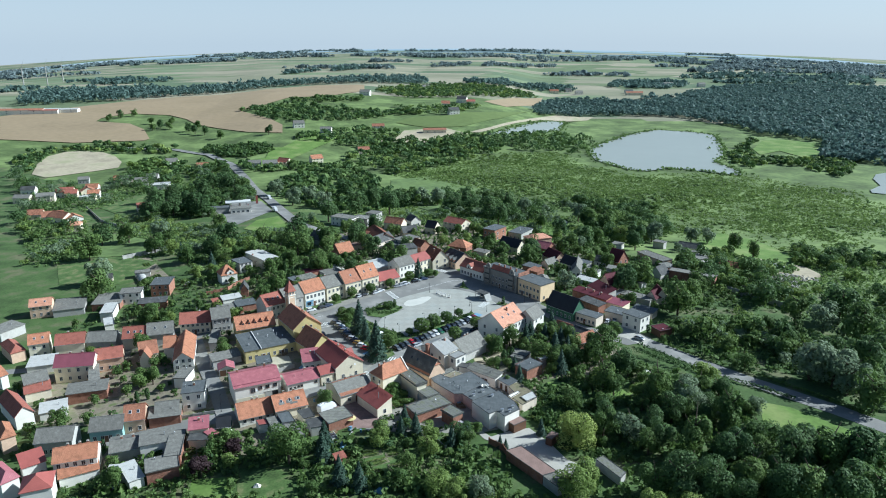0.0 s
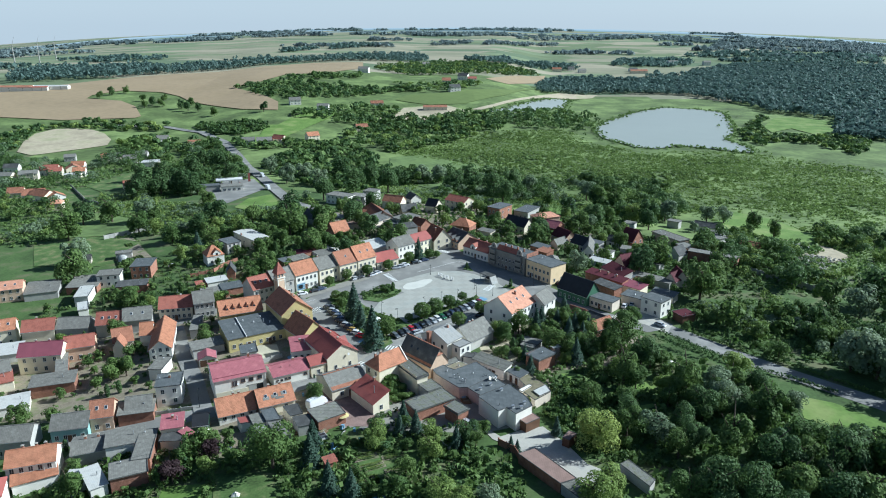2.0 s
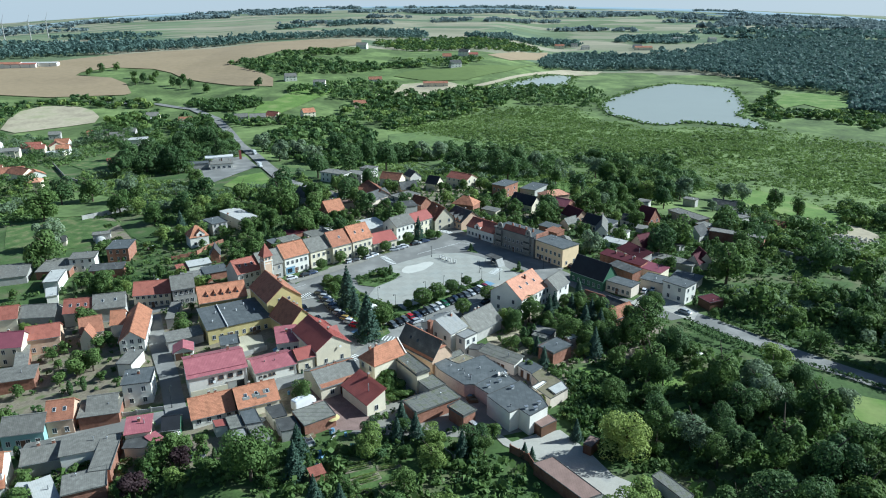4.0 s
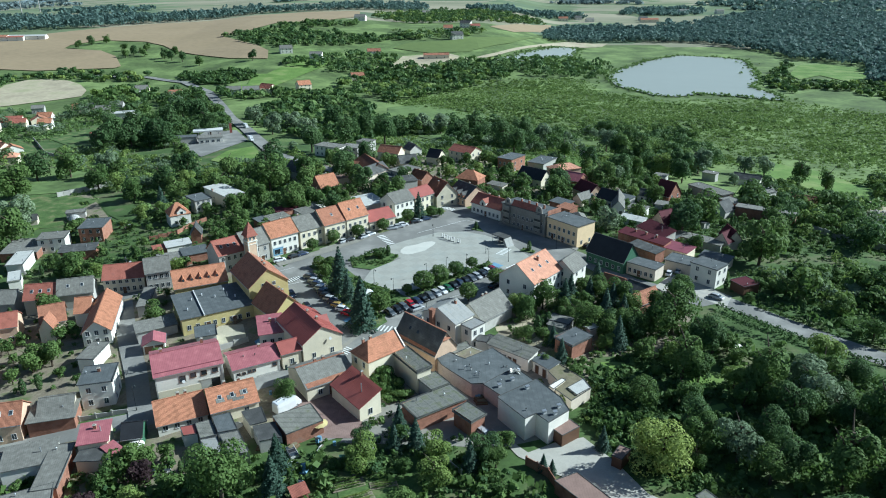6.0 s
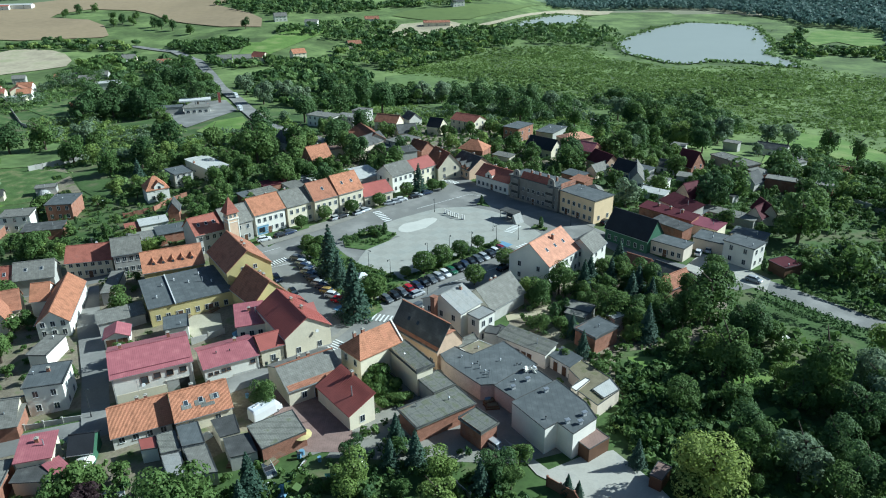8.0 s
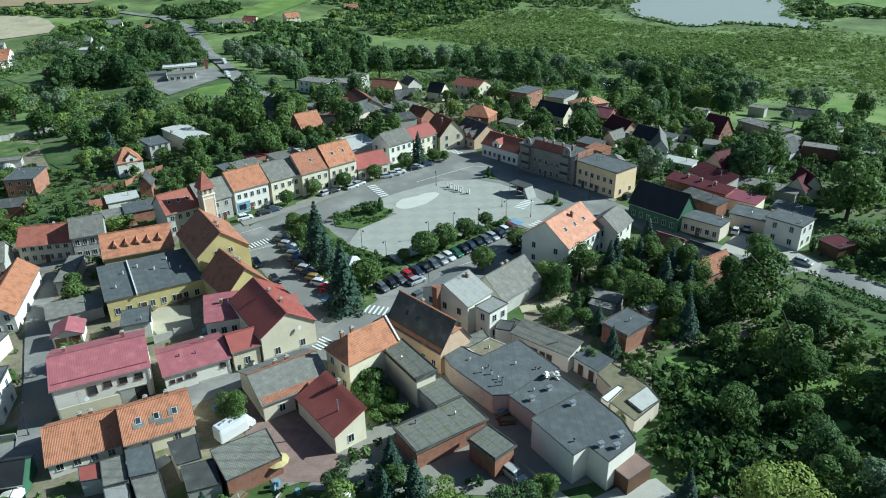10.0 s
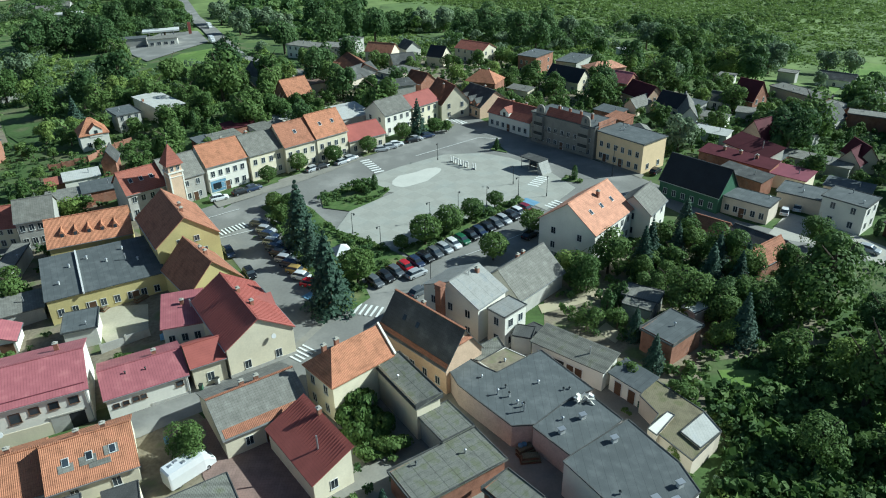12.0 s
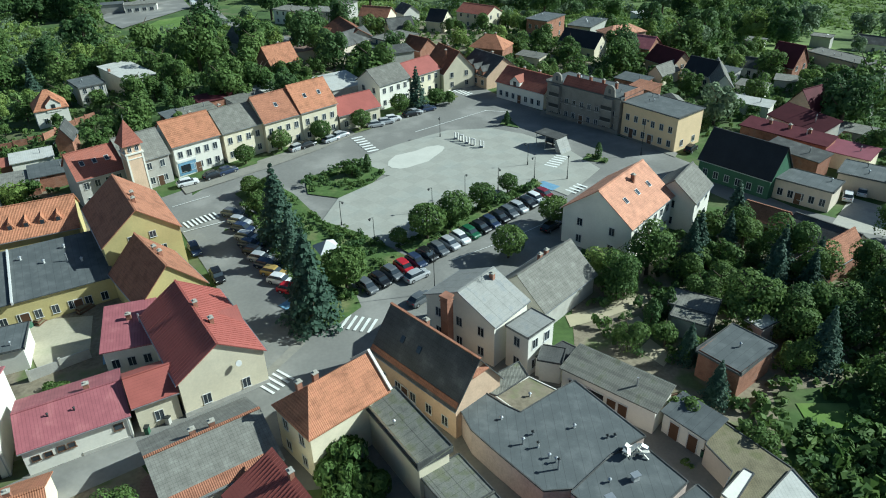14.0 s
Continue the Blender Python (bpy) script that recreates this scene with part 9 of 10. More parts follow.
def curved_gable(parent, u, y, z, w=3.0, h=2.6):
    """A baroque gable of stucco that rises above the cornice."""
    bm = bmesh.new()
    prof = [(-w / 2, 0)]
    for k in range(11):
        a = math.pi * k / 10
        prof.append((-w * 0.42 * math.cos(a), h * 0.45 + h * 0.55 * math.sin(a) ** 0.8))
    prof.append((w / 2, 0))
    f = [bm.verts.new((u + px, y - 0.2, z + pz)) for px, pz in prof]
    b = [bm.verts.new((u + px, y + 0.25, z + pz)) for px, pz in prof]
    n = len(prof)
    bm.faces.new(f)
    bm.faces.new(b[::-1])
    for i in range(n):
        bm.faces.new((f[i], b[i], b[(i + 1) % n], f[(i + 1) % n]))
    bmesh.ops.recalc_face_normals(bm, faces=bm.faces[:])
    ob = part("gable", bm, STUCCO, parent)
    part("gable_window", box(u, y - 0.24, z + h * 0.5, 0.6, 0.08, 1.0), GLASS, ob)


def dress_tenement(ob):
    w, d, e = TEN
    y = -d / 2
    for u in (-w * 0.36, w * 0.36):
        curved_gable(ob, u, y, e - 0.1)
        bay = part("bay", box(u, y - 0.45, e / 2 + 0.6, 2.6, 0.9, e - 2.0), STUCCO, ob)
        for zz in (3.2, 5.8):
            part("balcony_rail", box(u, y - 1.05, zz, 2.8, 0.06, 0.8), DARKMETAL, bay)
            part("balcony_slab", box(u, y - 0.95, zz - 0.45, 2.9, 0.5, 0.12), CONCRETE, bay)
    part("mansard", roof_piece(w * 0.56, 1.5, 2.0), ROOF_RED2, ob, m=Matrix.Translation((0, y, e - 0.05)))
    for zz in (0.9, 4.1, e - 0.25):
        part("string_course", box(0, y - 0.1, zz, w, 0.22, 0.22), STUCCO, ob)
    for u in (-5, -1.5, 2, 5.5):
        add_chimney(ob, u, d * 0.1, e, e + 1.5)
    part("party_wall", box(w / 2 + 0.15, 0.6, e - 0.6, 0.3, d - 1.0, 3.4), BRICK, ob)


def roof_piece(w, run, rise):
    bm = bmesh.new()
    v = [bm.verts.new(q) for q in ((-w / 2, -0.15, 0), (w / 2, -0.15, 0), (w / 2, run, rise), (-w / 2, run, rise), (-w / 2, run, 0), (w / 2, run, 0))]
    for f in ((0, 1, 2, 3), (0, 3, 4), (1, 5, 2), (3, 2, 5, 4), (0, 4, 5, 1)):
        bm.faces.new([v[i] for i in f])
    bmesh.ops.recalc_face_normals(bm, faces=bm.faces[:])
    return bm


def dress_corner(ob):
    """Cross gable on the sunny pitch, dish and wall lamp of the cream corner house."""
    w, d, e, r = COR
    bm = bmesh.new()
    v = [bm.verts.new(q) for q in ((-2.2, d / 2 + 0.1, e + 0.1), (1.6, d / 2 + 0.1, e + 0.1), (-0.3, d / 2 + 0.1, e + 1.9), (-0.3, d * 0.12, e + 1.95), (-2.6, d / 2 - 0.9, e + 0.3), (2.0, d / 2 - 0.9, e + 0.3))]
    for f in ((0, 1, 2), (0, 2, 3, 4), (1, 5, 3, 2), (0, 4, 5, 1), (4, 3, 5)):
        bm.faces.new([v[i] for i in f])
    bmesh.ops.recalc_face_normals(bm, faces=bm.faces[:])
    cg = part("cross_gable", bm, ROOF_RED, ob)
    part("gable_window", box(-0.3, d / 2 + 0.14, e + 0.7, 0.8, 0.08, 0.8), GLASS, cg)
    part("satellite_dish", cyl(bmesh.new(), 0.38, 0.36, 0, 0.08, 12), FRAME, ob, m=Matrix.Translation((w / 2 + 0.5, d * 0.18, e - 0.2)) @ Matrix.Rotation(radians(70), 4, "Y"))
    part("plinth", box(0, 0, 0.3, w + 0.16, d + 0.16, 0.7), GREYWALL, ob)


def dress_white_row(ob):
    """Blue painted shop front on the white row house."""
    w, d, e = ROW
    part("shop_panel", box(-w * 0.28, -d / 2 - 0.03, 1.5, w * 0.38, 0.07, 2.6), BLUEPAINT, ob)
    part("shop_sign", box(-w * 0.28, -d / 2 - 0.08, 3.2, w * 0.4, 0.1, 0.5), WHITEPAINT, ob)
    part("shop_window", box(-w * 0.32, -d / 2 - 0.09, 1.5, w * 0.2, 0.05, 1.6), GLASS, ob)


def ivy_mass(x, y, sx, sy, h, seed, n=900):
    rng = np.random.default_rng(seed)
    q = leaf_cloud(rng, n, 1.0, 0.02, 1.0, 0.11, 14)
    q = q * np.array([sx, sy, h])
    ob = new("ivy_bush", quads_mesh("ivy_bush", q, LEAF))
    ob.location = (x, y, ground_z(x, y))
    tagged(ob, "sprawling bright green ivy bush between houses", "shrub")


def dress_shed(ob):
    """Dark garage bays and a long low window in the front of the white shed."""
    w, d = 11.6, 4.0
    for u, bw in ((-0.36, 1.3), (-0.16, 3.0)):
        # black slab stands for the shade inside an open bay, no door leaf
        bay = part("garage_door", box(w * u, -d / 2 - 0.02, 1.1, bw, 0.1, 2.2), ROOF_BLACK, ob)
        part("lintel", box(w * u, -d / 2 - 0.06, 2.28, bw + 0.2, 0.16, 0.14), FRAME, bay)


def scrap_pile(x, y, z):
    """A heap of pale boards and bent sheets left on the roof."""
    top = new("scrap_pile")
    top.matrix_basis = pose(x, y, z)
    tagged(top, "heap of pale broken boards on the felt roof", "scrap")
    rnd = random.Random(5)
    for k in range(16):
        m = Matrix.Translation((rnd.uniform(-1.3, 1.3), rnd.uniform(-0.7, 0.7), 0.12 + 0.05 * k)) @ Euler((rnd.uniform(-0.5, 0.5), rnd.uniform(-0.5, 0.5), rnd.uniform(0, 3.1))).to_matrix().to_4x4()
        part("board", box(0, 0, 0, rnd.uniform(0.7, 1.8), rnd.uniform(0.2, 0.6), 0.05), WHITE if k % 3 else METAL, top, m=m)


scrap_pile(6.5, -56.1, ground_z(6.5, -56.1) + 3.6)


def front_gable(ob, u, d, e, w, h, deep, roof, wall):
    """A small gabled bay that breaks through the eaves, with its window."""
    bm = bmesh.new()
    y0, y1 = -d / 2 - 0.15, -d / 2 + deep
    v = [bm.verts.new(q) for q in ((u - w / 2, y0, e - 0.6), (u + w / 2, y0, e - 0.6), (u + w / 2, y0, e + h * 0.45), (u, y0, e + h), (u - w / 2, y0, e + h * 0.45), (u - w / 2, y1, e - 0.6), (u + w / 2, y1, e - 0.6), (u + w / 2, y1, e + h * 0.45), (u, y1, e + h), (u - w / 2, y1, e + h * 0.45))]
    for f in ((0, 1, 2, 3, 4), (9, 8, 7, 6, 5), (1, 6, 7, 2), (0, 4, 9, 5), (2, 7, 8, 3), (4, 3, 8, 9), (0, 5, 6, 1)):
        bm.faces.new([v[i] for i in f])
    bmesh.ops.recalc_face_normals(bm, faces=bm.faces[:])
    bay = part("gable_bay", bm, wall, ob)
    slope = math.atan2(h * 0.55, w / 2)
    run = math.hypot(w / 2, h * 0.55) + 0.2
    for side in (-1, 1):
        m = Matrix.Translation((u + side * w / 4, (y0 + y1) / 2, e + h * 0.725 + 0.06)) @ Matrix.Rotation(side * slope, 4, "Y")
        part("bay_roof", box(0, 0, 0, run, y1 - y0 + 0.3, 0.1), roof, bay, m=m)
    part("pane", box(u, y0 - 0.02, e + h * 0.25, 0.9, 0.06, 1.1), GLASS, bay)


on_house("low white house with red tiled roof", lambda ob: front_gable(ob, -1.5, 8.4, 4.2, 3.2, 2.4, 3.2, ROOF_RED2, WHITE))
on_house("orange brick corner house with slate roof", lambda ob: [front_gable(ob, u, 11.4, 3.5, 2.0, 2.2, 3.0, ROOF_SLATE, BRICK) for u in (-3.2, 0.6, 3.6)])
on_house("white villa with orange hipped roof", lambda ob: front_gable(ob, 0.6, 7.4, 4.2, 3.4, 2.8, 3.4, ROOF_ORANGE, WHITE))
on_house("long white shed with corrugated grey roof", dress_shed)


def front_window(ob, d, u, z, w, h, frame_mat):
    """A single dark window with its frame and sill in the front wall."""
    win = part("window", add_box(add_box(add_box(add_box(bmesh.new(), u - w / 2, -d / 2 - 0.03, z, 0.07, 0.1, h), u + w / 2, -d / 2 - 0.03, z, 0.07, 0.1, h), u, -d / 2 - 0.03, z + h / 2, w, 0.1, 0.07), u, -d / 2 - 0.07, z - h / 2, w + 0.2, 0.18, 0.06), frame_mat, ob)
    part("pane", box(u, -d / 2 - 0.01, z, w - 0.06, 0.04, h - 0.06), GLASS, win)


def dress_pink_low(ob):
    """Five small windows, a grey plinth and roof vents."""
    d = 8.8
    for u, z, w, h in ((-4.2, 2.0, 0.75, 0.65), (-3.0, 2.0, 0.75, 0.65), (-1.7, 2.15, 0.75, 0.7), (-0.7, 2.15, 0.75, 0.7), (4.1, 2.4, 0.95, 0.8)):
        front_window(ob, d, u, z, w, h, DOOR)
    part("plinth", box(2.6, -d / 2 - 0.03, 0.3, 5.2, 0.1, 0.6), GREYWALL, ob)
    for u, v in ((-2.2, -1.6), (0.4, -1.9)):
        z = 3.5 + 1.6 * (1 + v / 4.4) + 0.1
        vent = part("vent_pipe", cyl(bmesh.new(), 0.09, 0.09, z, z + 0.45, 8, u, v), DARKMETAL, ob)
        part("vent_cap", cyl(bmesh.new(), 0.17, 0.05, z + 0.45, z + 0.58, 8, u, v), DARKMETAL, vent)
    part("downpipe", cyl(bmesh.new(), 0.06, 0.06, 0, 3.4, 8, 5.15, -d / 2 - 0.1), METAL, ob)


def dress_pink_tall(ob):
    """Upper windows of uneven size, a wide gate with one leaf open, snow bar and downpipes."""
    d = 12.4
    for u, z, w, h in ((-1.6, 4.2, 1.3, 1.5), (0.7, 4.6, 1.2, 1.1), (3.0, 4.6, 1.2, 1.1), (5.4, 4.7, 1.2, 1.1)):
        front_window(ob, d, u, z, w, h, DOOR)
    gate = part("gate", box(3.2, -d / 2 - 0.03, 1.4, 2.2, 0.1, 2.8), GREYWALL, ob)
    # black panel on the wall paints the shade behind the open leaf
    part("gate_dark_panel", box(5.3, -d / 2 - 0.02, 1.4, 1.9, 0.06, 2.8), ROOF_BLACK, gate)
    part("lintel", box(4.2, -d / 2 - 0.06, 2.9, 4.6, 0.16, 0.2), CONCRETE, gate)
    part("lower_render", box(-2.4, -d / 2 - 0.03, 1.1, 9.0, 0.06, 2.2), CREAM, ob)
    for u in (-7.0, 7.0):
        part("downpipe", cyl(bmesh.new(), 0.06, 0.06, 0, 5.9, 8, u, -d / 2 - 0.1), METAL, ob)
    part("snow_bar", box(0, -d / 2 + 0.7, 6.0 + 2.3 * 0.7 / 6.2 + 0.28, 14.2, 0.06, 0.12), ROOF_MAUVE, ob)


def dress_grey_tiled(ob):
    """A lower course of newer orange tiles, a porch roof and the rendered chimneys of the cream house."""
    w, d, e, r = 11.3, 10.6, 3.3, 2.4
    tilt = math.atan2(r, d / 2)
    course = Matrix.Translation((-0.6, -d / 2 + 0.35, e + r * 0.35 / (d / 2) + 0.19)) @ Matrix.Rotation(tilt, 4, "X")
    part("tile_course", box(0, 0, 0, w - 1.4, 1.3, 0.05), ROOF_ORANGE2, ob, m=course)
    part("ridge_tiles", box(0, 0, e + r + 0.22, w + 0.6, 0.34, 0.12), ROOF_ORANGE2, ob)
    porch = part("porch_roof", box(1.2, -d / 2 - 0.8, 2.5, 2.4, 1.8, 0.12), ROOF_RED, ob)
    for u in (0.2, 2.2):
        part("porch_post", box(u, -d / 2 - 1.5, 1.2, 0.12, 0.12, 2.5), DOOR, porch)


def dress_slate(ob):
    """A ridge of clay tiles, a half-hip of orange tiles at the gable, and a row of clay tiles along the eaves."""
    w, d, e, r = 14.2, 7.0, 4.6, 4.6
    part("ridge_tiles", box(0, 0, e + r + 0.24, w + 0.6, 0.3, 0.12), ROOF_ORANGE2, ob)
    tilt = math.atan2(r, d / 2)
    eaves = Matrix.Translation((0, -d / 2 + 0.05, e + 0.28)) @ Matrix.Rotation(tilt, 4, "X")
    part("eaves_tiles", box(0, 0, 0, w + 0.4, 0.7, 0.06), ROOF_ORANGE2, ob, m=eaves)
    bm = bmesh.new()
    v = [bm.verts.new(q) for q in ((w / 2 + 0.42, -1.3, e + r * 0.62), (w / 2 + 0.42, 1.3, e + r * 0.62), (w / 2 - 1.0, 0, e + r + 0.3), (w / 2 - 0.2, 0, e + r * 0.55))]
    for f in ((0, 1, 2), (0, 2, 3), (1, 3, 2), (0, 3, 1)):
        bm.faces.new([v[i] for i in f])
    bmesh.ops.recalc_face_normals(bm, faces=bm.faces[:])
    part("half_hip", bm, ROOF_ORANGE2, ob)
    for u in (-3.4, -0.6):
        part("skylight", box(0, 0, 0, 0.6, 0.8, 0.1), GLASS, ob, m=Matrix.Translation((u, -d / 4, e + r / 2 + 0.22)) @ Matrix.Rotation(tilt, 4, "X"))


def dress_patched(ob):
    """Grey patches of felt round the skylights of the orange roof."""
    d, e, r = 9.8, 2.9, 2.8
    tilt = math.atan2(r, d / 2)
    for u, v, w, h in ((-2.6, 0.62, 1.7, 1.0), (-0.2, 0.58, 1.9, 1.1), (2.4, 0.5, 1.6, 1.2), (1.0, 0.72, 2.4, 0.7)):
        m = Matrix.Translation((u, -d / 2 * v, e + r * (1 - v) + 0.185)) @ Matrix.Rotation(tilt, 4, "X")
        part("felt_patch", box(0, 0, 0, w, h, 0.04), ROOF_GREY, ob, m=m)


def dress_twin_gate(ob):
    """Two wide garage doors in the front gable."""
    for u in (-1.2, 1.2):
        part("garage_door", box(u, -2.54, 1.05, 2.0, 0.1, 2.1), DOOR, ob)


on_house("long low white house with raspberry roof", dress_pink_low)
on_house("tall white house with raspberry metal roof", dress_pink_tall)
on_house("cream house with grey tiled roof", dress_grey_tiled)
on_house("peach street house with dark slate roof", dress_slate)
on_house("cream house with orange roof and skylights", dress_patched)
on_house("white double garage with pink hipped roof", dress_twin_gate)


def dress_courtyard(ob):
    """Roof vents, a ridge of sheet metal and wall lamps on the long mustard house."""
    for u, v in ((-5, 2), (-2, 3.5), (1, 1), (4, 4), (6, -1), (-7, -3)):
        z = 4.2 + 1.2 * (v / 14.4 + 0.5)
        vent = part("vent_pipe", cyl(bmesh.new(), 0.16, 0.16, z, z + 0.7, 10, u, v), FRAME, ob)
        part("vent_cap", cyl(bmesh.new(), 0.26, 0.08, z + 0.7, z + 0.86, 10, u, v), METAL, vent)
    part("roof_divider", box(-3.6, 0, 5.1, 0.25, 14.6, 0.5), FRAME, ob, m=Matrix.Rotation(0.083, 4, "X"))


def dress_antenna(ob):
    """A small mast with cross bars and a dish."""
    z = 8.2
    mast = part("antenna", cyl(bmesh.new(), 0.03, 0.03, 6, z + 1.8, 6, 0.6, 0.3), METAL, ob)
    for k in range(4):
        part("antenna_bar", box(0.6, 0.3, z + 0.7 + 0.25 * k, 1.0 - 0.15 * k, 0.03, 0.03), METAL, mast)
    part("satellite_dish", cyl(bmesh.new(), 0.36, 0.34, 0, 0.07, 12), FRAME, ob, m=Matrix.Translation((1.6, 0.5, z - 0.2)) @ Matrix.Rotation(radians(65), 4, "X"))


on_house("long mustard house with flat grey felt roof", dress_courtyard)
for words in ("pale villa with grey sheet metal roof", "white row house with orange tiled roof", "cream row house with bright orange roof", "white house with orange tiled roof", "grey street house with slate roof", "cream street house with red tiled roof"):
    on_house(words, dress_antenna)
TEN = (20.1, 8.4, 8.2)
COR = (15.8, 10.1, 5.2, 3.3)
ROW = (9.8, 9.4, 6.6)
on_house("sooty stucco tenement with curved gables", dress_tenement)
on_house("cream corner house with dark red seamed roof", dress_corner)
on_house("white row house with orange tiled roof", dress_white_row)
ivy_mass(-23.2, -55.0, 2.8, 3.4, 4.2, 71, 2600)
ivy_mass(-20.6, -57.6, 2.8, 2.8, 3.6, 72, 2400)
ivy_mass(-23.4, -58.4, 2.4, 2.4, 3.0, 73, 2000)
ivy_mass(-18.4, -60.6, 2.6, 2.0, 2.4, 74, 1800)
ivy_mass(-21.0, -61.8, 2.0, 2.0, 2.0, 76, 1500)
ivy_mass(-60.6, -39.8, 2.0, 1.2, 1.2, 75)
# ---- woods, far and near ----
SCRUB = [(25, -53), (32, -47), (42, -46), (48, -54), (48, -62), (42, -71), (23, -71), (24, -62)]
NOTREES.append(SCRUB)
SCRUB2 = [(21, -61), (28, -49), (33, -50), (39, -64), (37, -72), (30, -77), (23, -76), (21, -71)]
NOTREES.append(SCRUB2)
SCRUB3 = [(23, -62), (32, -59), (39, -64), (44, -70), (47, -74), (44, -79), (23, -78), (21, -71)]
NOTREES.append(SCRUB3)
grove("tree", [(-231, 333), (-250, 428), (-217, 444), (-167, 338), (-136, 233), (-162, 219), (-204, 259)], 9, 1)
copse("tree", [(-278.8, 542.1), (-264.8, 518.3), (-216.8, 481), (-190, 508.8), (-200, 546.2), (-239.9, 567.6), (-277.7, 559.7)], 8, 2)
grove("tree", [(-310, 231), (-270, 203), (-268, 241), (-202, 118), (-211, 97), (-228, 97)], 10, 4)
copse("tree", [(-158, 338), (-141, 394), (-100, 475), (-51, 345), (-47, 233), (-94, 238), (-138, 291)], 10, 6)
copse("tree", [(-99, 583), (-63, 643), (-0, 596), (43, 650), (70, 555), (4, 473), (-51, 427), (-111, 470)], 13, 7)
copse("tree", [(-301.8, 786.3), (-237.8, 706.7), (-202.9, 686.3), (-167.6, 702.2), (-130.8, 714.9), (-71.9, 774.7), (-30.9, 788.3), (-40, 817.2), (-122.6, 795), (-163.8, 800), (-225.4, 830), (-268.4, 815)], 11, 8)
copse("tree", [(-247.1, 845), (-198.7, 844.5), (-166.2, 863.2), (-132.4, 880.1), (-127.3, 920.4), (-170.6, 895.2), (-223.2, 882.6), (-247.7, 869.5)], 11, 28)
copse("tree", [(-130, 1080), (-60, 960), (40, 1010), (160, 1120), (210, 1300), (90, 1330), (-60, 1290)], 14, 29)
grove("tree", [(-5, 345), (40, 345), (69, 279), (79, 236), (58, 202), (21, 196), (-4, 201)], 10, 9)
grove("tree", [(68, 158), (114, 251), (154, 251), (157, 201), (112, 150), (75, 116)], 10, 10)
marsh("shrub", [(-70, 430), (-20, 500), (60, 545), (140, 575), (152, 480), (190, 425), (262, 408), (300, 360), (318, 250), (255, 140), (187, 205), (140, 255), (90, 290), (20, 350)], 3.7, 11)
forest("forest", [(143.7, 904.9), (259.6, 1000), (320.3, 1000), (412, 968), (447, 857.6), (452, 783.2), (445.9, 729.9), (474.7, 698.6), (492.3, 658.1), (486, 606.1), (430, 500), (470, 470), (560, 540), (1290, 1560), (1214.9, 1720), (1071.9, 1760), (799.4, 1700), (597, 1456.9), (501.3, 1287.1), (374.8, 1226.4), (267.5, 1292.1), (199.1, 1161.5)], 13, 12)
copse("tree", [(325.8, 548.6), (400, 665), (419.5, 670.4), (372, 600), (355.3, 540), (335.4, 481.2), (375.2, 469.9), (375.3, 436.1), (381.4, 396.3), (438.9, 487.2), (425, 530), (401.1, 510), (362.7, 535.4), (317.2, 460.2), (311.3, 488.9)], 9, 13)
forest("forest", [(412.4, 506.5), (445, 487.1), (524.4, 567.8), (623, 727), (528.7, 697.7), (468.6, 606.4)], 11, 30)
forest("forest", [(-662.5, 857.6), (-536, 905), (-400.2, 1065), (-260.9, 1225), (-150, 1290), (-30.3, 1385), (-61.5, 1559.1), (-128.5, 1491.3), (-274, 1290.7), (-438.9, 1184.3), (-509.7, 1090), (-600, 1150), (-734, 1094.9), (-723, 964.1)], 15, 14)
copse("tree", [(-474, 525), (-445, 565), (-386, 576), (-316, 563), (-314, 523), (-367, 533), (-379, 545), (-442, 534), (-411, 416), (-421, 417), (-468, 494)], 10, 15)
copse("tree", [(-267, 476), (-181, 432), (-129, 446), (-81, 405), (-126, 426), (-177, 394), (-254, 437)], 10, 16)
copse("tree", [(-330, 462), (-296, 508), (-245, 412), (-241, 358), (-292, 386)], 11, 17)
copse("tree", [(-192, 587), (-121, 658), (-50, 662), (49, 634), (153, 709), (193, 648), (158, 551), (71, 572), (-7, 534), (-96, 553)], 14, 18)
copse("tree", [(-75, 846), (11, 852), (64, 871), (9, 777), (-55, 777)], 17, 23)
wood("tree", [(56, -80), (67.9, -60), (86, -49), (90, -57), (86, -75), (95.8, -84), (113.6, -92), (118, -116), (40, -116), (49, -100)], 6.4, 20)
undergrowth([(22, -44), (40, -28), (60, -26), (88, -46), (92, -62), (60, -82), (40, -112), (28, -106), (34, -92), (22, -78)], 57, 2.6)
gardens([(34, -42), (56, -36), (66, -56), (56, -76), (40, -80), (32, -66), (40, -54)], 3.4, 58, 0.03)
undergrowth([(-13.6, -97.6), (18, -109), (26, -112), (20, -125), (-16.1, -125)], 59, 1.9)
hedge([(25.2, -57.6), (30.3, -64.2), (35.9, -70.4), (42, -77)], 1.5)
hedge([(62.6, -24.1), (69.3, -29.8), (74.3, -35.1), (77.2, -41.1)], 4.0)
pale_scrub([(-236, 175), (-215, 200), (-175, 178), (-140, 150), (-110, 120), (-95, 100), (-125, 70), (-150, 95), (-185, 108), (-235, 112)], 4.2, 81)
pale_scrub([(-240, 240), (-200, 215), (-160, 190), (-135, 175), (-150, 150), (-190, 175), (-235, 200)], 4.6, 82)
pale_scrub([(18.2, -69), (20.8, -65), (24.5, -58), (28.8, -59.5), (33, -63.1), (39, -74.3), (34, -80), (27, -78), (22, -72)], 1.7, 83)
pale_scrub([(-14, -99), (18, -109), (24, -116), (-16, -118)], 2.2, 84)
pale_scrub([(-30, 185), (60, 172), (110, 170), (135, 225), (60, 262), (-40, 235)], 4.4, 86)
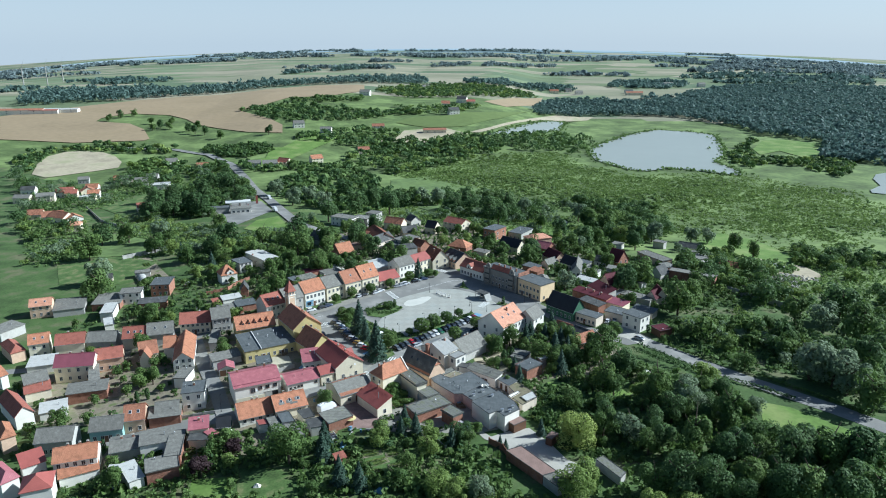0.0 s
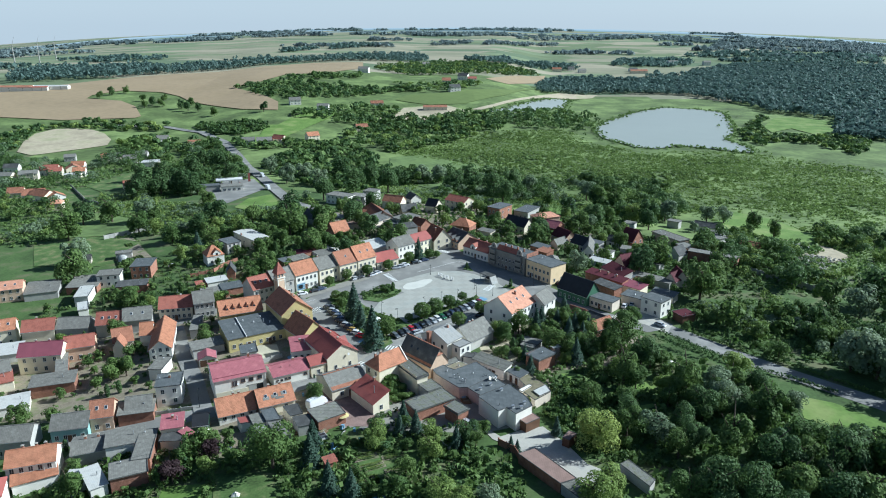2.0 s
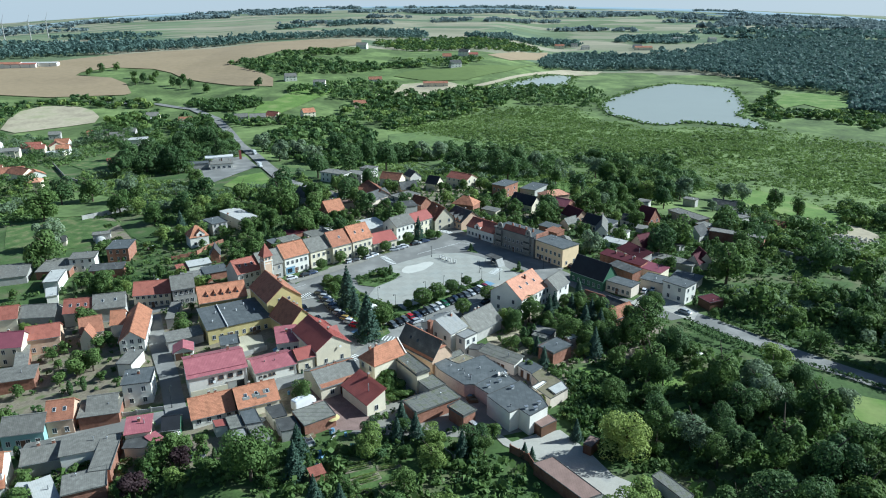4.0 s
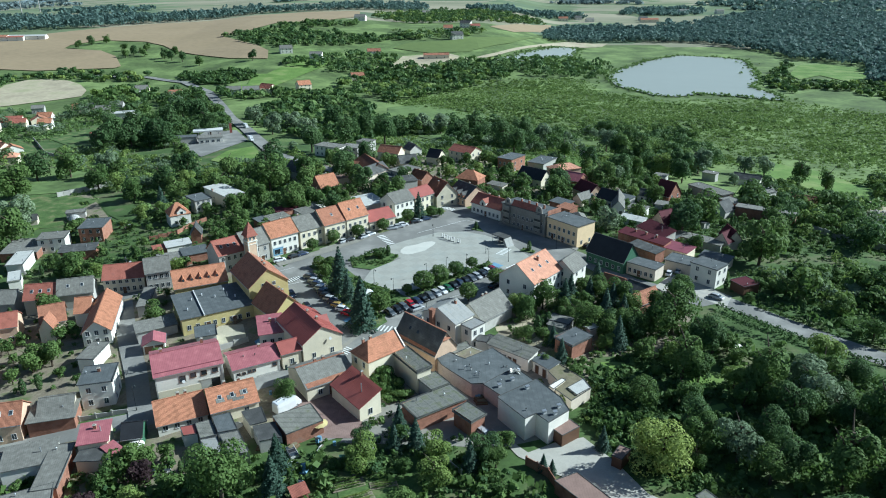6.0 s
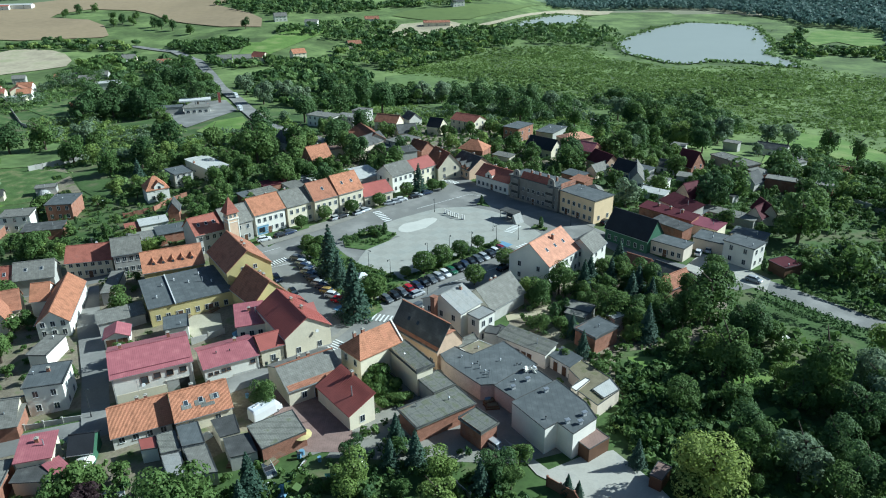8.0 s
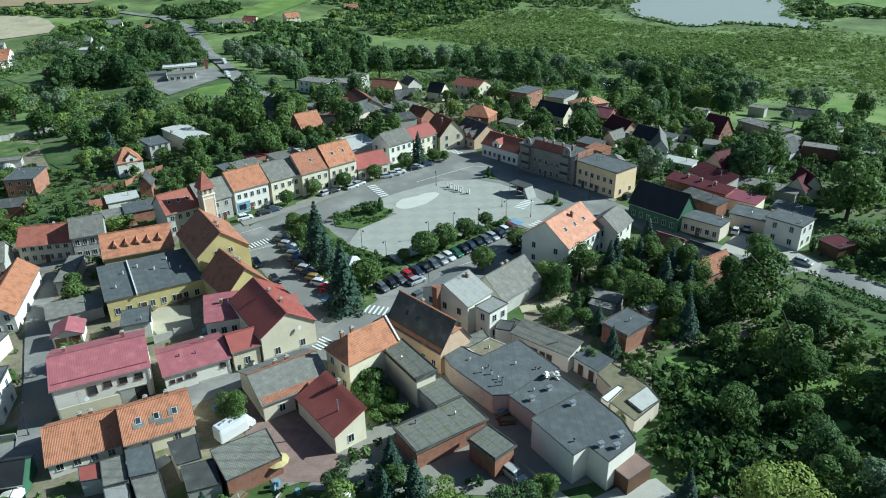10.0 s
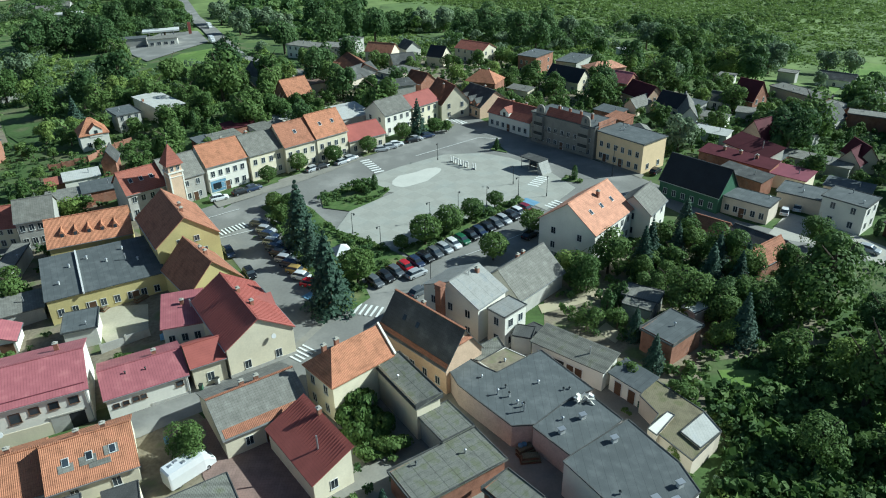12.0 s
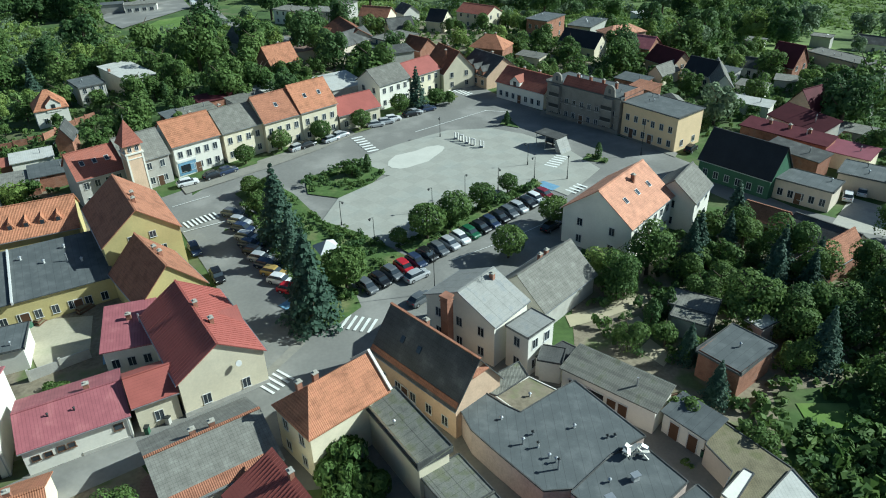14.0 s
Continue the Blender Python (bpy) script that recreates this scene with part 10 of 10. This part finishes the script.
pale_scrub([(84, 6), (96, -30), (120, -38), (150, -20), (120, 20)], 4.4, 85)
grove("tree", [(-232, 262), (-205, 205), (-165, 222), (-150, 262), (-160, 318), (-205, 335)], 9, 3)
pale_scrub([(-120, 175), (-95, 205), (-72, 150), (-66, 98), (-82, 90), (-100, 105), (-128, 110), (-130, 130)], 4.2, 87)
grove("tree", [(66, -18), (86, 9), (117, -4), (98, -37), (81, -25)], 6, 21)
marsh("shrub", [(90, 299), (187, 211), (247, 145), (195, 64), (162, 115), (155, 176), (120, 242)], 4, 24)
marsh("shrub", [(-74, 341), (-16, 262), (-37, 207), (-77, 229)], 4.5, 25)
marsh("shrub", [(176, 425), (241, 409), (287, 342), (328, 277), (367, 341), (320, 388), (300, 449)], 5, 26)
grove("tree", [(-66, 315), (-18, 324), (32, 325), (84, 305), (127, 291), (161, 267), (146, 231), (117, 257), (77, 268), (28, 281), (-17, 272), (-54, 257)], 8.5, 47)
grove("tree", [(97, -31), (85, -6), (126, -11), (148, -36), (153, -52), (128, -88), (131, -63), (112, -40)], 7.5, 41)
grove("tree", [(114, 82), (176, 158), (259, 140), (235, 65), (167, -31), (156, -22), (138, 13), (110, 25)], 8.5, 42)
marsh("tree", [(276, 365), (282, 177), (280, 129), (342, 221), (355, 294), (322, 364)], 4, 43)
grove("tree", [(-421, 417), (-368, 360), (-302, 334), (-304, 440), (-225, 355), (-250, 309), (-262, 252), (-303, 222)], 13, 45)
NOTREES.remove(SCRUB)
NOTREES.remove(SCRUB2)
NOTREES.remove(SCRUB3)
gardens(SCRUB3, 1.9, 55, 0.05)
undergrowth(SCRUB3, 56, 2.2)
gardens(SCRUB2, 1.8, 53, 0.03)
undergrowth(SCRUB2, 54, 2.2)
gardens(SCRUB, 1.9, 51, 0.05)
undergrowth(SCRUB, 52, 2.2)
gardens([(-98, -76), (-40, -80), (-5, -80), (12, -92), (12, -135), (-120, -135)], 3.0, 39, 0.07)
undergrowth([(-98, -78), (-40, -82), (-5, -82), (12, -94), (12, -135), (-120, -135)], 139, 2.4)
gardens([(-42, -77), (-28, -74), (-18, -57), (-10, -75), (-3, -72), (2, -92), (-42, -95)], 2.6, 31, 0.07)
gardens([(-140, -60), (-75, -58), (-45, -85), (-60, -100), (-140, -98)], 3.6, 32, 0.2)
gardens([(-150, -55), (-78, -48), (-70, -10), (-90, 22), (-130, 12), (-165, -10)], 4.0, 33, 0.22)
gardens([(-80, 92), (-62, 185), (0, 178), (62, 165), (72, 100), (30, 70), (4, 96)], 3.1, 60, 0.09)
gardens([(62, 40), (66, 100), (150, 110), (150, 60), (100, 40)], 3.4, 61, 0.06)
gardens([(-160, 15), (-88, 20), (-60, 45), (-25, 85), (-35, 100), (-100, 92), (-155, 60)], 3.2, 34, 0.18)
gardens([(-15, 90), (10, 80), (35, 52), (60, 20), (110, 10), (140, 60), (100, 110), (20, 125)], 3.0, 35, 0.16)
gardens([(22, -2), (50, -6), (58, -22), (40, -40), (24, -42), (10, -36), (6, -24), (12, -18), (20, -14)], 1.9, 36, 0.16)
gardens([(10, -52), (24, -44), (40, -60), (45, -92), (30, -92), (16, -66)], 2.4, 37, 0.04)
gardens([(62, -14), (80, 8), (125, 5), (135, -45), (100, -48), (78, -26)], 4.0, 38, 0.25)
far_strip([(-792, 1363), (-662, 1477), (-690, 1555), (-856, 1496)], 18, 61)
far_strip([(-310, 1790), (-86, 2100), (-90, 2205), (-334, 1956)], 20, 62)
far_strip([(-421, 1633), (-346, 1765), (-362, 1861), (-447, 1752)], 18, 63)
far_strip([(-31, 2122), (95, 2226), (100, 2341), (-33, 2304)], 20, 64)
far_strip([(142, 2190), (441, 2486), (462, 2616), (151, 2341)], 22, 65)
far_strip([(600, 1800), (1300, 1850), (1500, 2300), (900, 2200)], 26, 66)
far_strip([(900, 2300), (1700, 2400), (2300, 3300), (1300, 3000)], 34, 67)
far_strip([(60, 1330), (260, 1500), (420, 1600), (300, 1700), (40, 1480)], 17, 69)
far_strip([(400, 1560), (640, 1640), (760, 1900), (520, 1850)], 20, 70)
hedgerow_rnd = random.Random(77)
for i in range(70):
    far = 1500 + 2900 * hedgerow_rnd.random() ** 0.7
    across = hedgerow_rnd.uniform(-0.72, 0.72) * far
    hx, hy = across - 8, math.sqrt(max(far * far - across * across, 1.0)) - 250
    half, deep = hedgerow_rnd.uniform(40, 210) * far / 2600, hedgerow_rnd.uniform(14, 60) * far / 2600
    lean = hedgerow_rnd.uniform(-0.35, 0.35)
    corner = lambda u, v: (hx + u * half - v * deep * lean, hy + u * half * lean + v * deep)
    far_strip([corner(-1, -1), corner(1, -0.6), corner(0.9, 1), corner(-0.8, 0.7)], 15 + far / 220, 700 + i, -0.3)
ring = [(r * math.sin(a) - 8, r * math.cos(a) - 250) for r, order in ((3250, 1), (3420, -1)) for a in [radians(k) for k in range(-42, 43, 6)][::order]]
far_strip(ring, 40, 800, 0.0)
for i, bed in enumerate(BEDS):
    rnd = random.Random(90 + i)
    xs, ys = [p[0] for p in bed], [p[1] for p in bed]
    pts = []
    for _ in range(int((max(xs) - min(xs)) * (max(ys) - min(ys)) / 1.9)):
        px, py = rnd.uniform(min(xs), max(xs)), rnd.uniform(min(ys), max(ys))
        if inside(bed, px, py) and noise.noise(Vector((px * 0.2, py * 0.2, 5))) > -0.12:
            pts.append((px, py))
    thicket("bed_shrubs", pts[::3], 90 + i, 90, 0.85, 1.25, 0.17, LEAF, "dense green shrubs in the planting bed", 0.02, category="shrubs")
    thicket("bed_shrubs", pts[1::3], 190 + i, 80, 0.75, 0.9, 0.16, LEAF_MARSH, "light green low shrubs in the bed", 0.02, category="shrubs")
    thicket("bed_shrubs", pts[2::3], 290 + i, 100, 0.95, 1.6, 0.18, LEAF_DARK, "dark green shrubs in the planting bed", 0.02, category="shrubs")
for i, shore in enumerate(LAKES):
    rnd = random.Random(400 + i)
    pts = []
    for (x0, y0), (x1, y1) in zip(shore, shore[1:] + shore[:1]):
        for k in range(int(math.hypot(x1 - x0, y1 - y0) / 1.7)):
            u = rnd.random()
            s = rnd.gauss(0, 2.6) if rnd.random() < 0.8 else rnd.gauss(0, 7)
            pts.append((x0 + (x1 - x0) * u + s, y0 + (y1 - y0) * u + rnd.gauss(0, 2.6)))
    thicket("shore_reeds", pts, 400 + i, 12, 2.2, 2.6, 0.9, LEAF_MARSH, "uneven green reeds along the shore", 0.0, 4, "reeds")


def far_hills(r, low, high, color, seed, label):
    """A plain backdrop of wooded rises on the horizon, with distance haze painted in as glow."""
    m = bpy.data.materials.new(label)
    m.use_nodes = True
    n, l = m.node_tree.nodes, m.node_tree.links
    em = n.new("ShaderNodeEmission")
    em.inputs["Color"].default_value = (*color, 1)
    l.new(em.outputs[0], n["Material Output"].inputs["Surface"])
    verts, faces = [], []
    for i in range(261):
        a = radians(-65 + 0.5 * i)
        x, y = r * math.sin(a) - 8, r * math.cos(a) - 250
        z = ground_z(x, y)
        crest = low + (high - low) * (0.5 + 0.5 * noise.noise(Vector((a * 9, seed, 0)))) + 2.0 * noise.noise(Vector((a * 90, seed, 4)))
        verts += [(x, y, z - 30), (x, y, z + max(crest, 0.5))]
        if i:
            faces.append((2 * i - 2, 2 * i, 2 * i + 1, 2 * i - 1))
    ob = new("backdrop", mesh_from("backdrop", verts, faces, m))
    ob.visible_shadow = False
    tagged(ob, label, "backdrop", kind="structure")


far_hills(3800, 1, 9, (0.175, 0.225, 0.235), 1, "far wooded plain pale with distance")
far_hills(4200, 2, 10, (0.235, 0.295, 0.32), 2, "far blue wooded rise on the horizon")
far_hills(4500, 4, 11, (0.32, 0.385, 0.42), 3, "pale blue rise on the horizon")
